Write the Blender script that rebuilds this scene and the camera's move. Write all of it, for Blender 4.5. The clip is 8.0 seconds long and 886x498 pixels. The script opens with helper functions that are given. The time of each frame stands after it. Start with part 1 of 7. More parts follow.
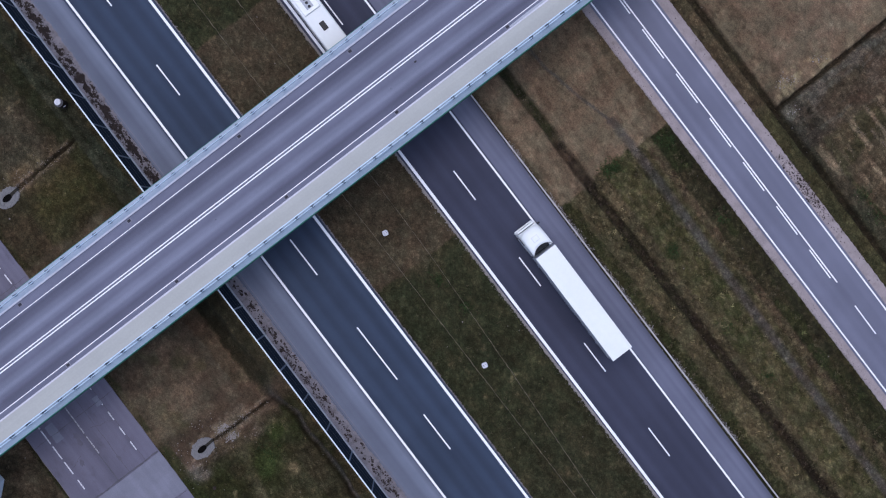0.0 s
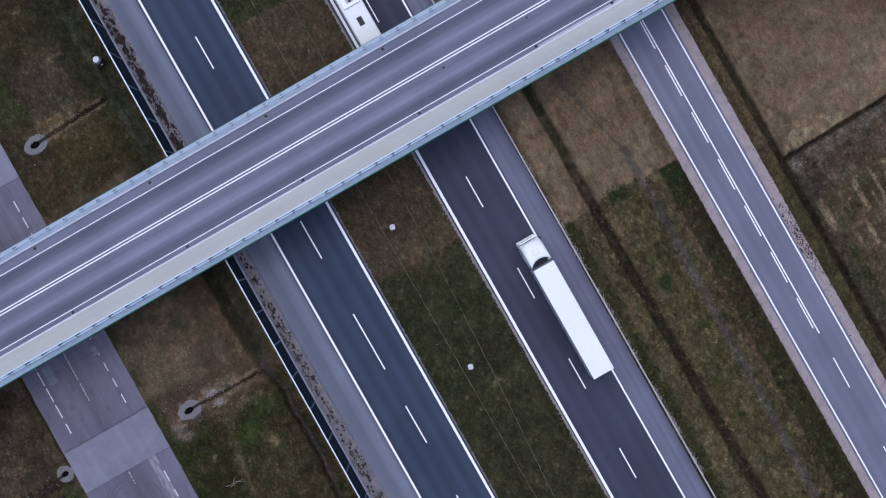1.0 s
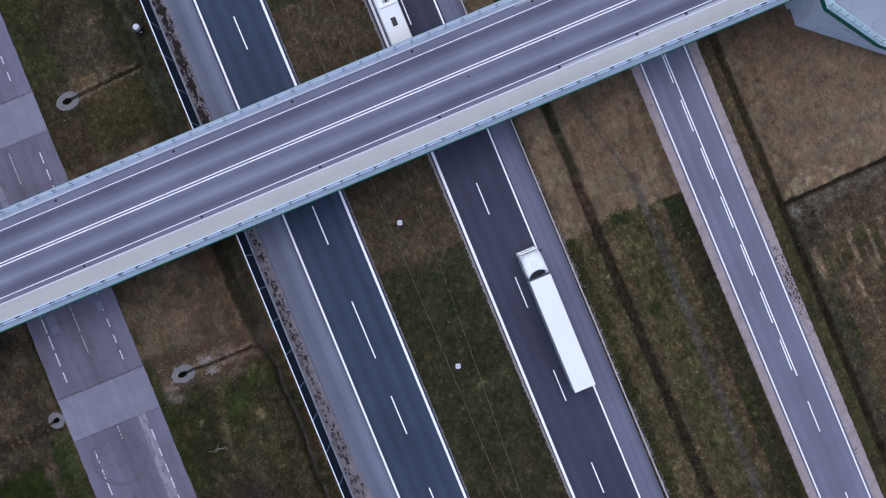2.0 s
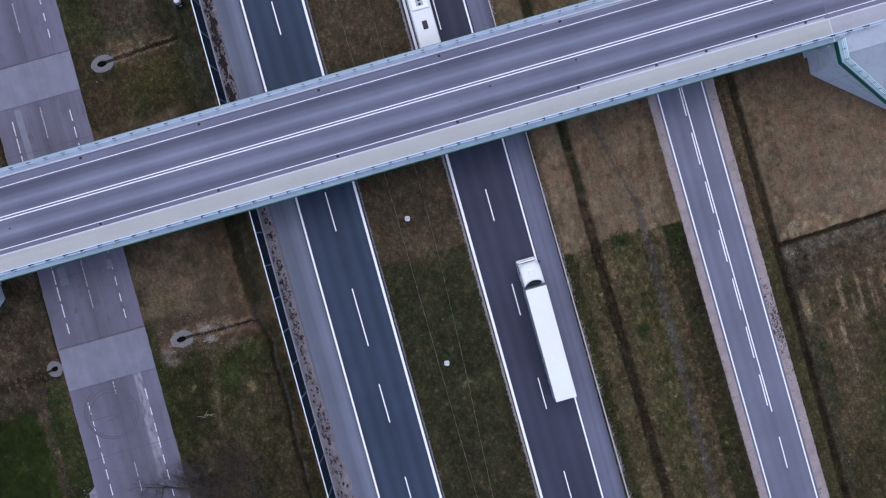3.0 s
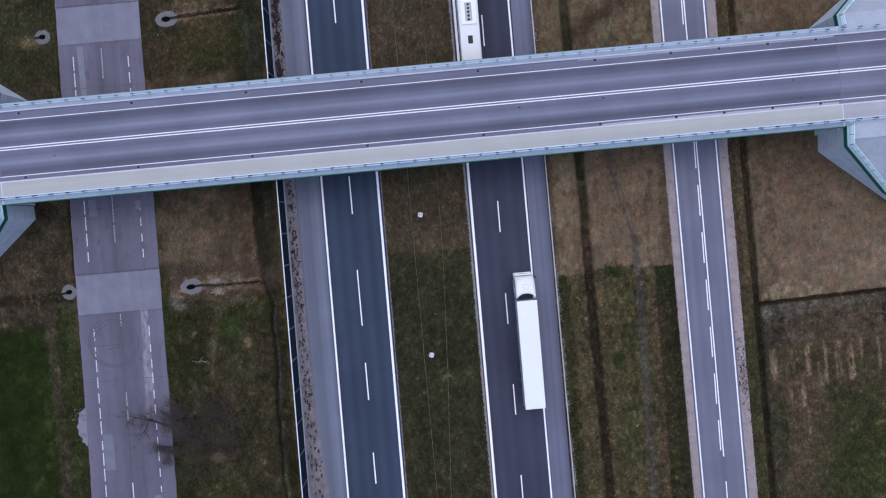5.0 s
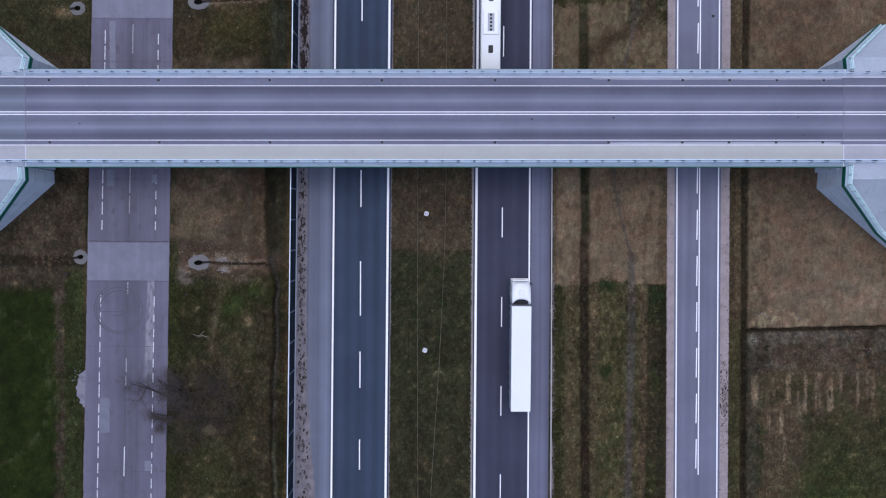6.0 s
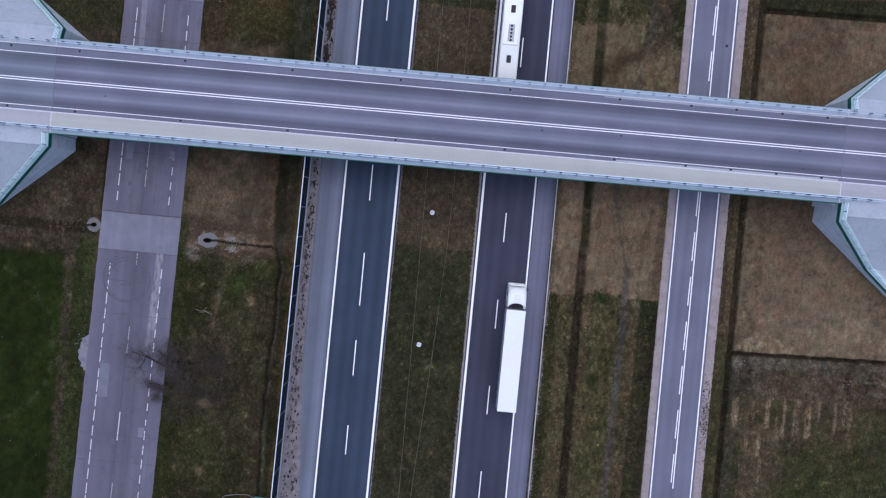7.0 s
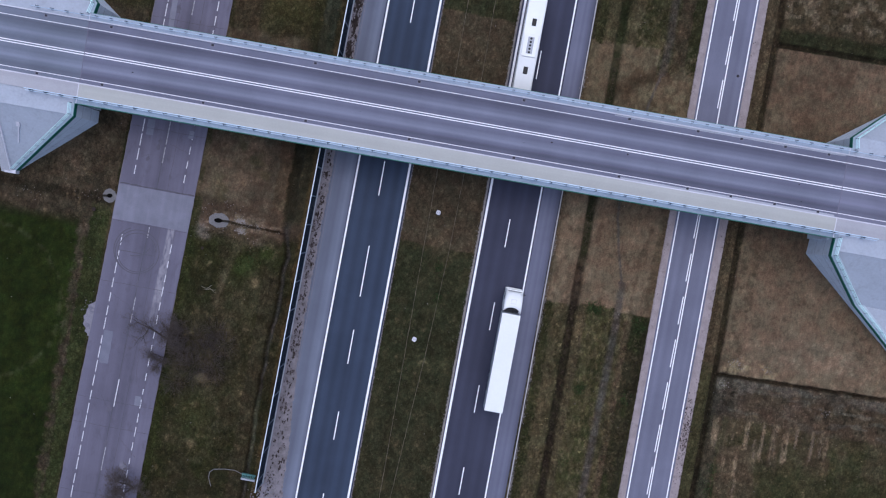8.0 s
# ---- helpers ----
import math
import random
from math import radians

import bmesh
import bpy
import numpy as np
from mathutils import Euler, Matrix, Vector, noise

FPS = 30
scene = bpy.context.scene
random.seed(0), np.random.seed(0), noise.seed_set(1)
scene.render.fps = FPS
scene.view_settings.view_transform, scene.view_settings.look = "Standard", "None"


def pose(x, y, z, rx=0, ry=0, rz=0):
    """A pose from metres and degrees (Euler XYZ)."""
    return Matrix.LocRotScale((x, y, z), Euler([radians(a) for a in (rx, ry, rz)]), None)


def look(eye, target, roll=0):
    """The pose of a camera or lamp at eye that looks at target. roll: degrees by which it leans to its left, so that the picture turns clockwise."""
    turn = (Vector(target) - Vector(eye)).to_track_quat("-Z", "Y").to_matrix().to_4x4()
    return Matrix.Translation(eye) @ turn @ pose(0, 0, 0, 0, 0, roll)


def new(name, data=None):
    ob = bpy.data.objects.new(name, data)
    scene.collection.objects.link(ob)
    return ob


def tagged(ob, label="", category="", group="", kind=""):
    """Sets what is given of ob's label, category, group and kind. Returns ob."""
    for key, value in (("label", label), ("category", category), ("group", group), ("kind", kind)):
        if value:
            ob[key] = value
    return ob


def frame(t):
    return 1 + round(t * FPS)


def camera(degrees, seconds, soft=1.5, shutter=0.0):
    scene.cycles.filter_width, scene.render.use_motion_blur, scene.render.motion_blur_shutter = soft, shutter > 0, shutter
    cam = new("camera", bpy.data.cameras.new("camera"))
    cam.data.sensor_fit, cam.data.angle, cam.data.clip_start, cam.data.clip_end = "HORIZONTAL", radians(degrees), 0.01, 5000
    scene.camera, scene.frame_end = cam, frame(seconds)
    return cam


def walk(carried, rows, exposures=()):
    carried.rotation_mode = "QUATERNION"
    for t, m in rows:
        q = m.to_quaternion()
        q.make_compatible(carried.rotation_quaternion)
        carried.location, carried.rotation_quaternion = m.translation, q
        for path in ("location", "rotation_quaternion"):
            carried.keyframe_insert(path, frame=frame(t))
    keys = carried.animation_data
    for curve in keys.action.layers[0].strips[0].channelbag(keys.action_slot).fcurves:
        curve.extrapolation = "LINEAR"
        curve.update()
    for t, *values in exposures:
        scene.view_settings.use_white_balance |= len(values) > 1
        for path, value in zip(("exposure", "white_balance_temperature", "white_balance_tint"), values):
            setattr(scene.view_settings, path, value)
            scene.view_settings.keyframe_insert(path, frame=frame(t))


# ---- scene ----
# ---- camera and its way: a drone that climbs over the overpass while it turns ----
cam = camera(57.0, 8.0, soft=1.2)
ROWS = [
    (0.0, 3.311, -13.861, 89.997, -1.4545, -1.6490, -37.2396),
    (0.5, 3.182, -13.753, 91.536, -1.5248, -1.5143, -33.3199),
    (1.0, 3.054, -13.652, 93.088, -1.5725, -1.4058, -29.5353),
    (1.5, 2.927, -13.558, 94.652, -1.6081, -1.2804, -26.0662),
    (3.0, 2.560, -13.318, 99.405, -1.7948, -0.8739, -15.6189),
    (3.5, 2.442, -13.252, 101.003, -1.8828, -0.7366, -12.9374),
    (4.0, 2.325, -13.194, 102.606, -1.8721, -0.5967, -10.1359),
    (4.5, 2.210, -13.142, 104.211, -1.8907, -0.5054, -7.6109),
    (6.0, 1.876, -13.029, 109.030, -1.9318, -0.1757, 0.3545),
    (6.5, 1.769, -13.006, 110.632, -1.9366, -0.0589, 2.7587),
    (7.0, 1.663, -12.990, 112.229, -1.9727, 0.0489, 5.4359),
    (7.5, 1.560, -12.980, 113.819, -1.9561, 0.1637, 7.9013),
    (8.0, 1.458, -12.978, 115.401, -1.9493, 0.3029, 10.4237),
]
EXPOSURE, KELVIN, TINT = 0.27, 5740, 12
walk(cam, [(t, pose(x, y, z, a, b, c)) for t, x, y, z, a, b, c in ROWS],
     exposures=[(0.0, EXPOSURE, KELVIN, TINT), (8.0, EXPOSURE, KELVIN, TINT)])

# ---- sky and sun: an overcast day ----
world = bpy.data.worlds.new("world")
scene.world = world
world.use_nodes = True
wn = world.node_tree
sky = wn.nodes.new("ShaderNodeTexSky")
sky.sky_type, sky.sun_disc = "NISHITA", False
sky.sun_elevation, sky.sun_rotation = radians(74), radians(0)
sky.air_density, sky.dust_density = 1.0, 4.0
wn.links.new(sky.outputs[0], wn.nodes["Background"].inputs[0])
wn.nodes["Background"].inputs[1].default_value = 0.126
sun = new("sun", bpy.data.lights.new("sun", "SUN"))
sun.data.energy, sun.data.angle, sun.data.color = 0.80, radians(94), (1.0, 0.97, 0.92)
sun.matrix_world = look((0, 12, 80), (0, 0, 0))

# ---- materials ----


def mixc(nt, fac, a, b, mode="MIX"):
    n = nt.nodes.new("ShaderNodeMix")
    n.data_type, n.blend_type = "RGBA", mode
    for sock, v in ((n.inputs[0], fac), (n.inputs[6], a), (n.inputs[7], b)):
        if hasattr(v, "is_output"):
            nt.links.new(v, sock)
        elif isinstance(v, (int, float)):
            sock.default_value = v
        else:
            sock.default_value = (*v, 1)
    return n.outputs[2]


def ramp(nt, src, lo, hi, a=0.0, b=1.0):
    n = nt.nodes.new("ShaderNodeMapRange")
    n.interpolation_type = "SMOOTHSTEP"
    nt.links.new(src, n.inputs[0])
    for i, v in zip((1, 2, 3, 4), (lo, hi, a, b)):
        n.inputs[i].default_value = v
    return n.outputs[0]


def noise_tex(nt, scale, detail=4.0, rough=0.55, stretch=(1, 1, 1)):
    tc = nt.nodes.new("ShaderNodeTexCoord")
    mp = nt.nodes.new("ShaderNodeMapping")
    mp.inputs["Scale"].default_value = stretch
    n = nt.nodes.new("ShaderNodeTexNoise")
    n.inputs["Scale"].default_value, n.inputs["Detail"].default_value, n.inputs["Roughness"].default_value = scale, detail, rough
    nt.links.new(tc.outputs["Object"], mp.inputs[0])
    nt.links.new(mp.outputs[0], n.inputs["Vector"])
    return n.outputs[0]


def base_mat(name, rough=0.8, metal=0.0, spec=0.3):
    m = bpy.data.materials.new(name)
    m.use_nodes = True
    b = m.node_tree.nodes["Principled BSDF"]
    b.inputs["Roughness"].default_value, b.inputs["Metallic"].default_value = rough, metal
    b.inputs["Specular IOR Level"].default_value = spec
    return m, m.node_tree, b


def bumped(nt, b, src, strength, dist=0.02):
    n = nt.nodes.new("ShaderNodeBump")
    n.inputs["Strength"].default_value, n.inputs["Distance"].default_value = strength, dist
    nt.links.new(src, n.inputs["Height"])
    nt.links.new(n.outputs[0], b.inputs["Normal"])


def surface(name, col, rough=0.8, metal=0.0, spec=0.3, fine=6.0, coarse=0.3, vary=0.18, stretch=(1, 1, 1), streak=0.0,
            streak_axis="y", bump=0.15, dirt=None, dirt_amount=0.0, island=0.0, dirt_from=0.5, dirt_to=0.75):
    """A weathered surface: fine grain, broad stains, and streaks along one axis."""
    m, nt, b = base_mat(name, rough, metal, spec)
    dark, light = [c * (1 - vary) for c in col], [min(1, c * (1 + vary)) for c in col]
    f = noise_tex(nt, fine, 5, 0.65, stretch)
    g = noise_tex(nt, coarse, 4, 0.55, stretch)
    c = mixc(nt, ramp(nt, g, 0.3, 0.7), dark, light)
    c = mixc(nt, 0.5, c, mixc(nt, ramp(nt, f, 0.3, 0.7), [x * (1 - vary) for x in col], light))
    if streak:
        st = (1.0, 0.012, 1.0) if streak_axis == "y" else (0.012, 1.0, 1.0)
        s = noise_tex(nt, 0.9, 4, 0.6, st)
        c = mixc(nt, ramp(nt, s, 0.35, 0.68, 0.0, 1.0), mixc(nt, 1.0, c, [1 - streak] * 3, "MULTIPLY"), mixc(nt, 1.0, c, [1 + streak] * 3, "MULTIPLY"))
    if dirt:
        d = noise_tex(nt, 0.8, 6, 0.7)
        c = mixc(nt, ramp(nt, d, dirt_from, dirt_to, 0.0, dirt_amount), c, dirt)
    if island:
        gi = nt.nodes.new("ShaderNodeObjectInfo")
        c = mixc(nt, ramp(nt, gi.outputs["Random"], 0, 1, 0, island), c, [x * 0.6 for x in col])
    nt.links.new(c, b.inputs["Base Color"])
    if bump:
        bumped(nt, b, f, bump)
    return m


def scaled(nt, c, k):
    return mixc(nt, 1.0, c, k if isinstance(k, tuple) else (k, k, k), "MULTIPLY")


def clumps(nt, scale, stretch=(1, 1, 1)):
    """Distance to the middle of irregular clumps."""
    tc, mp = nt.nodes.new("ShaderNodeTexCoord"), nt.nodes.new("ShaderNodeMapping")
    mp.inputs["Scale"].default_value = stretch
    nt.links.new(tc.outputs["Object"], mp.inputs[0])
    warp = nt.nodes.new("ShaderNodeTexNoise")
    warp.inputs["Scale"].default_value, warp.inputs["Detail"].default_value = scale * 0.8, 3
    nt.links.new(mp.outputs[0], warp.inputs["Vector"])
    add = nt.nodes.new("ShaderNodeVectorMath")
    add.operation = "MULTIPLY_ADD"
    nt.links.new(warp.outputs["Color"], add.inputs[0])
    add.inputs[1].default_value = (0.9 / scale,) * 3
    nt.links.new(mp.outputs[0], add.inputs[2])
    v = nt.nodes.new("ShaderNodeTexVoronoi")
    v.inputs["Scale"].default_value = scale
    nt.links.new(add.outputs[0], v.inputs["Vector"])
    return v.outputs["Distance"]


def ground_material():
    """Grass and soil: tussocks with dark gaps where it grows rough, a finer combed grain where it is mown."""
    m, nt, b = base_mat("dry_grass_ground", 0.95, 0, 0.1)
    at = nt.nodes.new("ShaderNodeVertexColor")
    at.layer_name = "soil"
    col, rough_amount = at.outputs[0], at.outputs[1]
    f = noise_tex(nt, 7.0, 4, 0.7)
    g = noise_tex(nt, 2.1, 5, 0.7, (1.0, 0.62, 1.0))
    comb = noise_tex(nt, 3.4, 4, 0.65, (1.0, 0.22, 1.0))
    hue = noise_tex(nt, 0.45, 4, 0.6)
    big = clumps(nt, 2.3, (1.0, 0.7, 1.0))
    small = clumps(nt, 5.5)
    c = mixc(nt, ramp(nt, hue, 0.36, 0.64), scaled(nt, col, (1.05, 0.97, 0.93)), scaled(nt, col, (0.95, 1.02, 0.98)))
    wild = mixc(nt, ramp(nt, big, 0.12, 0.62), scaled(nt, c, 1.24), scaled(nt, c, 0.80))
    wild = mixc(nt, ramp(nt, small, 0.1, 0.65), scaled(nt, wild, 1.25), scaled(nt, wild, 0.77))
    wild = mixc(nt, ramp(nt, g, 0.34, 0.66), scaled(nt, wild, 0.82), scaled(nt, wild, 1.24))
    mown = mixc(nt, ramp(nt, comb, 0.36, 0.66), scaled(nt, c, 0.91), scaled(nt, c, 1.11))
    mown = mixc(nt, ramp(nt, g, 0.34, 0.68), scaled(nt, mown, 0.88), scaled(nt, mown, 1.14))
    c = mixc(nt, rough_amount, mown, wild)
    c = mixc(nt, ramp(nt, f, 0.35, 0.66), scaled(nt, c, 0.74), scaled(nt, c, 1.25))
    c = mixc(nt, ramp(nt, f, 0.66, 0.75), c, scaled(nt, c, 1.4))
    nt.links.new(c, b.inputs["Base Color"])
    bumped(nt, b, f, 0.6, 0.08)
    return m


def blade_material(name):
    """Grass whose colour each tuft carries itself."""
    m, nt, b = base_mat(name, 0.95, 0, 0.1)
    at = nt.nodes.new("ShaderNodeVertexColor")
    at.layer_name = "tint"
    f = noise_tex(nt, 20.0, 3, 0.6)
    c = mixc(nt, ramp(nt, f, 0.3, 0.7), scaled(nt, at.outputs[0], 0.8), scaled(nt, at.outputs[0], 1.2))
    nt.links.new(c, b.inputs["Base Color"])
    return m


def lane_asphalt(name, col, profile, axis, skew=0.0, streak=0.06, tint=(1, 1, 1), dirt=None, dirt_amount=0.0, washed=()):
    """Asphalt worn by tyres; washed: stretches smeared with pale mortar, as sides across, start and end along, strength; profile: metres across the road and how light the surface is there, in steps along it. tint colours the light tracks."""
    m, nt, b = base_mat(name, 0.9, 0, 0.07)
    tc = nt.nodes.new("ShaderNodeTexCoord")
    sep = nt.nodes.new("ShaderNodeSeparateXYZ")
    nt.links.new(tc.outputs["Object"], sep.inputs[0])
    across = nt.nodes.new("ShaderNodeMath")
    across.operation = "MULTIPLY_ADD"
    nt.links.new(sep.outputs[1 - axis], across.inputs[0])
    across.inputs[1].default_value = -skew
    nt.links.new(sep.outputs[axis], across.inputs[2])
    lo, hi = profile[0][0], profile[-1][0]
    unit = nt.nodes.new("ShaderNodeMapRange")
    nt.links.new(across.outputs[0], unit.inputs[0])
    unit.inputs[1].default_value, unit.inputs[2].default_value = lo, hi
    wander = noise_tex(nt, 0.05, 3, 0.5)
    shift = nt.nodes.new("ShaderNodeMath")
    shift.operation = "MULTIPLY_ADD"
    nt.links.new(wander, shift.inputs[0])
    shift.inputs[1].default_value = 0.22 / (hi - lo)
    nt.links.new(unit.outputs[0], shift.inputs[2])
    cr = nt.nodes.new("ShaderNodeValToRGB")
    cr.color_ramp.interpolation = "EASE"
    el = cr.color_ramp.elements
    for i, (x, k) in enumerate(profile):
        p = (x - lo) / (hi - lo) + 0.11 / (hi - lo)
        e = el[i] if i < 2 else el.new(p)
        e.position = p
        e.color = (*[0.5 * k * (1 + (tc_ - 1) * max(0, k - 0.9) * 4) for tc_ in tint], 1)
    nt.links.new(shift.outputs[0], cr.inputs[0])
    st = (0.012, 1.0, 1.0) if axis == 1 else (1.0, 0.012, 1.0)
    s = noise_tex(nt, 0.8, 3, 0.55, st)
    f = noise_tex(nt, 14.0, 4, 0.7)
    g = noise_tex(nt, 0.12, 5, 0.6)
    c = scaled(nt, mixc(nt, 1.0, cr.outputs[0], tuple(col), "MULTIPLY"), 2.0)
    c = mixc(nt, ramp(nt, s, 0.33, 0.68), scaled(nt, c, 1 - streak), scaled(nt, c, 1 + streak))
    c = mixc(nt, ramp(nt, f, 0.3, 0.7), scaled(nt, c, 0.92), scaled(nt, c, 1.08))
    c = mixc(nt, ramp(nt, g, 0.35, 0.65), scaled(nt, c, 0.92), scaled(nt, c, 1.06))
    if dirt:
        c = mixc(nt, ramp(nt, noise_tex(nt, 0.7, 6, 0.7, (1.0, 0.45, 1.0)), 0.5, 0.74, 0.0, dirt_amount), c, dirt)
    smear = noise_tex(nt, 1.1, 5, 0.65, (1.6, 0.5, 1.0)) if washed else None
    for a0, a1, l0, l1, k in washed:
        mask = None
        for src, p, q, soft in ((across.outputs[0], a0, a1, 0.16), (sep.outputs[1 - axis], l0, l1, 0.7)):
            for edge, way in ((p, 1), (q, -1)):
                mr = nt.nodes.new("ShaderNodeMapRange")
                mr.interpolation_type = "SMOOTHSTEP"
                nt.links.new(src, mr.inputs[0])
                mr.inputs[1].default_value, mr.inputs[2].default_value = edge - way * soft, edge + way * soft
                if mask is None:
                    mask = mr.outputs[0]
                else:
                    mul = nt.nodes.new("ShaderNodeMath")
                    mul.operation = "MULTIPLY"
                    nt.links.new(mask, mul.inputs[0])
                    nt.links.new(mr.outputs[0], mul.inputs[1])
                    mask = mul.outputs[0]
        thin = nt.nodes.new("ShaderNodeMath")
        thin.operation = "MULTIPLY"
        nt.links.new(mask, thin.inputs[0])
        nt.links.new(ramp(nt, smear, 0.36, 0.58, 0.12 * k, k), thin.inputs[1])
        c = mixc(nt, thin.outputs[0], c, (0.25, 0.24, 0.28))
    nt.links.new(c, b.inputs["Base Color"])
    bumped(nt, b, f, 0.15, 0.01)
    return m


def worn_paint(name, col, wear, under):
    m, nt, b = base_mat(name, 0.6, 0, 0.3)
    f = noise_tex(nt, 5.0, 6, 0.75)
    c = mixc(nt, ramp(nt, f, wear - 0.08, wear + 0.06), under, col)
    nt.links.new(c, b.inputs["Base Color"])
    return m


M_GROUND = ground_material()
M_GRASS = blade_material("winter_grass_blades")
M_MOTORWAY = lane_asphalt("motorway_asphalt_dark", (0.0415, 0.0535, 0.085), [(-12.6, 0.95), (-12.0, 0.92), (-11.3, 1.10), (-10.4, 0.93), (-9.6, 1.08), (-8.9, 0.9), (-8.2, 0.94), (-7.5, 1.10), (-6.6, 0.94), (-5.8, 1.12), (-4.7, 0.92)], 0, 0.005, 0.05, (0.98, 1.02, 1.03))
M_MOTORWAY_E = lane_asphalt("motorway_asphalt_greyer", (0.047, 0.0495, 0.0765), [(6.2, 1.0), (7.0, 0.94), (7.7, 1.14), (8.5, 0.96), (9.3, 1.08), (10.1, 0.92), (10.9, 0.98), (11.7, 1.12), (12.5, 0.95), (13.2, 1.06), (14.0, 0.95)], 0, -0.002, 0.05)
M_SHOULDER = lane_asphalt("shoulder_asphalt_pale", (0.136, 0.150, 0.204), [(-16.2, 1.12), (-15.7, 1.02), (-15.3, 1.1), (-14.9, 0.96), (-14.3, 0.88), (-13.8, 1.04), (-13.2, 1.2), (-12.8, 1.02), (-12.5, 0.8)], 0, 0.005, 0.05)
M_SHOULDER_E = lane_asphalt("shoulder_asphalt_grey", (0.127, 0.131, 0.184), [(13.9, 0.95), (14.3, 1.06), (14.8, 1.14), (15.2, 1.02), (15.5, 1.1), (15.9, 0.95), (16.25, 0.78), (16.6, 0.62)], 0, -0.004, 0.05)
M_OLD_FAINT = surface("old_road_faint_patch", (0.152, 0.154, 0.203), 0.9, fine=10, coarse=0.5, vary=0.16)
M_SIDE = lane_asphalt("side_road_asphalt", (0.147, 0.150, 0.206), [(33.0, 0.9), (33.6, 0.97), (34.2, 1.07), (34.9, 0.98), (35.5, 1.05), (36.2, 0.95), (36.9, 1.03), (37.5, 0.97), (38.1, 1.07), (38.7, 0.98), (39.2, 0.9)], 0, -0.0117, 0.05)
M_OLD = lane_asphalt("old_road_concrete", (0.128, 0.121, 0.165), [(-44.9, 1.16), (-44.2, 1.1), (-43.2, 1.0), (-41.6, 1.04), (-40.3, 0.96), (-39.5, 0.84), (-38.9, 0.92), (-37.8, 0.95), (-37.0, 1.06), (-35.9, 0.98), (-35.2, 1.1), (-33.9, 1.18)], 0, 0.0245, 0.08, dirt=(0.075, 0.070, 0.088), dirt_amount=0.5,
                     washed=((-36.72, -35.75, -26.0, -21.0, 0.95), (-36.88, -35.72, -32.0, -25.6, 0.95), (-36.9, -35.9, -35.5, -31.0, 0.4), (-37.0, -35.8, -62.0, -55.5, 0.7)))
M_OLD_PATCH = surface("old_road_patch", (0.176, 0.177, 0.228), 0.9, fine=10, coarse=0.5, vary=0.16, dirt=(0.14, 0.135, 0.17), dirt_amount=0.5, streak=0.06, streak_axis="y")
M_OLD_STAIN = surface("old_road_stain", (0.100, 0.094, 0.126), 0.8, fine=10, coarse=1.0, vary=0.2)
M_OLD_PALE = surface("pale_mortar_patch", (0.212, 0.203, 0.243), 0.9, fine=5, coarse=0.8, vary=0.22, dirt=(0.135, 0.127, 0.165), dirt_amount=0.95, dirt_from=0.46, dirt_to=0.62)
DECK_TRACKS = [(-3.86, 1.04), (-3.45, 1.03), (-3.15, 0.78), (-2.7, 0.68), (-2.2, 0.92), (-1.75, 1.36), (-1.3, 1.16), (-0.8, 0.93), (-0.3, 1.0), (0.3, 0.97), (0.7, 0.86), (1.1, 1.06), (1.55, 1.38), (2.0, 1.08), (2.6, 0.74), (3.0, 0.64), (3.3, 0.84), (3.5, 1.02), (4.34, 1.04)]
M_DECK = lane_asphalt("deck_asphalt", (0.144, 0.147, 0.206), DECK_TRACKS, 1, 0.0, 0.05, (1.0, 1.02, 0.99))
M_APPROACH = lane_asphalt("approach_asphalt_bluish", (0.156, 0.172, 0.225), [(v, 1 + (k - 1) * 0.8) for v, k in DECK_TRACKS], 1, 0.0, 0.05)
M_APPROACH_E = lane_asphalt("approach_asphalt_violet", (0.157, 0.159, 0.217), [(v, 1 + (k - 1) * 0.75) for v, k in DECK_TRACKS], 1, 0.0, 0.05)
M_PATH_OUT = surface("approach_footpath", (0.36, 0.36, 0.40), 0.85, fine=5, coarse=0.3, vary=0.08, streak=0.05, streak_axis="x")
M_CONCRETE = surface("pale_concrete", (0.36, 0.38, 0.44), 0.85, fine=4, coarse=0.4, vary=0.1, dirt=(0.22, 0.22, 0.25), dirt_amount=0.35)
M_REVET = surface("revetment_concrete", (0.37, 0.405, 0.48), 0.85, fine=3, coarse=0.25, vary=0.1, dirt=(0.25, 0.26, 0.31), dirt_amount=0.45)
# paler than the other concrete: extra light on upright walls put into the colour
M_WALL = surface("wall_concrete_lightened", (0.60, 0.65, 0.73), 0.8, fine=3, coarse=0.5, vary=0.08, dirt=(0.34, 0.35, 0.4), dirt_amount=0.5)
M_FOOTPATH = surface("footpath_resin_beige", (0.395, 0.40, 0.392), 0.85, fine=5, coarse=0.3, vary=0.06, streak=0.05, streak_axis="x")
M_KERB = surface("kerb_stone_white", (0.55, 0.55, 0.62), 0.8, fine=3, coarse=0.6, vary=0.12)
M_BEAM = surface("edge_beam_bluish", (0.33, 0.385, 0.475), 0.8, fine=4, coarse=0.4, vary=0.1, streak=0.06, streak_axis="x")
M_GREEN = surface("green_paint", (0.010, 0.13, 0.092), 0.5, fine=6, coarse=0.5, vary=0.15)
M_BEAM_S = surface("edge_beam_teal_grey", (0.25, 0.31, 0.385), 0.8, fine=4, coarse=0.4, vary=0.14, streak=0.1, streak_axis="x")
M_RAIL_STEEL = surface("bright_galvanised_rail", (0.52, 0.64, 0.78), 0.45, 0.15, 0.5, fine=8, coarse=1, vary=0.08, bump=0.0)
M_CAP = surface("pale_cap_concrete", (0.38, 0.455, 0.53), 0.8, fine=3, coarse=0.6, vary=0.1)
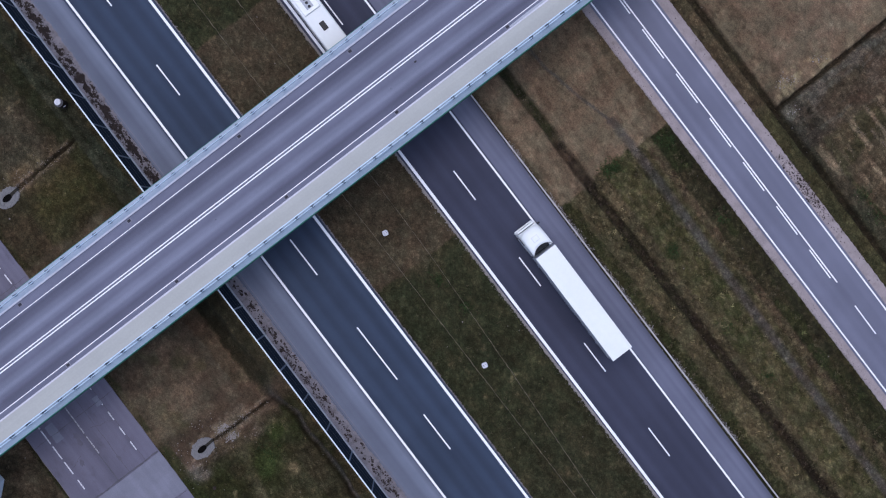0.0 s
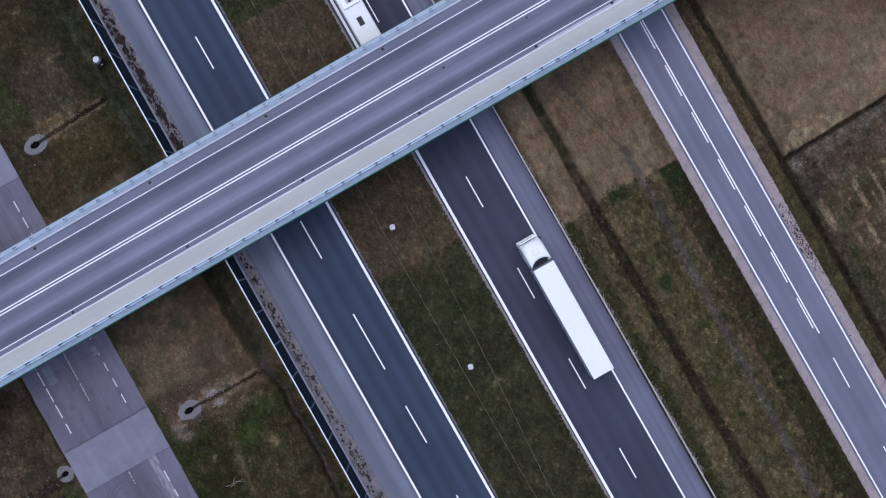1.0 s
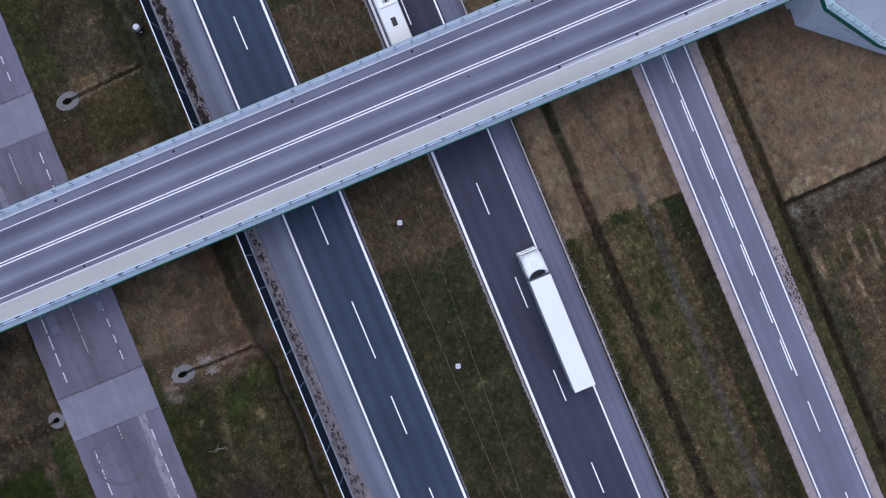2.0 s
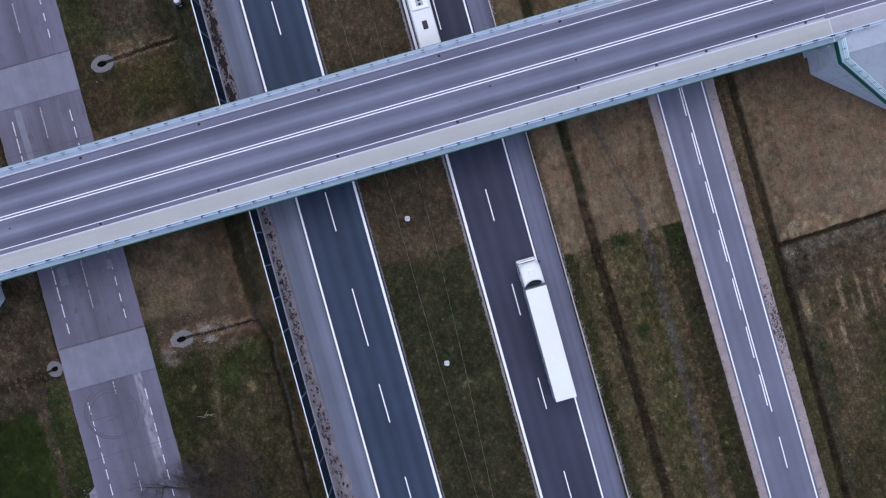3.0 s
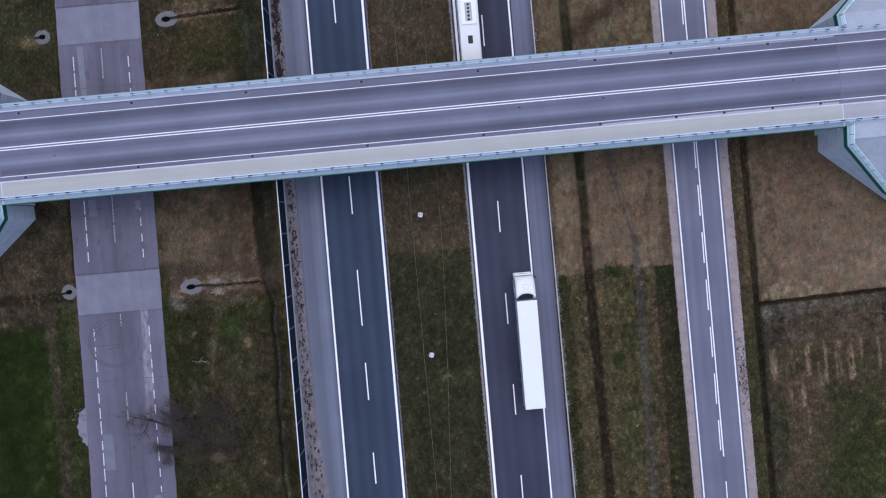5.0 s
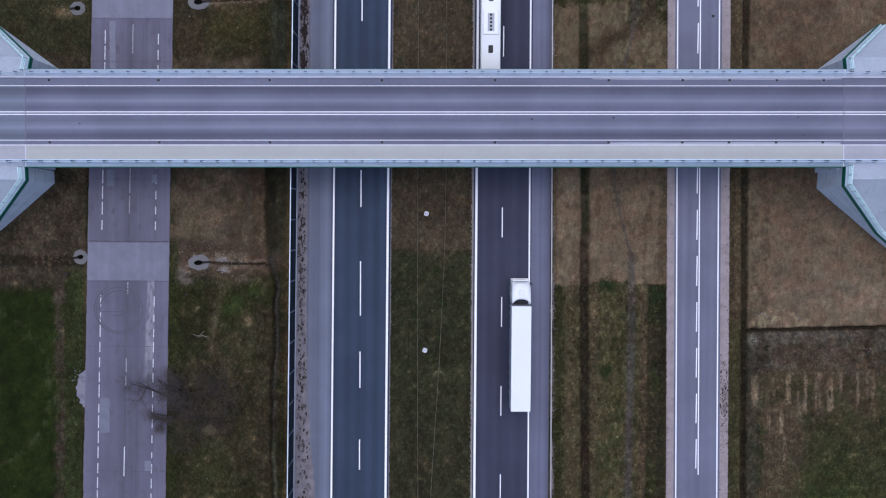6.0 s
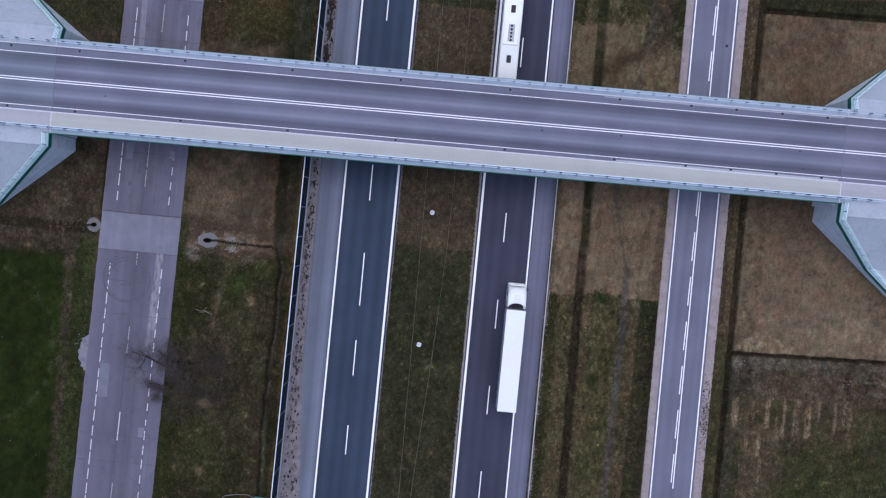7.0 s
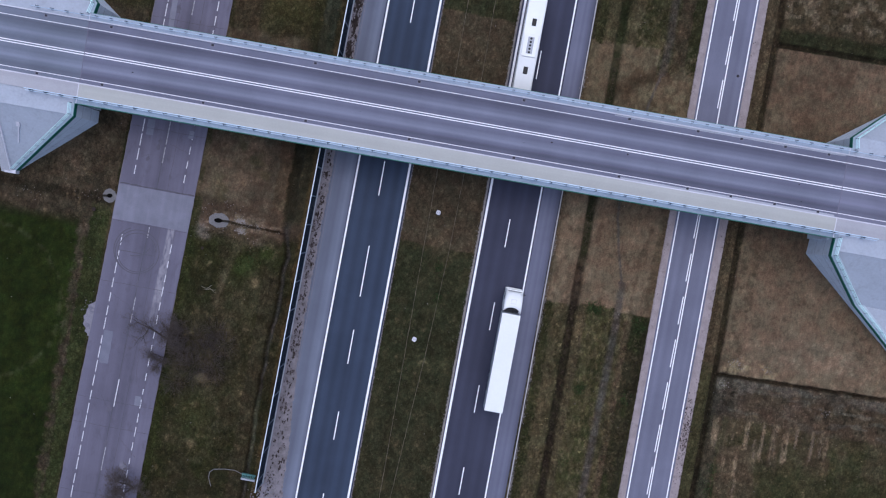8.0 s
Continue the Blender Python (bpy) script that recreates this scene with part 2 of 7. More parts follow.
M_RAIL = surface("pale_turquoise_rail", (0.60, 0.82, 0.84), 0.5, 0.1, fine=5, vary=0.12, bump=0.0)
M_STEEL_POST = surface("weathered_steel_post", (0.085, 0.115, 0.165), 0.5, 0.4, fine=8, vary=0.2, bump=0.0)
M_IRON = surface("cast_iron_grate", (0.03, 0.03, 0.042), 0.7, 0.2, fine=8, vary=0.2, bump=0.0)
# near-black: the shade of a deep culvert mouth, painted on a solid disc
M_PIT = surface("pit_shade_black", (0.005, 0.0045, 0.0045), 1.0, 0, 0.02, fine=6, coarse=0.8, vary=0.35)
M_STEEL = surface("galvanised_steel", (0.36, 0.45, 0.58), 0.4, 0.6, 0.5, fine=8, coarse=1, vary=0.1, bump=0.0)
M_STEEL_DARK = surface("dark_steel", (0.05, 0.055, 0.07), 0.5, 0.4, fine=8, vary=0.2, bump=0.0)
M_PAINT = worn_paint("white_road_paint", (0.83, 0.83, 0.88), 0.26, (0.3, 0.3, 0.34))
M_PAINT_OLD = worn_paint("worn_road_paint", (0.6, 0.6, 0.66), 0.44, (0.16, 0.15, 0.18))
M_PAINT_FADED = worn_paint("faded_road_paint", (0.36, 0.35, 0.39), 0.5, (0.14, 0.135, 0.16))
M_GRAVEL = surface("pinkish_gravel", (0.275, 0.232, 0.238), 0.95, fine=7, coarse=0.7, vary=0.24, bump=0.5, dirt=(0.11, 0.09, 0.078), dirt_amount=0.6, dirt_from=0.54, dirt_to=0.72)
M_KERB_DULL = surface("dull_kerb_concrete", (0.42, 0.405, 0.425), 0.9, fine=3, coarse=0.8, vary=0.25, dirt=(0.10, 0.085, 0.08), dirt_amount=0.7)
M_GRAVEL_W = surface("grey_gravel", (0.16, 0.14, 0.15), 0.95, fine=9, coarse=0.7, vary=0.22, bump=0.5, dirt=(0.10, 0.09, 0.09), dirt_amount=0.6)
M_GRAVEL_B = surface("dirty_gravel", (0.192, 0.176, 0.198), 0.95, fine=7, coarse=0.9, vary=0.32, bump=0.5, dirt=(0.10, 0.085, 0.09), dirt_amount=0.6, dirt_from=0.5, dirt_to=0.66)
M_CLOD = surface("dark_soil_clods", (0.030, 0.021, 0.019), 0.95, fine=9, coarse=2, vary=0.3)
M_MAT = surface("dead_weed_mat", (0.022, 0.016, 0.0155), 0.95, fine=9, coarse=2, vary=0.4)
M_PEBBLE = surface("pinkish_silt_stone", (0.19, 0.158, 0.135), 0.95, fine=8, coarse=1.5, vary=0.35)
M_CULVERT = surface("dirty_grey_stone", (0.172, 0.168, 0.175), 0.9, fine=8, coarse=1.5, vary=0.3, bump=0.4, dirt=(0.06, 0.05, 0.045), dirt_amount=0.5)
M_PANEL = surface("dark_blue_acrylic", (0.012, 0.021, 0.036), 0.85, 0.0, 0.05, fine=2, coarse=0.5, vary=0.2, bump=0.0)
M_WHITE = surface("white_vehicle_paint", (0.74, 0.76, 0.78), 0.35, 0, 0.5, fine=2, coarse=0.4, vary=0.03, bump=0.0)
M_TARP = surface("grey_trailer_side", (0.36, 0.38, 0.43), 0.55, 0, 0.3, fine=2, coarse=0.5, vary=0.08, bump=0.05)
M_BLACK = surface("black_plastic", (0.012, 0.012, 0.016), 0.5, fine=6, vary=0.2, bump=0.0)
M_BARRIER_POST = surface("dull_barrier_steel", (0.16, 0.205, 0.27), 0.5, 0.4, 0.4, fine=8, coarse=1, vary=0.12, bump=0.0)
M_CAP_WHITE = surface("white_coated_cap", (0.62, 0.68, 0.76), 0.45, 0.0, 0.4, fine=5, coarse=0.6, vary=0.12, bump=0.0)
M_DUST = surface("beige_grit", (0.21, 0.19, 0.185), 0.95, fine=9, coarse=1.5, vary=0.3)
M_RUBBER = surface("tyre_rubber", (0.015, 0.015, 0.016), 0.9, fine=10, vary=0.2, bump=0.1)
M_GLASS = surface("dark_vehicle_glass", (0.015, 0.02, 0.028), 0.08, 0, 0.6, fine=1, vary=0.05, bump=0.0)
M_RED = surface("red_lamp_plastic", (0.3, 0.015, 0.012), 0.3, fine=4, vary=0.1, bump=0.0)
M_LAMP = surface("clear_lamp_plastic", (0.6, 0.62, 0.66), 0.15, 0, 0.6, fine=4, vary=0.05, bump=0.0)
M_BITUMEN = surface("bitumen_seal", (0.074, 0.069, 0.087), 0.7, fine=9, coarse=1, vary=0.25)
M_SKID = worn_paint("tyre_mark", (0.076, 0.072, 0.094), 0.42, (0.108, 0.102, 0.135))
M_TWIG = surface("grey_brown_twigs", (0.075, 0.060, 0.056), 0.95, fine=12, coarse=2, vary=0.3, bump=0.0)
M_BARK = surface("bare_bark", (0.045, 0.036, 0.032), 0.95, fine=12, coarse=2, vary=0.3)
M_DRYWOOD = surface("bleached_dead_wood", (0.26, 0.235, 0.19), 0.9, fine=8, coarse=2, vary=0.25)
M_SEAM = surface("dry_grass_seam", (0.165, 0.138, 0.098), 0.95, fine=2.5, coarse=0.6, vary=0.5)
M_TUFT = surface("olive_grass", (0.056, 0.052, 0.028), 0.95, fine=6, coarse=0.4, vary=0.4)
M_SOIL_DARK = surface("wet_ditch_soil", (0.02, 0.017, 0.013), 0.9, fine=6, coarse=0.8, vary=0.35)
M_TURQ = surface("turquoise_paint", (0.11, 0.27, 0.27), 0.6, fine=5, vary=0.2)

# ---- mesh helpers ----


def obj(name, bm, material, parent=None, smooth=False):
    me = bpy.data.meshes.new(name)
    bmesh.ops.recalc_face_normals(bm, faces=bm.faces[:])
    bm.to_mesh(me)
    bm.free()
    if smooth:
        for p in me.polygons:
            p.use_smooth = True
    me.materials.append(material)
    ob = new(name, me)
    ob.parent = parent
    return ob


def part(name, bm, material, parent, label="", smooth=False):
    return tagged(obj(name, bm, material, parent, smooth), label)


def shared(name, me, parent, m):
    ob = new(name, me)
    ob.parent = parent
    ob.matrix_basis = m
    return ob


def anchor(name, m, label, category, group="", kind=""):
    e = new(name)
    e.empty_display_size = 0.3
    e.matrix_basis = m
    return tagged(e, label, category, group, kind)


def box(bm, x0, x1, y0, y1, z0, z1):
    v = [bm.verts.new((x, y, z)) for z in (z0, z1) for x, y in ((x0, y0), (x1, y0), (x1, y1), (x0, y1))]
    for f in ((3, 2, 1, 0), (4, 5, 6, 7), (0, 1, 5, 4), (1, 2, 6, 5), (2, 3, 7, 6), (3, 0, 4, 7)):
        bm.faces.new([v[i] for i in f])
    return v


def boxes(*dims):
    bm = bmesh.new()
    for d in dims:
        box(bm, *d)
    return bm


def bevelled(bm, w, seg=2):
    bmesh.ops.bevel(bm, geom=bm.edges[:], offset=w, segments=seg, affect="EDGES", profile=0.5)
    return bm


def prism(bm, pts, z0, z1):
    """A slab over the plan outline pts; z1 is one height or one for each corner."""
    zs = z1 if isinstance(z1, (list, tuple)) else [z1] * len(pts)
    zb = z0 if isinstance(z0, (list, tuple)) else [z0] * len(pts)
    lo = [bm.verts.new((*p, z)) for p, z in zip(pts, zb)]
    hi = [bm.verts.new((*p, z)) for p, z in zip(pts, zs)]
    n = len(pts)
    bm.faces.new(hi)
    bm.faces.new(lo[::-1])
    for i in range(n):
        bm.faces.new((lo[i], lo[(i + 1) % n], hi[(i + 1) % n], hi[i]))
    return bm


def tube(bm, a, b, r0, r1=None, n=6):
    a, b = Vector(a), Vector(b)
    r1 = r0 if r1 is None else r1
    q = (b - a).to_track_quat("Z", "Y")
    ring = []
    for p, r in ((a, r0), (b, r1)):
        ring.append([bm.verts.new(p + q @ Vector((r * math.cos(2 * math.pi * i / n), r * math.sin(2 * math.pi * i / n), 0))) for i in range(n)])
    for i in range(n):
        bm.faces.new((ring[0][i], ring[0][(i + 1) % n], ring[1][(i + 1) % n], ring[1][i]))
    bm.faces.new(ring[0][::-1])
    bm.faces.new(ring[1])
    return bm


def disc(bm, c, r, z0, z1, n=20, wob=0.0, squash=1.0):
    pts = []
    for i in range(n):
        k = r * (1 + wob * (random.random() - 0.5))
        pts.append((c[0] + k * math.cos(2 * math.pi * i / n), c[1] + k * squash * math.sin(2 * math.pi * i / n)))
    return prism(bm, pts, z0, z1)


def ring(bm, c, r0, r1, z0, z1, n=32, a0=0.0, a1=2 * math.pi, wob=0.0):
    full = a1 - a0 > 6.28
    k = n if full else n + 1
    rows = []
    for i in range(k):
        a = a0 + (a1 - a0) * i / n
        w = 1 + wob * (random.random() - 0.5)
        ca, sa = math.cos(a), math.sin(a)
        rows.append([bm.verts.new((c[0] + r * ca, c[1] + r * sa, z)) for r, z in ((r0, z0), (r1 * w, z0), (r1 * w, z1), (r0, z1))])
    for i in range(n):
        p, q = rows[i], rows[(i + 1) % k]
        for j in range(4):
            bm.faces.new((p[j], p[(j + 1) % 4], q[(j + 1) % 4], q[j]))
    if not full:
        bm.faces.new(rows[0])
        bm.faces.new(rows[-1][::-1])
    return bm


def quick(name, verts, faces, material, parent=None):
    me = bpy.data.meshes.new(name)
    me.from_pydata(verts, [], faces)
    me.materials.append(material)
    ob = new(name, me)
    ob.parent = parent
    return ob


TABLES = {}


def grain(x, y, size, seed):
    """Smooth random values between 0 and 1 over the plan, with lumps of that size."""
    if seed not in TABLES:
        TABLES[seed] = np.random.RandomState(seed).rand(256, 256)
    table = TABLES[seed]
    u, v = x / size, y / size
    i, j = np.floor(u).astype(int), np.floor(v).astype(int)
    fu, fv = u - i, v - j
    fu, fv = fu * fu * (3 - 2 * fu), fv * fv * (3 - 2 * fv)
    a, b, c, d = (table[(i + di) % 256, (j + dj) % 256] for di, dj in ((0, 0), (1, 0), (0, 1), (1, 1)))
    return (a * (1 - fu) + b * fu) * (1 - fv) + (c * (1 - fu) + d * fu) * fv


def lumps(x, y, size, seed, octaves=4):
    t, w, s = 0, 1.0, 0
    for k in range(octaves):
        t, s = t + w * grain(x, y, size / 2**k, seed + k), s + w
        w *= 0.6
    return t / s


def sstep(lo, hi, v):
    k = np.clip((v - lo) / (hi - lo), 0, 1)
    return k * k * (3 - 2 * k)

# ---- ground: one sheet with ditches, relief and patches of dry and green grass ----
NORTH, SOUTH = 420.0, -460.0


def old_skew(y):
    return 0.0245 * y


def axis_steps(lo, hi, step, far):
    """Even steps between lo and hi, then wider and wider out to far."""
    mid = list(np.arange(lo, hi + step / 2, step))
    d, left, right = step, [], []
    while lo - sum(left) > -far:
        d *= 1.22
        left.append(d)
    d = step
    while hi + sum(right) < far:
        d *= 1.22
        right.append(d)
    a = list(lo - np.cumsum(left))[::-1]
    b = list(hi + np.cumsum(right))
    return np.array(a + mid + b)


def polyline_x(y, pts):
    ys, xs = [p[1] for p in pts][::-1], [p[0] for p in pts][::-1]
    return np.interp(y, ys, xs)


DITCH_E = [(20.5, 34), (20.75, 12), (21.25, -13), (21.2, -20), (21.35, -30), (21.7, -48), (22.1, -70)]
DITCH_W = [(-20.2, 34), (-20.2, 16), (-20.7, -6), (-20.8, -12), (-20.55, -14.2), (-20.6, -16.6), (-20.95, -18.3), (-20.45, -19.7), (-19.97, -22), (-20.22, -23.6), (-20.08, -27.5), (-20.2, -31.4), (-20.48, -35.4), (-20.6, -39.4), (-20.5, -47.3), (-20.3, -51.3), (-20.3, -62)]


def relief(X, Y):
    """Height of the open ground, how far it is from paving (0 to 1), and three sizes of lumps."""
    n1, n2, n3 = lumps(X, Y, 9, 3), lumps(X, Y, 2.4, 17), lumps(X, Y, 0.9, 29, 3)
    bands = ((-17.6, -4.4, X - 0.004 * Y), (5.9, 17.0, X), (31.9, 40.8, X + 0.0117 * Y), (-45.3, -33.9, X - old_skew(Y)))
    near = np.min([np.maximum(np.maximum(lo - u, u - hi), 0) for lo, hi, u in bands], axis=0)
    rel = sstep(0.3, 3.0, near)
    return -0.07 + rel * ((n1 - 0.5) * 0.5 + (n2 - 0.5) * 0.16 + (n3 - 0.5) * 0.10), rel, near, n1, n2, n3


def ground_z(x, y):
    return float(relief(np.array([x]), np.array([y]))[0][0])


SOIL = {}


def build_ground():
    xs = axis_steps(-66, 68, 0.16, 2600)
    ys = axis_steps(-70, 33, 0.16, 2600)
    X, Y = np.meshgrid(xs, ys)
    Z, rel, near, n1, n2, n3 = relief(X, Y)
    wob = (lumps(X, Y, 3.0, 41) - 0.5) * 2.2
    sx = lumps(X * 3.0, Y * 0.16, 2.2, 53)
    xo = X - old_skew(Y)
    fray = (lumps(X, Y, 0.7, 131, 3) - 0.5) * 1.1
    col = np.zeros(X.shape + (3,))

    def paint(mask, c):
        col[:] = col * (1 - mask[..., None]) + np.array(c) * mask[..., None]

    def between(v, lo, hi, soft=0.35):
        return sstep(lo - soft, lo + soft, v) * (1 - sstep(hi - soft, hi + soft, v))

    brown, olive, dark = (0.060, 0.044, 0.031), (0.036, 0.033, 0.019), (0.021, 0.021, 0.012)
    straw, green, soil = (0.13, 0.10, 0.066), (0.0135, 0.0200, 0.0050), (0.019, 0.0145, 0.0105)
    paint(np.ones_like(X), olive)
    paint(sstep(0.4, 0.62, n1), dark)
    paint(sstep(0.55, 0.75, n2) * 0.5, brown)
    # median: dry round the overpass, green beyond
    med = between(X, -5.0, 6.4)
    paint(med, (0.0275, 0.0295, 0.017))
    paint(med * sstep(0.52, 0.66, lumps(X * 1.4, Y * 0.5, 1.4, 263, 3)) * 0.5, (0.040, 0.038, 0.023))
    paint(med * sstep(0.5, 0.7, n2) * 0.35, (0.034, 0.034, 0.020))
    paint(med * sstep(-34, -46, Y + wob * 2) * 0.25, (0.035, 0.028, 0.020))
    paint(med * between(Y + fray * 0.5, -16.8, 16.2, 0.12), (0.055, 0.044, 0.033))
    paint(med * between(Y + fray * 0.5, -16.8, 16.2, 0.12) * sstep(0.48, 0.7, n2) * 0.5, (0.068, 0.055, 0.041))
    blot = np.exp(-(((X - 1.2) / 1.6) ** 2 + ((Y + 16.5) / 1.3) ** 2))
    paint(np.clip(blot * n3 * 1.6, 0, 0.8), (0.10, 0.078, 0.056))
    # verge between motorway and side road
    def crisp(v, lo, hi):
        return between(v, lo, hi, 0.1)

    tuft_rows = sstep(0.45, 0.62, lumps(X * 2.2, Y * 1.1, 0.8, 137, 2))
    ver = crisp(X + 0.0117 * Y * 0.5, 16.85, 32.3)
    xv = X + fray * 0.22 + 0.003 * (Y + 30)
    paint(ver, (0.043, 0.040, 0.021))
    for lo, hi, c in ((16.8, 17.3, (0.024, 0.021, 0.016)), (17.3, 18.7, (0.037, 0.037, 0.019)), (18.7, 20.7, (0.078, 0.065, 0.041)), (21.9, 23.2, (0.076, 0.062, 0.041)), (23.2, 26.9, (0.052, 0.050, 0.025)),
                      (28.1, 28.7, (0.050, 0.045, 0.025)), (28.7, 29.7, (0.076, 0.055, 0.040)), (29.7, 32.0, (0.036, 0.031, 0.019))):
        paint(ver * crisp(xv + wob * 0.08, lo, hi), c)
    paint(ver * crisp(X + fray * 0.5, 29.8, 32.2) * sstep(-27, -24, Y + wob) * 0.7, (0.022, 0.026, 0.012))
    paint(ver * crisp(X + fray * 0.9, 29.9, 32.2) * sstep(0.52, 0.66, lumps(X, Y * 0.5, 1.6, 211, 2)) * 0.7, (0.024, 0.029, 0.012))
    paint(ver * crisp(X + fray * 0.4, 31.4, 32.4) * sstep(-20, -22, Y) * 0.6, (0.020, 0.018, 0.012))
    paint(ver * crisp(X + fray, 22.8, 26.8) * sstep(0.5, 0.62, lumps(X, Y * 0.4, 2.0, 213, 3)) * 0.5, (0.036, 0.040, 0.017))
    paint(ver * sstep(0.42, 0.66, sx) * crisp(X, 18.5, 29.6) * 0.4, (0.080, 0.066, 0.040))
    paint(ver * sstep(0.56, 0.75, lumps(X * 2, Y * 0.3, 3, 67)) * 0.5, (0.024, 0.028, 0.012))
    paint(ver * tuft_rows * crisp(X, 18.3, 29.8) * 0.5, (0.115, 0.097, 0.062))
    top = np.where(X < 22, 15.6, np.where(X < 26.5, 16.0, 12.6 + (X - 26.5) * 0.2))
    bottom = np.where(X < 22, -21.5, np.where(X < 27, -20.9, -21.2))
    mow = sstep(-0.12, 0.12, Y - bottom + fray * 0.5) * sstep(-0.15, 0.15, top - Y + fray * 1.3)
    paint(ver * mow, (0.130, 0.099, 0.077))
    paint(ver * mow * sstep(0.45, 0.7, n2) * 0.5, (0.155, 0.119, 0.093))
    paint(ver * mow * sstep(0.55, 0.75, lumps(X, Y, 4.2, 139, 2)) * 0.5, (0.088, 0.064, 0.048))
    paint(ver * mow * between(xv, 16.6, 17.5, 0.35) * 0.7, (0.050, 0.040, 0.029))
    paint(ver * mow * crisp(X + fray * 0.3, 31.0, 32.3) * 0.5, (0.045, 0.037, 0.025))
    paint(ver * mow * sstep(2, 9, Y) * 0.6, (0.082, 0.066, 0.045))
    paint(ver * mow * sstep(2, 9, Y) * sstep(0.5, 0.62, n2) * sstep(22, 23, X) * 0.55, (0.040, 0.030, 0.019))
    paint(ver * mow * sstep(0.55, 0.68, lumps(X * 1.6, Y * 0.45, 1.6, 215, 3)) * 0.45, (0.080, 0.056, 0.042))
    paint(ver * mow * crisp(X + fray * 0.6, 29.0, 32.2) * sstep(-4, -14, Y) * sstep(0.48, 0.64, lumps(X, Y * 0.6, 1.0, 217, 2)) * 0.6, (0.062, 0.043, 0.032))
    paint(ver * sstep(2, 6, Y) * crisp(X, 24.5, 32.4) * sstep(0.5, 0.66, lumps(X, Y, 0.7, 141, 2)) * 0.55 * (1 - sstep(16, 18, Y)), (0.15, 0.125, 0.09))
    paint(ver * sstep(0, 1.2, Y - top + fray) * 0.5, (0.028, 0.027, 0.015))
    paint(ver * sstep(0, 1.2, Y - top + fray) * tuft_rows * crisp(X, 22.3, 24.5) * 0.6, (0.088, 0.076, 0.05))
    paint(ver * mow * np.exp(-(((Y - 9.6 - (X - 22) * 0.62 + fray + wob * 0.25) / 1.35) ** 2)) * sstep(19.5, 21, X) * 0.85, (0.036, 0.026, 0.018))
    col[:] = np.where((ver * (1 - mow) > 0.5)[..., None], col * 0.93, col)
    # a worn dirt path that winds along the verge
    px_ = polyline_x(Y, [(27.4, 40), (27.45, 21.1), (27.72, 17.7), (27.44, 13.3), (26.4, 8.7), (25.2, 2), (24.8, -4), (25.1, -8.2), (26.07, -12.7), (27.5, -17.6), (27.6, -25.6), (27.53, -36.3), (27.47, -48.6), (27.3, -75)])
    wide = np.where(Y < -17, 0.55, np.where(Y > 12.5, 0.6, 0.2))
    trail = np.exp(-(((X - px_ + fray * 0.15) / wide) ** 4)) * (0.75 + 0.25 * sstep(0.35, 0.55, n3))
    paint(trail * np.where(Y > 12.5, 0.6, 0.95), (0.070, 0.062, 0.063))
    paint(ver * crisp(X + fray * 0.5, 28.4, 30.2) * sstep(12.5, 15, Y) * 0.6, (0.050, 0.036, 0.028))
    # land beyond the side road
    xf = X + 0.012 * Y
    far = crisp(xf, 40.3, 9999)
    paint(far, (0.046, 0.040, 0.024))
    paint(far * crisp(xf + fray * 0.12, 40.3, 42.1), (0.063, 0.049, 0.034))
    paint(far * crisp(xf + fray * 0.12, 40.3, 42.1) * sstep(-25, -28, Y) * 0.8, (0.040, 0.039, 0.020))
    paint(far * crisp(xf + fray * 0.12, 41.2, 42.0) * sstep(-26, -24, Y) * (1 - sstep(18, 19, Y)) * 0.8, (0.084, 0.066, 0.045))
    fld = far * crisp(xf, 42.9, 9999)
    edge_s, edge_n = Y - 0.03 * (X - 43) + 27.2 + fray * 0.25, 19.3 + 0.02 * (X - 43) - Y + fray * 0.3
    dry = fld * sstep(-0.1, 0.1, edge_s) * sstep(-0.1, 0.1, edge_n)
    paint(dry, (0.134, 0.100, 0.079))
    paint(dry * sstep(0.42, 0.66, n1) * 0.5, (0.102, 0.077, 0.060))
    paint(dry * sstep(0.5, 0.7, lumps(X, Y, 5.5, 143, 2)) * 0.3, (0.084, 0.063, 0.047))
    paint(dry * crisp(xf + fray * 0.4, 43.0, 45.4) * 0.5, (0.105, 0.082, 0.062))
    paint(dry * crisp(xf + fray * 0.9, 43.6, 44.6) * sstep(0.4, 0.6, n3) * 0.5, (0.15, 0.12, 0.092))
    # the overpass's soft shade on the field, mixed into a reddish soil colour
    paint(dry * sstep(-18, -4, Y) * (0.45 + 0.55 * sstep(0.3, 0.55, lumps(X, Y, 7, 191, 2))) * 0.75, (0.078, 0.055, 0.042))
    paint(dry * sstep(3.2, 0.3, edge_s) * 0.5, (0.125, 0.097, 0.074))
    paint(dry * between(Y + wob, -24.5, -20, 1.6) * between(X + wob * 2, 51, 63, 3) * 0.5, (0.155, 0.124, 0.102))
    paint(dry * crisp(xf + fray * 0.5, 43.2, 45.8) * sstep(0.5, 0.62, lumps(X, Y, 0.7, 219, 2)) * 0.6, (0.060, 0.048, 0.036))
    paint(dry * sstep(-24, -25.5, Y) * crisp(X + wob, 44, 52) * sstep(0.56, 0.66, lumps(X, Y, 0.6, 221, 2)) * 0.8, (0.21, 0.17, 0.12))
    low = fld * sstep(0.1, -0.1, edge_s)
    paint(low, (0.050, 0.043, 0.026))
    paint(low * sstep(0.48, 0.64, n1) * 0.7, (0.036, 0.038, 0.019))
    paint(low * sstep(0.5, 0.66, lumps(X, Y, 3.4, 149, 2)) * 0.6, (0.066, 0.053, 0.036))
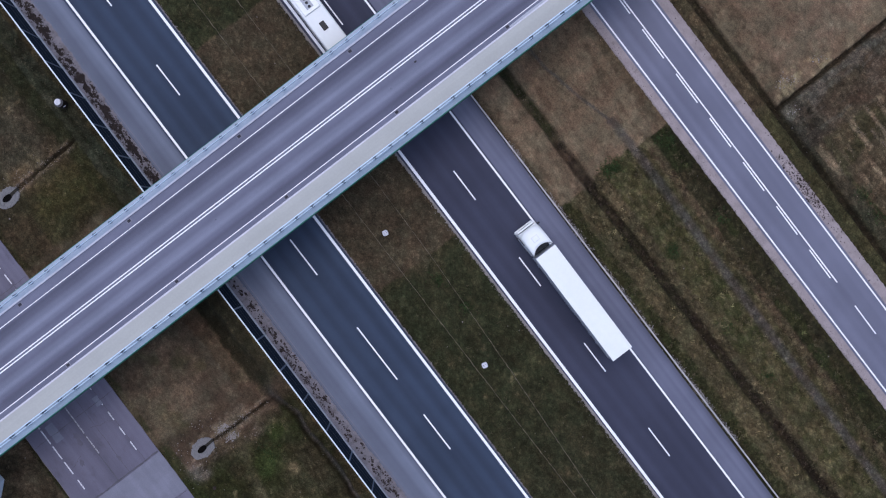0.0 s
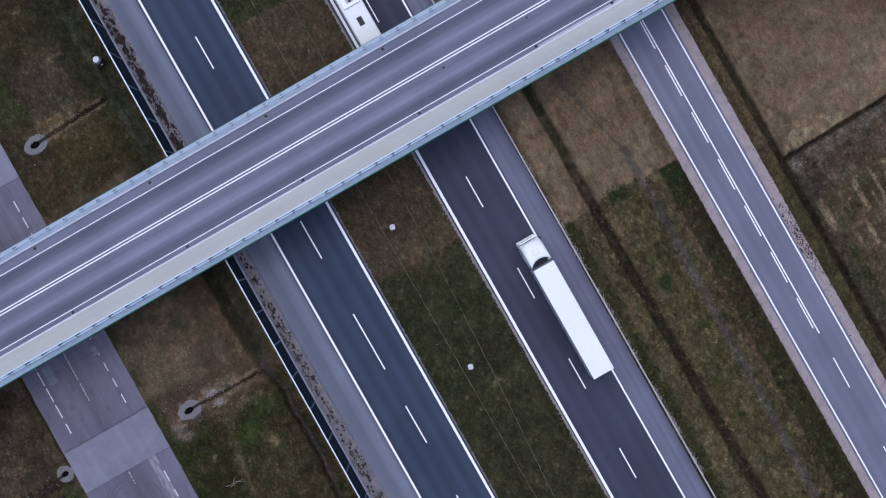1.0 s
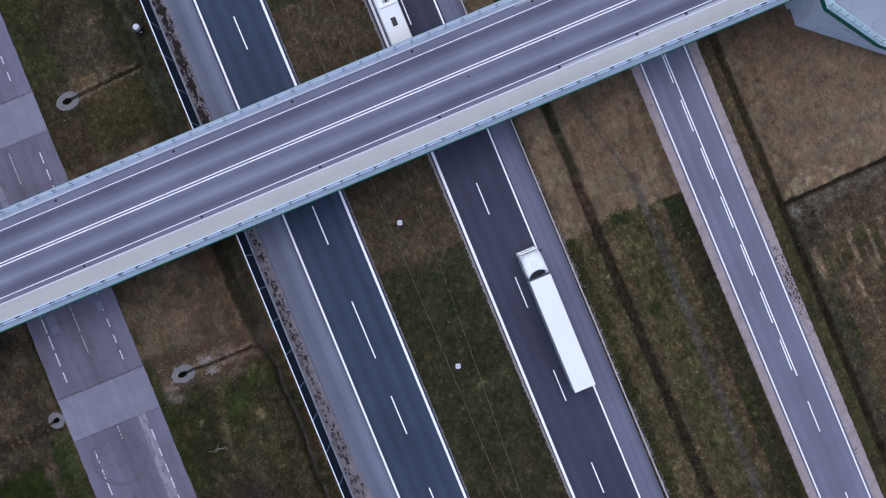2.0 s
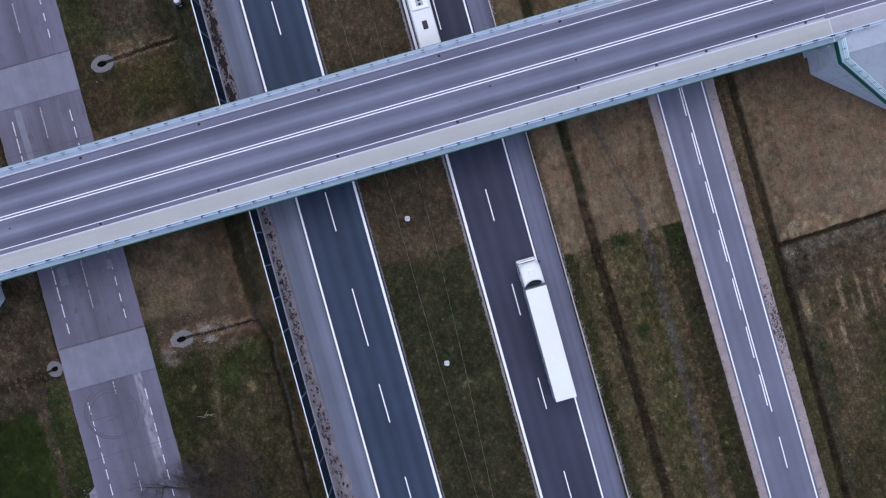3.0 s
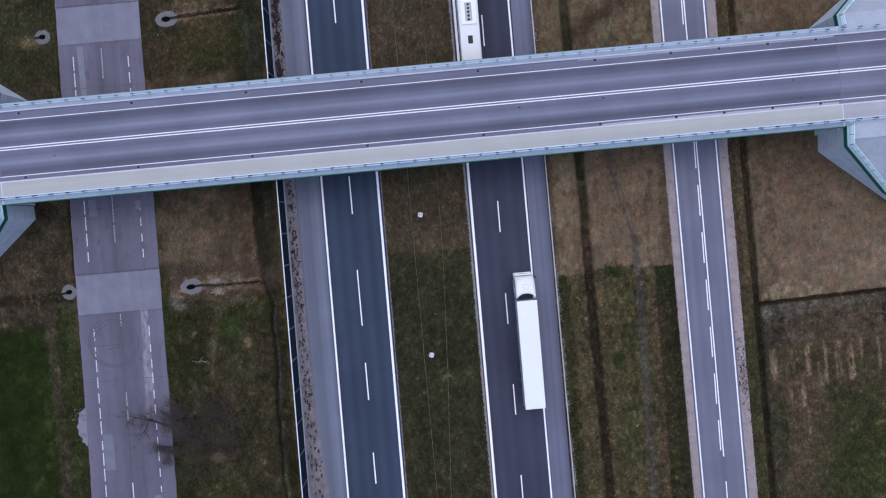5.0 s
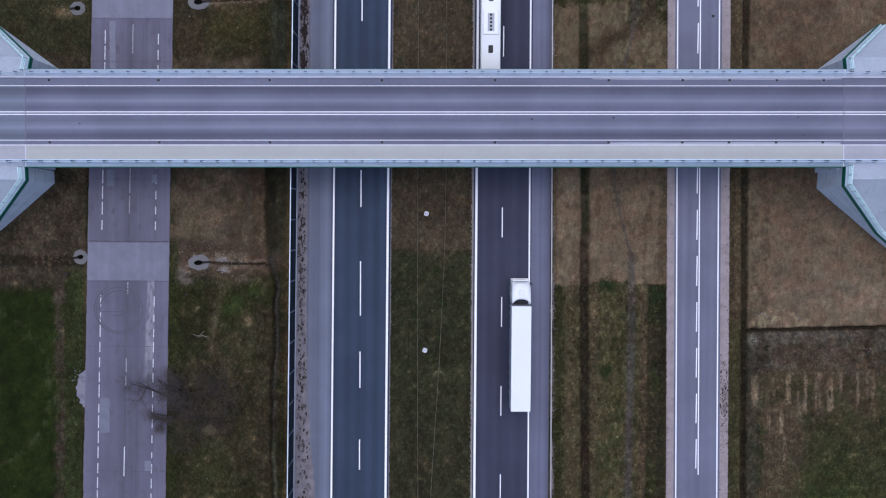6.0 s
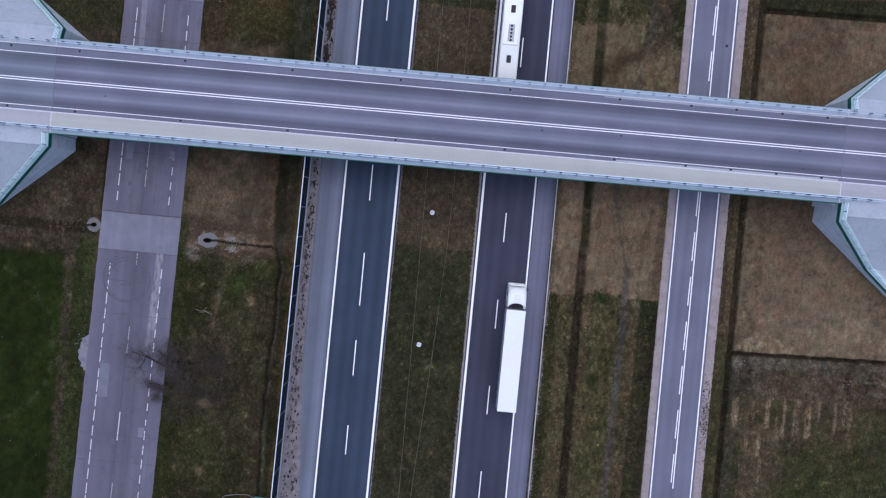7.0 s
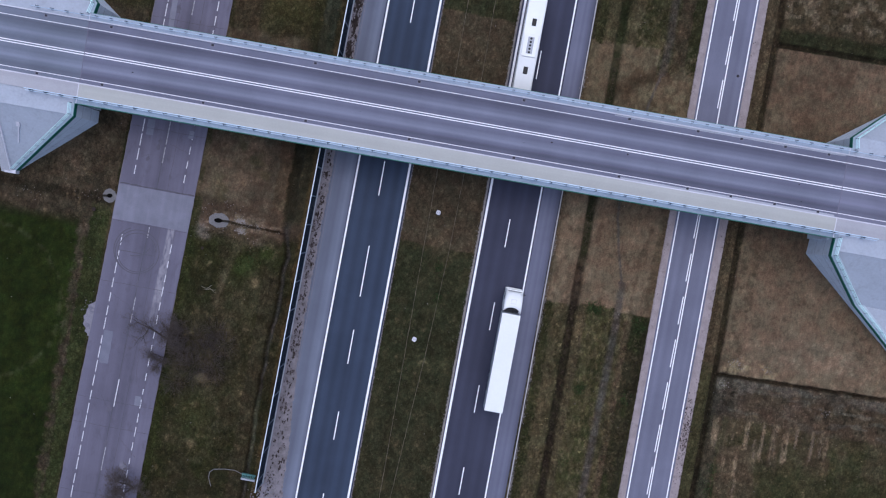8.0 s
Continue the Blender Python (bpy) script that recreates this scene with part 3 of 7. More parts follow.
    band = low * sstep(-33.6, -32.8, Y + fray * 0.8)
    paint(band, (0.068, 0.051, 0.038))
    paint(band * sstep(50, 46.5, X + wob) * 0.6, (0.050, 0.045, 0.040))
    paint(band * sstep(0.6, 0.7, lumps(X, Y, 0.7, 151, 2)) * 0.7, (0.018, 0.016, 0.012))
    paint(band * sstep(0.6, 0.72, lumps(X * 0.4, Y * 1.6, 0.9, 153, 2)) * 0.6, (0.098, 0.088, 0.078))
    paint(band * between(edge_s + fray * 0.6, -2.2, -0.5, 0.3) * (0.35 + 0.65 * sstep(0.42, 0.58, lumps(X * 0.5, Y * 1.4, 1.4, 271, 3))) * 0.75, (0.086, 0.078, 0.073))
    paint(low * crisp(X + wob * 0.4, 45.5, 51.0) * crisp(Y + wob, -52, -37) * 0.75, (0.080, 0.060, 0.045))
    paint(low * crisp(X + fray, 43.0, 45.0) * sstep(-28, -29, Y) * 0.55, (0.040, 0.036, 0.032))
    grit_ = sstep(0.34, 0.56, lumps(X * 2.4, Y * 0.6, 0.8, 157, 3))
    for x, y0, y1, w, k in ((44.4, -37.6, -33.6, 0.9, 0.6), (47.0, -36.5, -34, 0.3, 0.6), (48.9, -37.2, -33, 0.5, 0.8), (50.3, -38.3, -35.6, 0.4, 0.8), (51.2, -38.2, -33.3, 0.45, 0.8), (52.9, -38.6, -33, 0.9, 0.95),
                            (54.6, -38, -33.6, 0.9, 0.9), (55.9, -36, -33.3, 0.4, 0.7), (58.3, -37.3, -33.3, 0.35, 0.8), (59.5, -36.6, -33.4, 0.5, 0.8), (60.3, -37, -33.6, 0.4, 0.7), (48.0, -41.4, -38.2, 0.5, 0.8), (48.4, -46.6, -41.8, 0.4, 0.9), (46.2, -44, -38.5, 0.5, 0.4)):
        paint(low * crisp(X + fray * 0.35 + 0.02 * (Y + 36), x - w / 2, x + w / 2) * between(Y + wob * 0.5, y0, y1, 0.5) * grit_ * min(1, k * 1.15), (0.205, 0.157, 0.119))
    paint(low * between(Y + wob, -50, -33.4, 0.6) * crisp(X, 44.5, 62) * sstep(0.5, 0.62, lumps(X * 1.5, Y * 0.18, 1.2, 195, 2)) * 0.55, (0.080, 0.058, 0.043))
    paint(low * sstep(-37.5, -40, Y + wob * 1.5) * sstep(50, 53, X + wob * 1.5) * 0.7, (0.036, 0.038, 0.019))
    paint(low * between(Y + wob, -33.5, -29.5, 1.0) * between(X + wob * 2, 50, 58, 2) * 0.5, (0.072, 0.050, 0.040))
    up = fld * sstep(0.1, -0.1, edge_n)
    paint(up, (0.050, 0.040, 0.027))
    paint(up * sstep(22.4, 21.6, Y - 0.02 * (X - 43) + wob * 0.4), (0.026, 0.027, 0.015))
    paint(up * sstep(0.5, 0.64, lumps(X, Y, 0.8, 159, 2)) * sstep(22.6, 23.6, Y + wob * 0.4) * 0.7, (0.13, 0.105, 0.082))
    # strip between the old road and the noise barrier
    mid = crisp(xo, -34.1, -16) * (X < -17.3)
    paint(mid, (0.034, 0.030, 0.018))
    paint(mid * sstep(0.46, 0.6, n1) * 0.8, (0.022, 0.025, 0.010))
    paint(mid * sstep(0.54, 0.7, n2) * 0.5, (0.046, 0.042, 0.026))
    paint(mid * between(Y + wob, -20.0, 8.5, 0.7), (0.062, 0.049, 0.039))
    paint(mid * between(Y + wob, -20.0, 8.5, 0.7) * sstep(0.5, 0.64, lumps(X, Y, 1.5, 253, 3)) * 0.5, (0.050, 0.036, 0.030))
    paint(mid * crisp(xo + fray * 0.6, -34.2, -33.2) * between(Y + wob, -20, 8, 0.7) * 0.7, (0.028, 0.030, 0.016))
    paint(mid * between(Y + wob, -20.0, 8.5, 0.7) * sstep(0.45, 0.65, n2) * 0.6, (0.098, 0.075, 0.058))
    paint(mid * between(Y + wob, -20.0, 8.5, 0.7) * crisp(X + fray, -23.3, -20.8) * 0.5, (0.052, 0.032, 0.021))
    paint(mid * sstep(9, 11, Y + wob) * between(X, -30, -22, 2) * 0.6, (0.034, 0.030, 0.016))
    paint(mid * crisp(X + fray * 0.7, -21.6, -18.6) * sstep(-18, -16.5, Y) * 0.8, (0.024, 0.023, 0.015))
    paint(mid * crisp(X + fray * 0.6, -20.0, -18.4) * sstep(-18, -19.5, Y) * 0.6, (0.030, 0.025, 0.016))
    paint(mid * crisp(X + 0.011 * (-Y) + fray * 0.4, -18.6, -17.2) * (0.5 + 0.4 * sstep(0.4, 0.6, n2)), (0.070, 0.050, 0.027))
    for y_, k_ in ((-18.72, -0.04), (16.0, 0.05)):
        away = Y - y_ - k_ * (X + 29)
        paint(mid * between(X + wob * 0.5, -29.2, -21.6, 0.6) * np.exp(-(((np.abs(away + fray * 0.25) - 0.45) / 0.28) ** 2)) * (0.25 + 0.75 * sstep(0.42, 0.62, lumps(X, Y, 0.9, 259, 3))) * 0.8, (0.150, 0.118, 0.096))
    core = mid * between(Y + wob, -17.0, 6.0, 2.0) * between(X + wob, -31.5, -23.0, 1.5)
    paint(core * sstep(0.45, 0.62, lumps(X, Y, 3.6, 223, 3)) * 0.6, (0.104, 0.080, 0.064))
    paint(core * sstep(0.52, 0.66, lumps(X, Y, 2.6, 225, 3)) * 0.5, (0.050, 0.048, 0.026))
    paint(mid * between(Y + wob * 0.6, -21.0, -16.0, 0.8) * crisp(X + wob * 0.4, -33, -21) * 0.6, (0.064, 0.045, 0.036))
    paint(mid * between(Y + fray, -20.3, -17.3, 0.5) * crisp(X + wob * 0.3, -32.2, -24) * sstep(0.52, 0.64, lumps(X, Y, 0.8, 227, 3)) * 0.75, (0.150, 0.118, 0.100))
    paint(mid * between(Y + wob * 0.6, 12.6, 18.6, 0.8) * crisp(X + wob * 0.4, -33, -21) * 0.6, (0.058, 0.041, 0.033))
    paint(mid * between(Y + fray - 0.05 * (X + 30), 14.6, 17.6, 0.5) * crisp(X + wob * 0.3, -31.5, -24) * sstep(0.53, 0.64, lumps(X, Y, 0.8, 229, 3)) * 0.7, (0.135, 0.106, 0.090))
    # strip north of the overpass coloured darker, its soft shade painted in
    paint(mid * sstep(8, 10, Y + wob) * 0.6, (0.036, 0.031, 0.020))
    paint(mid * between(Y + wob * 0.5, 6, 13, 1.0) * crisp(X + wob * 0.5, -33, -29.5) * 0.6, (0.048, 0.035, 0.026))
    paint(mid * between(Y + wob * 0.7, 8.5, 14.5, 1.5) * between(X + wob, -29, -24, 1.2) * sstep(0.4, 0.6, lumps(X, Y, 3.0, 251, 2)) * 0.6, (0.050, 0.045, 0.026))
    paint(mid * between(Y + wob, 17.5, 24.0, 1.2) * between(X + wob, -29.5, -23.0, 1.2) * 0.7, (0.056, 0.047, 0.038))
    paint(mid * sstep(17.5, 19, Y + wob) * crisp(X + wob, -34, -29.6) * 0.6, (0.034, 0.040, 0.018))
    paint(mid * sstep(18.0, 20, Y + wob) * crisp(X + fray, -23.2, -20.6) * 0.7, (0.024, 0.023, 0.016))
    paint(mid * sstep(-22, -24, Y) * sstep(0.5, 0.62, lumps(X, Y * 0.6, 1.8, 233, 3)) * 0.55, (0.020, 0.021, 0.010))
    paint(mid * crisp(X + fray * 0.6, -22.8, -20.4) * sstep(-24, -26, Y) * 0.5, (0.038, 0.031, 0.022))
    paint(mid * crisp(X + fray * 0.6, -22.2, -19.2) * sstep(6, 9, Y) * 0.75, (0.021, 0.023, 0.013))
    paint(mid * crisp(xo + fray * 0.5, -34.2, -32.6) * sstep(-15, -17, Y) * 0.6, (0.026, 0.031, 0.012))
    sx_ = polyline_x(Y, [(-26.6, -19.4), (-27.2, -23), (-28.3, -26.6), (-28.9, -29.5), (-28.6, -33)])
    paint(mid * np.exp(-(((X - sx_ + fray * 0.4) / 0.42) ** 2)) * between(Y, -31, -19.6, 0.6) * 0.75, (0.088, 0.074, 0.050))
    shrub = np.exp(-(((X + 29.5) / 4.0) ** 2 + ((Y + 37) / 4.4) ** 2))
    paint(mid * np.clip(shrub * 0.8, 0, 0.45), (0.040, 0.032, 0.027))
    # land west of the old road
    west = 1 - sstep(-45.3, -45.1, xo)
    paint(west, (0.050, 0.040, 0.030))
    paint(west * sstep(0.48, 0.62, lumps(X, Y, 2.2, 255, 3)) * 0.6, (0.036, 0.028, 0.022))
    paint(west * sstep(0.46, 0.66, n2) * 0.6, (0.074, 0.058, 0.045))
    gf = west * sstep(-49.3, -50.2, X + fray * 1.2 + wob * 0.15) * sstep(-21.0, -23.4, Y + wob * 0.5)
    paint(west * crisp(X + fray * 0.8, -48.5, -45.0) * sstep(-18, -21, Y) * 0.85, (0.026, 0.035, 0.013))
    paint(west * crisp(X + fray * 1.3, -49.9, -48.5) * sstep(-18, -21, Y) * 0.65 * (0.1 + 0.9 * sstep(0.48, 0.62, n2)), (0.028, 0.028, 0.018))
    paint(gf, green)
    rim = west * crisp(X + fray * 1.6 + wob * 0.3, -49.9, -48.3) * sstep(-20, -23, Y)
    paint(rim * sstep(0.56, 0.64, lumps(X, Y * 0.7, 0.9, 163, 3)) * sstep(0.42, 0.58, lumps(X * 0, Y, 5.0, 165, 2)) * 0.85, (0.088, 0.070, 0.056))
    paint(rim * sstep(0.52, 0.64, lumps(X, Y * 0.5, 1.6, 169, 2)) * 0.6, (0.027, 0.036, 0.013))
    paint(gf * sstep(0.5, 0.7, n2) * 0.4, (0.015, 0.023, 0.006))
    paint(gf * np.exp(-(((np.hypot(X + 62, Y + 36) - 11.5 + wob * 0.3) / 0.35) ** 2)) * sstep(0.4, 0.6, n3) * 0.5, (0.040, 0.045, 0.024))
    paint(gf * sstep(0.45, 0.6, lumps(X * 0.5, Y * 2.4, 1.0, 167, 2)) * 0.2, (0.010, 0.016, 0.004))
    paint(gf * sstep(-44, -56, Y + wob) * 0.45, (0.009, 0.013, 0.004))
    paint(west * between(Y + wob * 0.3, -19.4, -17.9, 0.35) * 0.85, (0.021, 0.017, 0.013))
    paint(west * sstep(8, 10, Y + wob), (0.033, 0.032, 0.018))
    # bare and green spots with a shape of their own
    for cx, cy, rx, ry, k, c in ((-33.0, -20.3, 0.8, 0.9, 1.0, (0.16, 0.142, 0.145)), (-32.1, -21.2, 0.7, 0.5, 0.8, (0.14, 0.12, 0.115)), (-27.35, -18.25, 0.8, 0.32, 0.7, (0.17, 0.14, 0.12)), (-27.1, -19.7, 0.55, 0.45, 0.7, (0.18, 0.15, 0.13)), (-24.6, -20.9, 1.6, 0.5, 0.6, (0.12, 0.09, 0.075)), (-23.8, -26.5, 0.5, 0.6, 0.7, straw), (-29.05, -41.4, 0.7, 0.6, 0.9, (0.16, 0.135, 0.095)), (-29.3, -45.2, 0.5, 0.5, 0.8, straw), (-29.0, -50.8, 0.6, 0.5, 0.7, straw),
                                 (-26.0, -24.3, 1.5, 1.8, 0.8, (0.030, 0.042, 0.014)), (-23.0, -22.0, 0.9, 1.2, 0.6, (0.030, 0.042, 0.014)), (-29.5, -47, 2.0, 3.0, 0.5, (0.028, 0.036, 0.013)),
                                 (22.3, -24.6, 0.4, 0.8, 0.8, straw), (43.9, -28.8, 0.8, 0.5, 0.7, (0.13, 0.12, 0.11)),
                                 (55, -50, 6, 6, 0.6, (0.030, 0.040, 0.014)), (-25, 13, 4, 3, 0.6, (0.042, 0.040, 0.016)), (-28, 17.2, 1.5, 0.5, 0.8, straw), (-47.8, 14.2, 1.6, 0.6, 0.8, straw), (31, 13.5, 0.8, 3.5, 0.5, (0.13, 0.11, 0.085))):
        g = np.exp(-(((X - cx + wob * 0.25) / rx) ** 2 + ((Y - cy + wob * 0.3) / ry) ** 2))
        paint(np.clip(g * 1.4 * (0.55 + n3), 0, 1) * k * rel, c)
    # bright specks of dead grass
    paint(sstep(0.74, 0.84, n3) * rel * 0.35 * (1 - gf), straw)
    paint(sstep(0.30, 0.20, n3) * rel * 0.12, soil)

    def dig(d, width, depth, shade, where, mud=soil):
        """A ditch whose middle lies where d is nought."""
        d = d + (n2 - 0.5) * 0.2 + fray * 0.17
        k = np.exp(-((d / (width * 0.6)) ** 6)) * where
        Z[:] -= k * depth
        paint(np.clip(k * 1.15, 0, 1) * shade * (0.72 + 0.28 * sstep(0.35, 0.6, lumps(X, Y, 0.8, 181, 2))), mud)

    for y_, k_ in ((-18.75, 0.0), (15.95, 0.05)):
        bank = np.abs(Y - y_ - k_ * (X + 30) + fray * 0.35)
        paint(np.exp(-(((bank - 0.36) / 0.2) ** 2)) * between(X, -29.5, -21.5, 0.8) * sstep(0.3, 0.5, lumps(X, Y, 0.9, 171, 2)) * 0.85, (0.15, 0.118, 0.095))
        paint(np.exp(-((bank / 1.3) ** 2)) * between(X, -29.0, -22.5, 1.5) * 0.35, (0.085, 0.06, 0.044))
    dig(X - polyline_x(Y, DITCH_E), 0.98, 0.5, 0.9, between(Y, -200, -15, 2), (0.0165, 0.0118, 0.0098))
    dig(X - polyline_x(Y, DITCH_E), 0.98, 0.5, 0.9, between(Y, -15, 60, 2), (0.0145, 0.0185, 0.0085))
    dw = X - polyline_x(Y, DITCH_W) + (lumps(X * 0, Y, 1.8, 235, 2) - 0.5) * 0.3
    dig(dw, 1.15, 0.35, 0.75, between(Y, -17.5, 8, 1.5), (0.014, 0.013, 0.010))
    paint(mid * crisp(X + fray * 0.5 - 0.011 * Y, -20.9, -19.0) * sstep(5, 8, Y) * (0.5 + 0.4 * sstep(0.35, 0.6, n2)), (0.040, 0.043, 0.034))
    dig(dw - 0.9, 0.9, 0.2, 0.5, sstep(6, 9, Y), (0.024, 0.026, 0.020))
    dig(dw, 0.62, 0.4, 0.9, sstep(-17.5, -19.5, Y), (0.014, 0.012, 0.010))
    paint(np.exp(-(((dw - 0.12 + fray * 0.1) / 0.17) ** 2)) * sstep(-18.6, -19.6, Y) * (0.35 + 0.5 * sstep(0.35, 0.6, lumps(X, Y, 3, 237, 2))), (0.062, 0.058, 0.062))
    paint(np.exp(-(((dw - 0.1 + fray * 0.2) / 0.25) ** 2)) * between(Y, -52, -42.5, 1.2) * 0.7, (0.066, 0.074, 0.050))
    paint(np.exp(-(((X + 20.7) / 0.5) ** 2 + ((Y + 18.6) / 0.9) ** 2)) * 0.7, (0.050, 0.046, 0.048))
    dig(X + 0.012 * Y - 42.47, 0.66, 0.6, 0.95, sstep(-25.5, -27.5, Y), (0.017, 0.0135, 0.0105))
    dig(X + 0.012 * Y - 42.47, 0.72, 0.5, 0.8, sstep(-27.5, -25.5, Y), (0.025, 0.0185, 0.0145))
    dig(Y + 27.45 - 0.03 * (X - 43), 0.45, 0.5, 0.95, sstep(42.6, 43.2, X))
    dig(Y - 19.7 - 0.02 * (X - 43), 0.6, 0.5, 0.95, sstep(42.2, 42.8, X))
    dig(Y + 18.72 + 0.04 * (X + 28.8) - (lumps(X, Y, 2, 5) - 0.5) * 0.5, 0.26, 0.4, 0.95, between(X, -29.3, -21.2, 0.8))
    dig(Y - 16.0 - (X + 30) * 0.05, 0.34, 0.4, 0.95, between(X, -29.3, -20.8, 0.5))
    mott = np.exp(((n2 - 0.5) * 0.7 + (n3 - 0.5) * 0.75) * (1 - 0.4 * between(Y, -21, 16, 1)) + (lumps(X, Y, 0.6, 61, 2) - 0.5) * 0.5) * 0.96
    col[:] = col * np.array((1.10, 1.06, 0.89)) * mott[..., None]
    nx, ny = len(xs), len(ys)
    idx = np.arange(nx * ny).reshape(ny, nx)
    quads = np.stack([idx[:-1, :-1], idx[:-1, 1:], idx[1:, 1:], idx[1:, :-1]], -1).reshape(-1, 4)
    me = bpy.data.meshes.new("ground")
    me.vertices.add(nx * ny)
    me.vertices.foreach_set("co", np.stack([X, Y, Z], -1).astype(np.float32).ravel())
    me.loops.add(quads.size)
    me.loops.foreach_set("vertex_index", quads.astype(np.int32).ravel())
    me.polygons.add(len(quads))
    me.polygons.foreach_set("loop_start", np.arange(0, quads.size, 4, dtype=np.int32))
    me.polygons.foreach_set("loop_total", np.full(len(quads), 4, dtype=np.int32))
    me.update(calc_edges=True)
    mown = np.clip(ver * mow + dry + mid * between(Y + wob, -20.0, 8.5, 0.7) * 0.7 + med * 0.15 + gf * 0.9, 0, 1)
    rough_ = (1 - 0.72 * mown)[..., None]
    at = me.color_attributes.new("soil", "FLOAT_COLOR", "POINT")
    at.data.foreach_set("color", np.concatenate([np.clip(col, 0, 1), rough_], -1).astype(np.float32).ravel())
    me.materials.append(M_GROUND)
    SOIL.update(xs=xs, ys=ys, col=np.clip(col, 0, 1), rough=rough_[..., 0], field=gf, wet=np.clip((-0.25 - (Z + 0.07)) * 8, 0, 1))
    return tagged(new("ground", me), "rough brown and olive grassland with shallow ditches", "ground", kind="structure")


build_ground()

# ---- roads ----


def skewed(a, b, k, y0, y1, z0, z1):
    """A straight slab between x = a and x = b (at y = 0) that drifts k metres sideways for each metre of y."""
    return prism(bmesh.new(), [(a + k * y0, y0), (b + k * y0, y0), (b + k * y1, y1), (a + k * y1, y1)], z0, z1)


def road(name, a, b, k, material, label, z=0.0):
    return tagged(obj(name, skewed(a, b, k, SOUTH, NORTH, z - 0.35, z), material), label, "road", kind="structure")


KW, KE, KS = 0.005, -0.002, -0.0117
road_w = road("road_west", -12.55, -4.72, KW, M_MOTORWAY, "dark blue-grey asphalt motorway carriageway with two lanes")
road_e = road("road_east", 6.28, 13.98, KE, M_MOTORWAY_E, "dark brownish-grey asphalt motorway carriageway with two lanes")
hard_w = road("hard_shoulder_west", -16.2, -12.553, KW, M_SHOULDER, "pale blue-grey asphalt hard shoulder", -0.004)
hard_e = road("hard_shoulder_east", 13.983, 16.55, KE, M_SHOULDER_E, "grey asphalt hard shoulder beside the motorway", -0.004)
side = road("side_road", 33.0, 39.2, KS, M_SIDE, "smooth grey asphalt two-lane side road", 0.02)


def old_slab(y0, y1, a=-44.72, b=-34.0):
    return [(a + 0.0268 * y0, y0), (b + 0.0205 * y0, y0), (b + 0.0205 * y1, y1), (a + 0.0268 * y1, y1)]


old = tagged(obj("old_road", prism(bmesh.new(), old_slab(-300, 300), -0.35, 0.0), M_OLD), "patched grey concrete old road with worn markings", "road", kind="structure")


def line(parent, x, k, width, y0, y1, material, z=0.004, name="edge_line", h=0.02):
    return part(name, skewed(x - width / 2, x + width / 2, k, y0, y1, z - h, z), material, parent)


for x, w, r, k in ((-12.30, 0.24, road_w, 0.0069), (-5.10, 0.29, road_w, 0.0045), (6.66, 0.31, road_e, 0.0), (13.72, 0.21, road_e, -0.004)):
    line(r, x, k, w, SOUTH, NORTH, M_PAINT)
for x in (33.31, 38.86):
    line(side, x, KS, 0.17, SOUTH, NORTH, M_PAINT, 0.025)
line(side, 36.33, KS, 0.15, -47, NORTH, M_PAINT, 0.025, "centre_line")


def dash_mesh(length, width):
    me = bpy.data.meshes.new("lane_dash")
    bm = boxes((-width / 2, width / 2, -length / 2, length / 2, -0.016, 0.004))
    bm.to_mesh(me)
    bm.free()
    me.materials.append(M_PAINT)
    return me


D4, D4E, D7, D5 = dash_mesh(4.1, 0.15), dash_mesh(4.0, 0.14), dash_mesh(7.3, 0.15), dash_mesh(4.9, 0.15)
for i in range(-8, 9):
    y = -32.5 - 12.0 * i
    me = D7 if i == -1 else D5 if i in (0, -2) else D4
    yc = {-1: -22.05, 0: -33.0, -2: -8.7}.get(i, y)
    shared("lane_dash", me, road_w, pose(-8.72 + 0.003 * yc, yc, 0))
    shared("lane_dash", D4E, road_e, pose(10.12 - 0.001 * y, -37.1 - 12.0 * i, 0))
for i in range(-14, 8):
    yc = -44.15 - 6.18 * i
    if i <= 0:
        shared("lane_dash", D4E, side, pose(36.03 + KS * yc, yc, 0.02))
    else:
        yc = -52.3 - 12 * (i - 1)
        shared("lane_dash", D4E, side, pose(36.32 + KS * yc, yc, 0.02))

part("manhole_cover", tube(bmesh.new(), (37.85, 14.4, 0.0), (37.85, 14.4, 0.026), 0.2, n=14), M_BLACK, side, "dark round iron cover")

# worn markings, patches and tyre marks of the old road
for y in np.arange(-80, 60, 2.05):
    if -22.7 < y < -16.0 or 12 < y < 18.5:
        continue
    for x, k, lo, hi in ((-42.93, 0.0252, 1.2, 1.85), (-35.86, 0.0218, 0.8, 1.4)):
        d = random.uniform(lo, hi)
        line(old, x, k, 0.13, y, y + d, M_PAINT_OLD, 0.004, "lane_dash")
for y0, y1, m in ((-9.5, -6, M_PAINT_FADED), (-12.2, -9.9, M_PAINT_FADED), (-23, -21.4, M_PAINT_FADED), (-33.5, -31.6, M_PAINT_FADED), (-35.3, -34, M_PAINT_FADED),
                  (-47.6, -43.6, M_PAINT_OLD), (-57, -53, M_PAINT_FADED), (9, 12.8, M_PAINT_FADED), (22, 25.6, M_PAINT_FADED)):
    line(old, -39.3, 0.0272, 0.14, y0, y1, m, 0.004, "centre_dash")
for y0, y1 in ((-21.15, -16.1), (13.65, 18.3)):
    part("patch", prism(bmesh.new(), old_slab(y0, y1, -44.74, -33.98), -0.05, 0.005), M_OLD_PATCH, old, "smooth pale concrete repair slab")


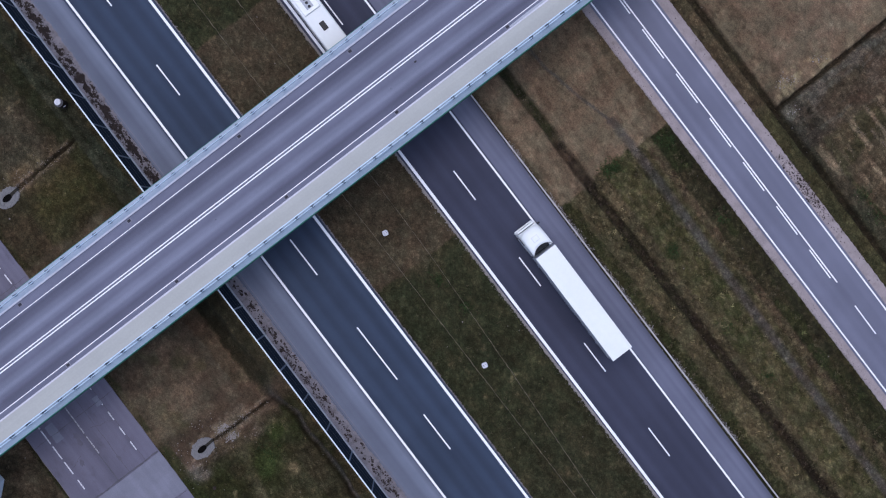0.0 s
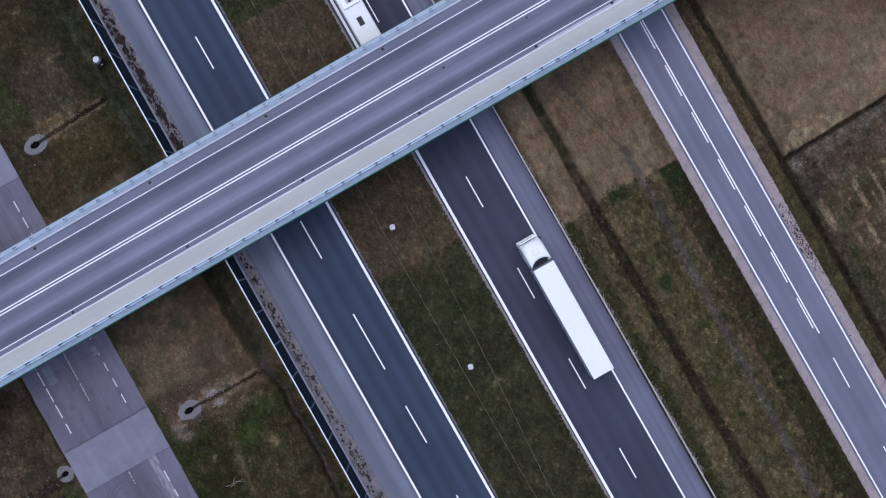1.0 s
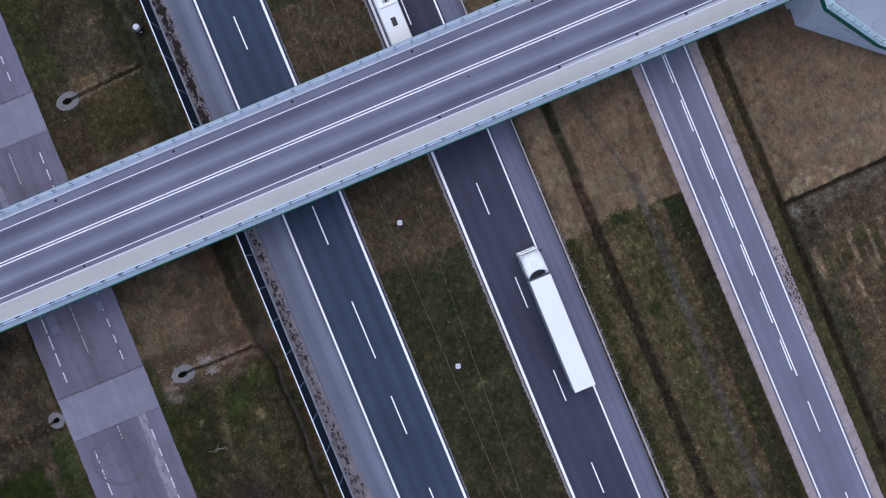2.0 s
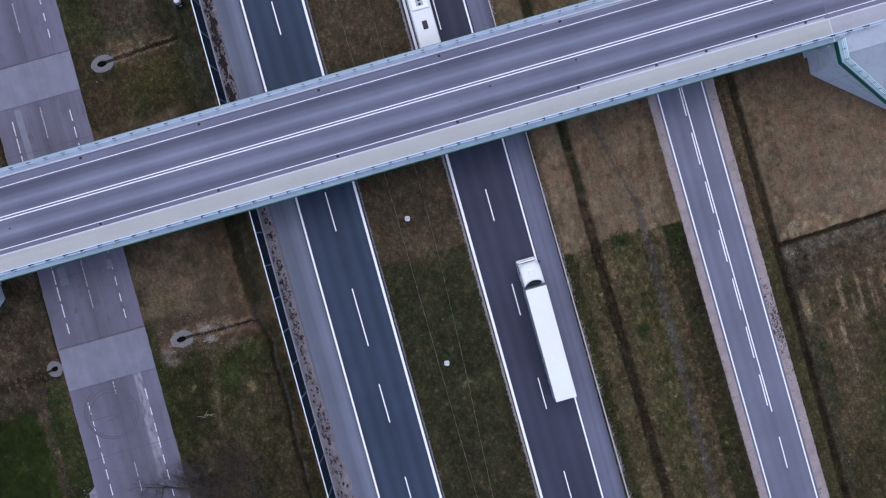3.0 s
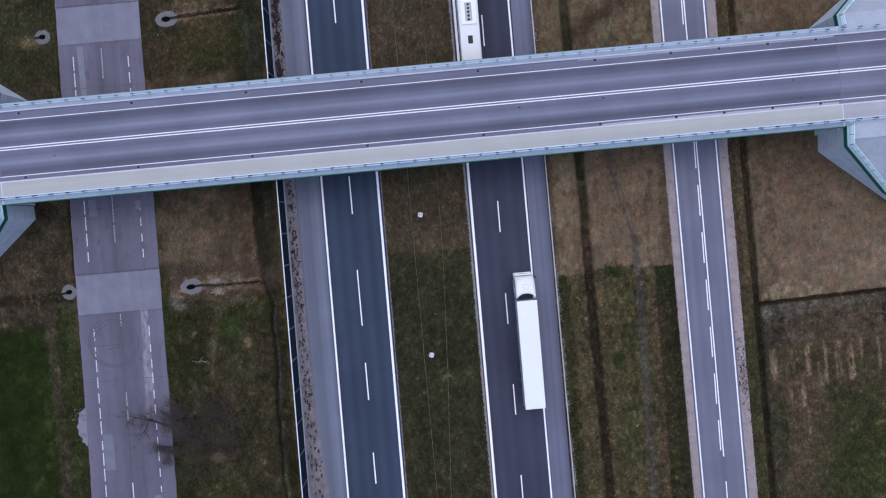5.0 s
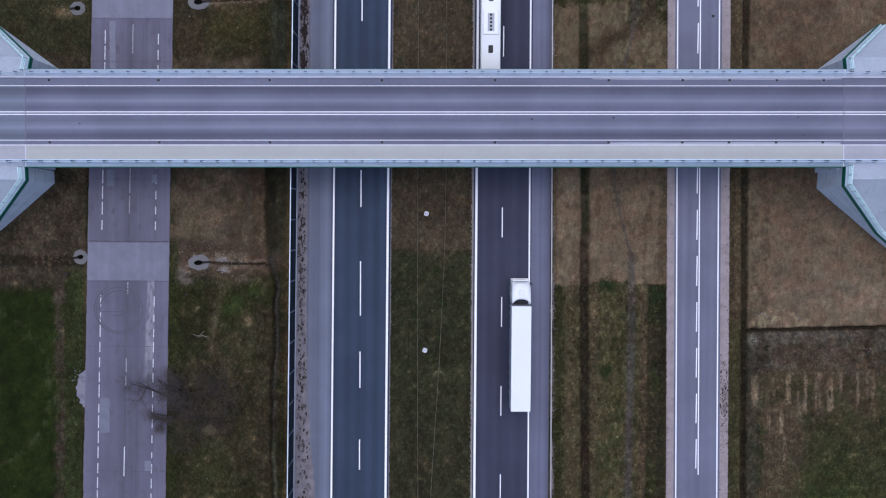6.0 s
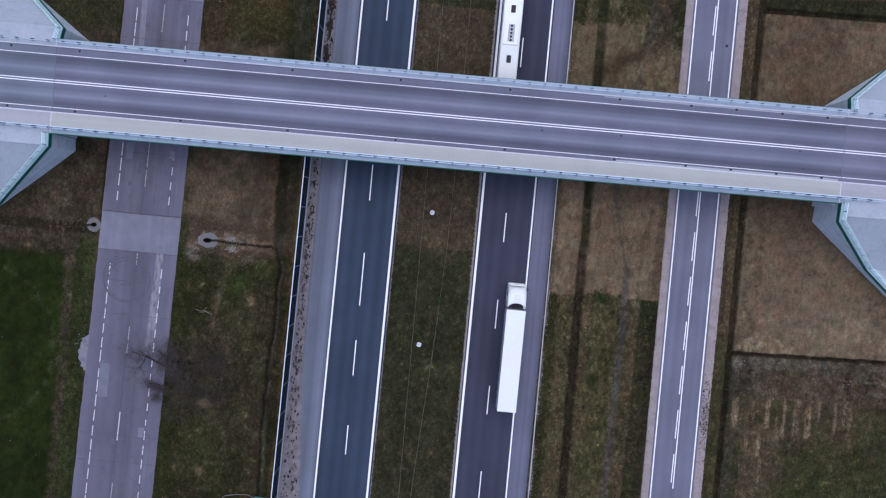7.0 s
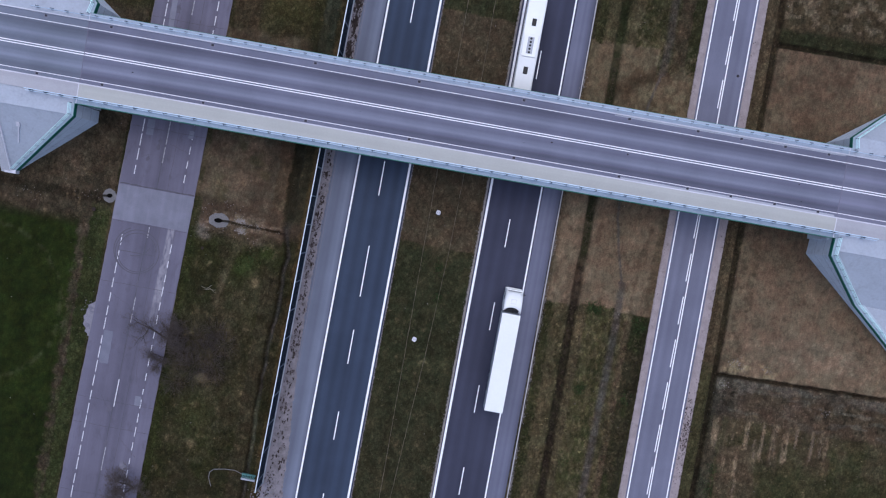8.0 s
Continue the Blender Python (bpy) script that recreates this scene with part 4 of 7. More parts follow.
def blob(x0, x1, y0, y1, z, jag=0.12, n=14):
    """A patch whose sides wander by about jag metres and whose ends are rounded off."""
    sides = []
    for x, inward in ((x0, 1), (x1, -1)):
        drift, pts = 0.0, []
        for i in range(n + 1):
            k = i / n
            drift = 0.75 * drift + random.uniform(-jag, jag) * 0.7
            end = max(0, 1 - min(k, 1 - k) * n / 2.0) * jag * 1.5
            pts.append((x + drift + inward * end, y0 + (y1 - y0) * k))
        sides.append(pts)
    return prism(bmesh.new(), sides[0] + sides[1][::-1], -0.03, z)


def crack(a, b, width, wander, n, z0, z1):
    """A wobbly strip from a to b in plan, for cracks and opened joints."""
    ax, ay = a
    bx, by = b
    length = math.hypot(bx - ax, by - ay)
    ux, uy = (bx - ax) / length, (by - ay) / length
    left, right, d = [], [], 0.0
    for i in range(n + 1):
        k = i / n
        d = 0.7 * d + random.uniform(-wander, wander)
        w = width * random.uniform(0.35, 1.0)
        x, y = ax + (bx - ax) * k - uy * d, ay + (by - ay) * k + ux * d
        left.append((x - uy * w / 2, y + ux * w / 2))
        right.append((x + uy * w / 2, y - ux * w / 2))
    return prism(bmesh.new(), left + right[::-1], z0, z1)


for x0, x1, y0, y1, m in ((-43.75, -42.45, -41.7, -37.0, M_OLD_FAINT),
                          (-37.8, -36.9, -46.9, -45.5, M_OLD_PATCH), (-42.6, -41.6, -8.6, -6.4, M_OLD_FAINT), (-36.6, -35.9, -8.1, -7.0, M_OLD_PATCH), (-42.1, -41.3, 5.8, 13.2, M_OLD_PATCH)):
    part("patch", blob(x0, x1, y0, y1, 0.006, 0.04, 40), m, old, "pale repair patch")
for y in (-60.5, -50.6, -46.9, -30.0, -21.3, -15.95, -7.6, 7.9, 13.5, 18.4):
    (xa, _), (xb, _) = old_slab(y, y + 0.06, -44.6, -34.1)[:2]
    part("joint", crack((xa, y), (xb, y - 0.02), 0.22 if y in (-15.95, 18.4) else 0.07, 0.035, 44, -0.02, 0.008), M_BITUMEN, old)
for y0, y1 in ((-80, -21.3), (-15.9, 13.4), (18.5, 60)):
    for x, k, w in ((-39.38, 0.0272, 0.14), (-37.87, 0.024, 0.06), (-35.75, 0.0218, 0.05)):
        part("joint", crack((x + k * y0, y0), (x + k * y1, y1), w, 0.02, 80, -0.02, 0.0035), M_BITUMEN, old)
for xa, ya, xb, yb in ((-43.6, -12.2, -41.4, -11.2), (-38.9, -9.4, -36.2, -10.2), (-44.0, -31.4, -40.6, -33.1), (-38.6, -36.2, -38.1, -43.5), (-42.6, -46.2, -40.1, -50.2), (-41.2, 2.2, -40.6, 12.8), (-39.0, -52.0, -36.4, -54.4)):
    part("crack", crack((xa, ya), (xb, yb), 0.05, 0.06, 36, -0.02, 0.0037), M_BITUMEN, old)
for i, (r, cx, cy, a0, a1) in enumerate(((3.05, -41.0, -25.2, 0, 6.2832), (2.7, -41.0, -25.3, 0.2, 5.9), (3.2, -41.1, -25.0, 2.0, 4.6), (2.4, -41.6, -23.4, 4.6, 5.9))):
    part("tyre_mark", ring(bmesh.new(), (cx, cy), r, r + 0.12, -0.005, 0.0095 + 0.0012 * i, 48, a0, a1), M_SKID, old)
for x, y, r in ((-40.4, -9.3, 0.35), (-40.6, -10.1, 0.22), (-41.7, -11.9, 0.25), (-38.2, -14.0, 0.2), (-40.2, -29.6, 0.3), (-38.6, -34.5, 0.25), (-41.2, -48.0, 0.35), (-40.8, -53.0, 0.3), (-37.4, 4.5, 0.3), (-41.0, 9.5, 0.3)):
    part("stain", disc(bmesh.new(), (x, y), r, -0.01, 0.0045, 13, 0.8, 1.8), M_OLD_STAIN, old)
part("tyre_mark", boxes((-43.4, -38.6, -25.42, -25.32, -0.005, 0.0085)), M_SKID, old)
pad = tagged(obj("concrete_pad", prism(bmesh.new(), [(-46.7, -34.6), (-46.5, -34.2), (-46.6, -33.9), (-46.1, -33.6), (-45.62, -33.2), (-45.7, -38.2), (-46.0, -38.3), (-46.1, -37.9), (-46.5, -37.7), (-46.4, -37.2), (-46.9, -36.7), (-46.8, -36.2), (-47.0, -35.6), (-46.7, -35.2)], -0.3, 0.0), M_OLD_PALE),
             "pale broken concrete pad beside the old road", "pad", kind="structure")


# ---- gravel strips with ragged edges ----
def ragged(xa, xb, k, y0, y1, z, jag_a, jag_b, step=0.35, seed=1):
    rnd = random.Random(seed)
    ys = np.arange(y0, y1, step)
    verts, faces = [], []
    for y in ys:
        a, b = xa + k * y + rnd.uniform(-1, 1) * jag_a, xb + k * y + rnd.uniform(-1, 1) * jag_b
        verts += [(a, y, z - 0.12), (a + (0.1 if jag_a else 0), y, z), (b - (0.1 if jag_b else 0), y, z), (b, y, z - 0.12)]
    for i in range(len(ys) - 1):
        p = 4 * i
        for j in range(3):
            faces.append((p + j, p + j + 1, p + 5 + j, p + 4 + j))
    return verts, faces


for nm, xa, xb, k, ja, jb, m, lab in (("gravel_side_west", 31.97, 33.0, KS, 0.05, 0.0, M_GRAVEL, "pinkish gravel shoulder of the side road"),
                                      ("gravel_side_east", 39.2, 40.42, KS, 0.0, 0.05, M_GRAVEL, "pinkish gravel shoulder with dark debris"),
                                      ("gravel_median_east", 5.98, 6.28, KE, 0.10, 0.0, M_DUST, "crumbled gravel edge of the median"),
                                      ("gravel_median_west", -4.72, -4.56, KW, 0.0, 0.07, M_GRAVEL_W, "crumbled gravel edge of the median")):
    v, f = ragged(xa, xb, k, -320, 300, 0.012, ja, jb, 0.13, seed=len(nm))
    tagged(quick(nm, v, f, m), lab, "gravel", kind="structure")
GRAVEL_EDGE = [(-14.9, 60), (-15.1, 26), (-15.5, 15), (-15.75, 0), (-15.85, -14), (-15.95, -26), (-15.85, -34), (-15.5, -41), (-14.95, -49), (-14.5, -58), (-14.3, -120)]


def gravel_by_barrier():
    """Gravel from the barrier's foot to the hard shoulder, thin at its ragged outer edge."""
    r = random.Random(21)
    ys = np.arange(-110, 90, 0.14)
    verts, faces = [], []
    for y in ys:
        a, b = -17.22 + 0.011 * y, float(polyline_x(y, GRAVEL_EDGE)) + (float(lumps(np.array([y]), np.array([3.0]), 0.9, 261, 3)[0]) - 0.5) * 0.5 + r.uniform(-0.07, 0.07)
        verts += [(a, y, -0.1), (a + 0.05, y, 0.04), (b - 0.25, y, 0.022), (b, y, -0.012)]
    for i in range(len(ys) - 1):
        p = 4 * i
        faces += [(p + j, p + j + 1, p + 5 + j, p + 4 + j) for j in range(3)]
    return tagged(quick("gravel_barrier", verts, faces, M_GRAVEL_B), "pale gravel strip littered with dark soil clods", "gravel", kind="structure")


gravel_by_barrier()
grit = []
rg = random.Random(23)
while len(grit) < 2600:
    y = rg.uniform(-64, 40)
    grit.append((float(polyline_x(y, GRAVEL_EDGE)) + rg.gauss(0.02, 0.16), y, 0.0, rg.uniform(0.012, 0.035)))
old_edge = [(-44.86, -44.65, 0.0268, 0.05, 0.0), (-34.05, -33.92, 0.0205, 0.0, 0.05)]
for xa, xb, k, ja, jb in old_edge:
    v, f = ragged(xa, xb, k, -290, 290, -0.012, ja, jb, 0.9, seed=7)
    tagged(quick("gravel_old_road", v, f, M_GRAVEL_W), "dirty gravel edge of the old road", "gravel", kind="structure")

tagged(obj("kerb_east", skewed(16.58, 16.72, -0.007, -200, 200, -0.2, 0.10), M_KERB_DULL), "thin pale concrete kerb along the hard shoulder", "kerb", kind="structure")
tagged(obj("seam_west", skewed(-15.72, -15.68, 0.0075, -200, 200, -0.05, 0.001), M_BITUMEN), "thin dark seam along the hard shoulder", "seam", kind="structure")
tagged(obj("seam_west", skewed(-15.46, -15.38, 0.0075, -200, 200, -0.05, 0.001), M_OLD_PATCH), "thin pale seam along the hard shoulder", "seam", kind="structure")

# ---- overpass ----
U0, U1, DECK = -49.45, 51.75, 7.60
over = anchor("overpass", pose(0, 0.355, 0, 0, 0, 0.372), "concrete road overpass with grey asphalt, beige footpath and green edges", "bridge")


def strip(u0, u1, v0, v1, z0, z1):
    return boxes((u0, u1, v0, v1, z0, z1))


part("deck_slab", strip(U0, U1, -6.6, 5.3, 7.02, 7.36), M_CONCRETE, over)
for v in (-5.2, -2.9, -0.6, 1.7, 4.0):
    part("girder", boxes((U0 + 0.3, U1 - 0.3, v - 0.3, v + 0.3, 5.75, 7.02), (U0 + 0.3, U1 - 0.3, v - 0.45, v + 0.45, 5.7, 5.95)), M_CONCRETE, over)
part("roadway", strip(U0, U1, -3.86, 4.34, 7.36, DECK), M_DECK, over, "grey asphalt with tyre-polished lanes")
part("footpath", strip(U0, U1, -5.74, -4.02, 7.36, 7.74), M_FOOTPATH, over, "smooth beige footpath")
part("kerb", strip(U0, U1, -4.017, -3.863, 7.36, 7.75), M_KERB, over)
part("kerb", strip(U0, U1, 4.343, 4.497, 7.36, 7.75), M_KERB, over)
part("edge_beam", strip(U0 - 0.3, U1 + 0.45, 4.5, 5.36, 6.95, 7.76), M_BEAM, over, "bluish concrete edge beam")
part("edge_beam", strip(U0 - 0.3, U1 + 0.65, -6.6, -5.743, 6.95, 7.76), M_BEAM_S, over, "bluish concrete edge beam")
part("fascia", strip(U0, U1, -6.68, -6.603, 6.85, 7.80), M_GREEN, over, "dark green painted fascia")
part("fascia", strip(U0, U1, 5.363, 5.42, 6.85, 7.70), M_GREEN, over, "dark green painted fascia")
for v, w in ((3.36, 0.075), (0.15, 0.115), (-0.15, 0.115), (-3.33, 0.08)):
    part("road_line", strip(U0 - 350, U1 + 350, v - w / 2, v + w / 2, DECK - 0.02, DECK + 0.005), M_PAINT, over)
for u in (U0, U1):
    part("expansion_joint", strip(u - 0.05, u + 0.05, -3.86, 4.34, DECK - 0.1, DECK + 0.007), M_OLD, over)
    part("expansion_joint", strip(u - 0.06, u + 0.06, -6.6, -3.87, DECK + 0.05, DECK + 0.17), M_KERB, over)
    part("expansion_joint", strip(u - 0.06, u + 0.06, 4.35, 5.3, DECK + 0.05, DECK + 0.17), M_KERB, over)
part("repair_strip", blob(0, 0.24, 0, 28.6, 0.01, 0.02, 30), M_CONCRETE, over, "pale mortar repair along the kerb").matrix_basis = Matrix.Translation((51.4, -3.86, DECK)) @ Matrix.Rotation(radians(90), 4, "Z")
part("repair_strip", blob(0.02, 0.22, 0, 30.8, 0.01, 0.02, 40), M_CONCRETE, over, "pale mortar repair along the kerb").matrix_basis = Matrix.Translation((51.4, 4.12, DECK)) @ Matrix.Rotation(radians(90), 4, "Z")
for u in (-55.2, -46.5, -33.0, -19.3, -5.45, 8.53, 22.6, 31.75, 37.55, 43.4, 49.2):
    for v in (-3.6, 4.04):
        d = part("drain", boxes((u - 0.28, u + 0.28, v - 0.21, v + 0.21, DECK - 0.1, DECK + 0.008)), M_OLD_PATCH, over, "square deck drain")
        part("grate", boxes(*[(u - 0.15 + 0.08 * i, u - 0.11 + 0.08 * i, v - 0.12, v + 0.12, DECK, DECK + 0.02) for i in range(4)], (u - 0.17, u + 0.17, v - 0.14, v + 0.14, DECK, DECK + 0.012)), M_IRON, d)

for u, v, r in ((-42.8, -1.3, 0.12), (13.1, -0.75, 0.14), (23.2, -0.55, 0.13), (46.1, -0.5, 0.1), (-12.4, -1.1, 0.06), (46.8, -2.7, 0.09), (9.5, -1.4, 0.05)):
    part("stain", disc(bmesh.new(), (u, v), r, DECK - 0.01, DECK + 0.004, 9, 0.6, 0.7), M_BLACK, over)

post_s = boxes((-0.07, 0.07, -0.08, 0.04, 0, 1.0), (-0.2, 0.2, -0.24, 0.12, 0, 0.025), (-0.06, 0.06, -0.2, -0.05, 0.2, 0.72), (-0.24, 0.24, 0.045, 0.075, 0.93, 0.985))
me_post_s = bpy.data.meshes.new("post")
post_s.to_mesh(me_post_s)
post_s.free()
me_post_s.materials.append(M_STEEL_POST)
post_n = boxes((-0.06, 0.06, -0.08, 0.08, 0, 0.62), (-0.15, 0.15, -0.12, 0.16, 0, 0.025), (-0.2, -0.06, -0.02, 0.06, 0.3, 0.36))
me_post_n = bpy.data.meshes.new("post")
post_n.to_mesh(me_post_n)
post_n.free()
me_post_n.materials.append(M_STEEL_POST)


def rail_run(name, u0, u1, v, zs, posts, label, w):
    r = anchor(name, over.matrix_basis @ pose(0, 0, 0), label, "railing")
    for dv, z, t, h in zs:
        part("rail", bevelled(boxes((u0, u1, v + dv - t / 2, v + dv + t / 2, z - h / 2, z + h / 2)), 0.012, 1), M_RAIL_STEEL, r)
    for u in np.arange(u0 + 0.6, u1, 1.98):
        shared("post", posts, r, pose(u, v, 7.74))
    return r


rail_run("footpath_railing", -56.0, 57.2, -5.86, ((0.03, 8.78, 0.1, 0.08), (-0.17, 8.42, 0.07, 0.06), (-0.17, 8.06, 0.07, 0.06)), me_post_s, "galvanised steel footpath railing on the overpass", 0.1)
rail_run("guardrail", -57.0, 64.0, 4.98, ((-0.12, 8.34, 0.05, 0.3),), me_post_n, "galvanised steel guardrail on the overpass edge beam", 0.1)

# piers beneath the deck
for u in (-22.0, 0.9, 24.0):
    p = anchor("bridge_pier", over.matrix_basis @ pose(u, -0.6, 0), "round concrete bridge pier with a crosshead", "pier", "bridge piers")
    bm = bevelled(boxes((-0.6, 0.6, -4.6, 4.9, 4.85, 5.7)), 0.05, 1)
    part("crosshead", bm, M_CONCRETE, p)
    for v in (-3.2, 0.15, 3.5):
        part("column", tube(bmesh.new(), (0, v, -0.6), (0, v, 4.85), 0.5, n=16), M_CONCRETE, p, smooth=False)

# ---- embankments, abutments and wing walls ----


def approach(name, sgn, u_end):
    """The earth bank that carries the road on from the deck, with asphalt, kerbs and footpath on top."""
    u0, u1 = (U0 - 0.05, -420) if sgn < 0 else (U1 + 0.05, 420)
    lo, hi = min(u0, u1), max(u0, u1)
    a = anchor(name, over.matrix_basis.copy(), "road approach on a grassed embankment", "embankment", kind="structure")
    part("road_bed", strip(lo, hi, -3.86, 4.34, 7.2, DECK - 0.004), M_APPROACH if sgn < 0 else M_APPROACH_E, a, "pale blue-grey asphalt")
    part("kerb", strip(lo, hi, -4.017, -3.863, 7.2, 7.74), M_KERB, a)
    part("kerb", strip(lo, hi, 4.343, 4.497, 7.2, 7.74), M_KERB, a)
    part("footpath", strip(lo, hi, -5.74, -4.02, 7.0, 7.72), M_PATH_OUT, a)
    part("verge", strip(lo + 0.6 * (sgn > 0), hi - 0.25 * (sgn < 0), -8.2, -5.743, 7.0, 7.60), M_REVET, a)
    part("verge", strip(lo + 0.4 * (sgn > 0), hi - 0.1 * (sgn < 0), 4.5, 6.9, 7.0, 7.60), M_REVET, a)
    us = (u0 + sgn * 14, u1)
    bm = bmesh.new()
    sec = ((-19.5, -0.8), (-8.3, 7.35), (7.0, 7.35), (17.5, -0.8))
    rows_ = [[bm.verts.new((u, v, z)) for v, z in sec] for u in us]
    for i in range(4):
        bm.faces.new((rows_[0][i], rows_[0][(i + 1) % 4], rows_[1][(i + 1) % 4], rows_[1][i]))
    bm.faces.new(rows_[0])
    bm.faces.new(rows_[1][::-1])
    part("bank", bm, M_TUFT, a, "olive grass slope")
    box_ = strip(min(u0 + sgn * 1.2, us[0]), max(u0 + sgn * 1.2, us[0]), -6.6, 5.3, -0.5, 7.2)
    part("core", box_, M_CONCRETE, a)
    return a


approach("embankment_west", -1, -420)
approach("embankment_east", 1, 420)


def wing(name, pts, inner, label):
    """A wing wall along pts (x, y, top height), with a green band, a pale cap and a railing; inner: the way towards the bank."""
    w = anchor(name, pose(0, 0, 0), label, "wing wall", "wing walls", "structure")
    n = len(pts)
    off = []
    for i in range(n):
        d0 = Vector(pts[i][:2]) - Vector(pts[i - 1][:2]) if i else Vector(pts[1][:2]) - Vector(pts[0][:2])
        d1 = Vector(pts[i + 1][:2]) - Vector(pts[i][:2]) if i < n - 1 else d0
        q = (d0.normalized() + d1.normalized()).normalized()
        nrm = Vector((-q.y, q.x))
        if nrm.dot(Vector(inner)) < 0:
            nrm = -nrm
        off.append(nrm)
    for i in range(n - 1):
        a, b = pts[i], pts[i + 1]
        na, nb = off[i], off[i + 1]

        def quad(d0, d1, lo_a, lo_b, hi_a, hi_b):
            p = [(a[0] + na.x * d0, a[1] + na.y * d0), (b[0] + nb.x * d0, b[1] + nb.y * d0), (b[0] + nb.x * d1, b[1] + nb.y * d1), (a[0] + na.x * d1, a[1] + na.y * d1)]
            return prism(bmesh.new(), p, [lo_a, lo_b, lo_b, lo_a], [hi_a, hi_b, hi_b, hi_a])

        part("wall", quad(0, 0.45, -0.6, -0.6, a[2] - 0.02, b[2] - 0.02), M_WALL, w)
        for k in (0.33, 0.66):
            if a[2] > 3:
                part("joint", quad(-0.012, 0.0, a[2] * k - 0.03, b[2] * k - 0.03, a[2] * k + 0.03, b[2] * k + 0.03), M_CONCRETE, w)
        length = (Vector(b[:2]) - Vector(a[:2])).length
        m_ = int(length / 2.6)
        for j in range(1, m_ + 1 if length > 4 else 1):
            t0, t1 = j / (m_ + 1) - 0.014 / length, j / (m_ + 1) + 0.014 / length
            p0, p1 = Vector(a).lerp(Vector(b), t0), Vector(a).lerp(Vector(b), t1)
            q = [(p0.x, p0.y), (p1.x, p1.y), (p1.x - na.x * 0.01, p1.y - na.y * 0.01), (p0.x - na.x * 0.01, p0.y - na.y * 0.01)]
            part("joint", prism(bmesh.new(), q, -0.3, [p0.z - 0.76] * 4), M_CONCRETE, w)
        part("band", quad(-0.07, -0.005, a[2] - 0.75, b[2] - 0.75, a[2] + 0.03, b[2] + 0.03), M_GREEN, w, "dark green painted band")
        part("cap", quad(0.0, 1.0, a[2] - 0.02, b[2] - 0.02, a[2] + 0.06, b[2] + 0.06), M_CAP, w, "pale concrete cap")
        va, vb = Vector((a[0] + na.x * 0.34, a[1] + na.y * 0.34, a[2])), Vector((b[0] + nb.x * 0.34, b[1] + nb.y * 0.34, b[2]))
        for z in (0.3, 0.68, 1.06):
            part("rail", tube(bmesh.new(), va + Vector((0, 0, z)), vb + Vector((0, 0, z)), 0.05, n=6), M_RAIL, w)
        m = max(1, round((vb - va).length / 1.6))
        for j in range(m + (i == n - 2)):
            c = va.lerp(vb, j / m)
            part("post", tube(bmesh.new(), c, c + Vector((0, 0, 1.07)), 0.04, n=5), M_STEEL_POST, w)
    return w


SW = [(-49.62, -6.6, 7.62), (-49.55, -8.25, 7.62), (-59.65, -17.05, 0.55)]
SE = [(52.18, -5.75, 7.62), (52.08, -8.3, 7.62), (59.14, -14.2, 2.35), (63.1, -17.5, 2.05), (68.0, -21.5, 1.2)]
NW = [(-49.2, 5.2, 7.62), (-48.85, 6.85, 7.62), (-57.2, 12.9, 0.6)]
NE = [(52.05, 5.95, 7.62), (51.85, 7.45, 7.62), (59.6, 13.3, 1.0)]
LAB = "pale concrete wing wall with a green band and steel railing"
wing("wing_wall", SW, (-1, 0.4), LAB)
wing("wing_wall", SE, (1, 0.4), LAB)
wing("wing_wall", NW, (-1, -0.4), LAB)
wing("wing_wall", NE, (1, -0.4), LAB)

for nm, x, ya, yb in (("abutment", -49.9, -6.5, 5.2), ("abutment", 51.78, -6.2, 5.6)):
    ab = anchor(nm, pose(0, 0, 0), "pale concrete abutment wall beneath the deck end", "abutment", "abutments", "structure")
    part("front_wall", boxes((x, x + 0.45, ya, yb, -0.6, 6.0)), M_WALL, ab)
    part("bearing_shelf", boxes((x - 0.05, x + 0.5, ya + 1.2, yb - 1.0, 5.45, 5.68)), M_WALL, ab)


def slope(name, quads, label):
    """A paved slope made of slabs; each quad is four corners (x, y, z) and the number of slabs along and across."""
    s = anchor(name, pose(0, 0, 0), label, "revetment", "paved slopes", "structure")
    for c, nu, nv in quads:
        c = [Vector(p) for p in c]

        def at(u, v):
            return c[0].lerp(c[1], u).lerp(c[3].lerp(c[2], u), v)

        for i in range(nu):
            for j in range(nv):
                e = 0.0012
                q = [at((i + e) / nu, (j + e) / nv), at((i + 1 - e) / nu, (j + e) / nv), at((i + 1 - e) / nu, (j + 1 - e) / nv), at((i + e) / nu, (j + 1 - e) / nv)]
                if (q[0] - q[1]).length < 0.02 and (q[3] - q[2]).length < 0.02:
                    continue
                bm = bmesh.new()
                prism(bm, [p[:2] for p in q], [p.z - 0.4 for p in q], [p.z + random.uniform(-0.006, 0.006) for p in q])
                part("slab", bm, M_REVET, s)
    return s


slope("paved_slope", [(((-49.8, -8.1, 7.55), (-61.2, -8.2, 7.5), (-61.2, -17.2, 0.5), (-59.9, -17.0, 0.5)), 3, 4)], "smooth pale concrete paving on the embankment slope")
slope("paved_slope", [(((52.35, -7.4, 7.56), (76, -7.4, 7.56), (76, -14.4, 2.25), (59.3, -14.05, 2.3)), 4, 3), (((59.3, -14.05, 2.3), (76, -14.4, 2.25), (76, -22, 0.6), (68.2, -21.4, 1.15)), 3, 2)],
      "smooth pale concrete paving on the embankment slope")
slope("paved_slope", [(((-49.0, 6.9, 7.55), (-66, 6.9, 7.5), (-66, 14.5, 0.3), (-57.9, 12.7, 0.6)), 4, 3)], "smooth pale concrete paving on the embankment slope")
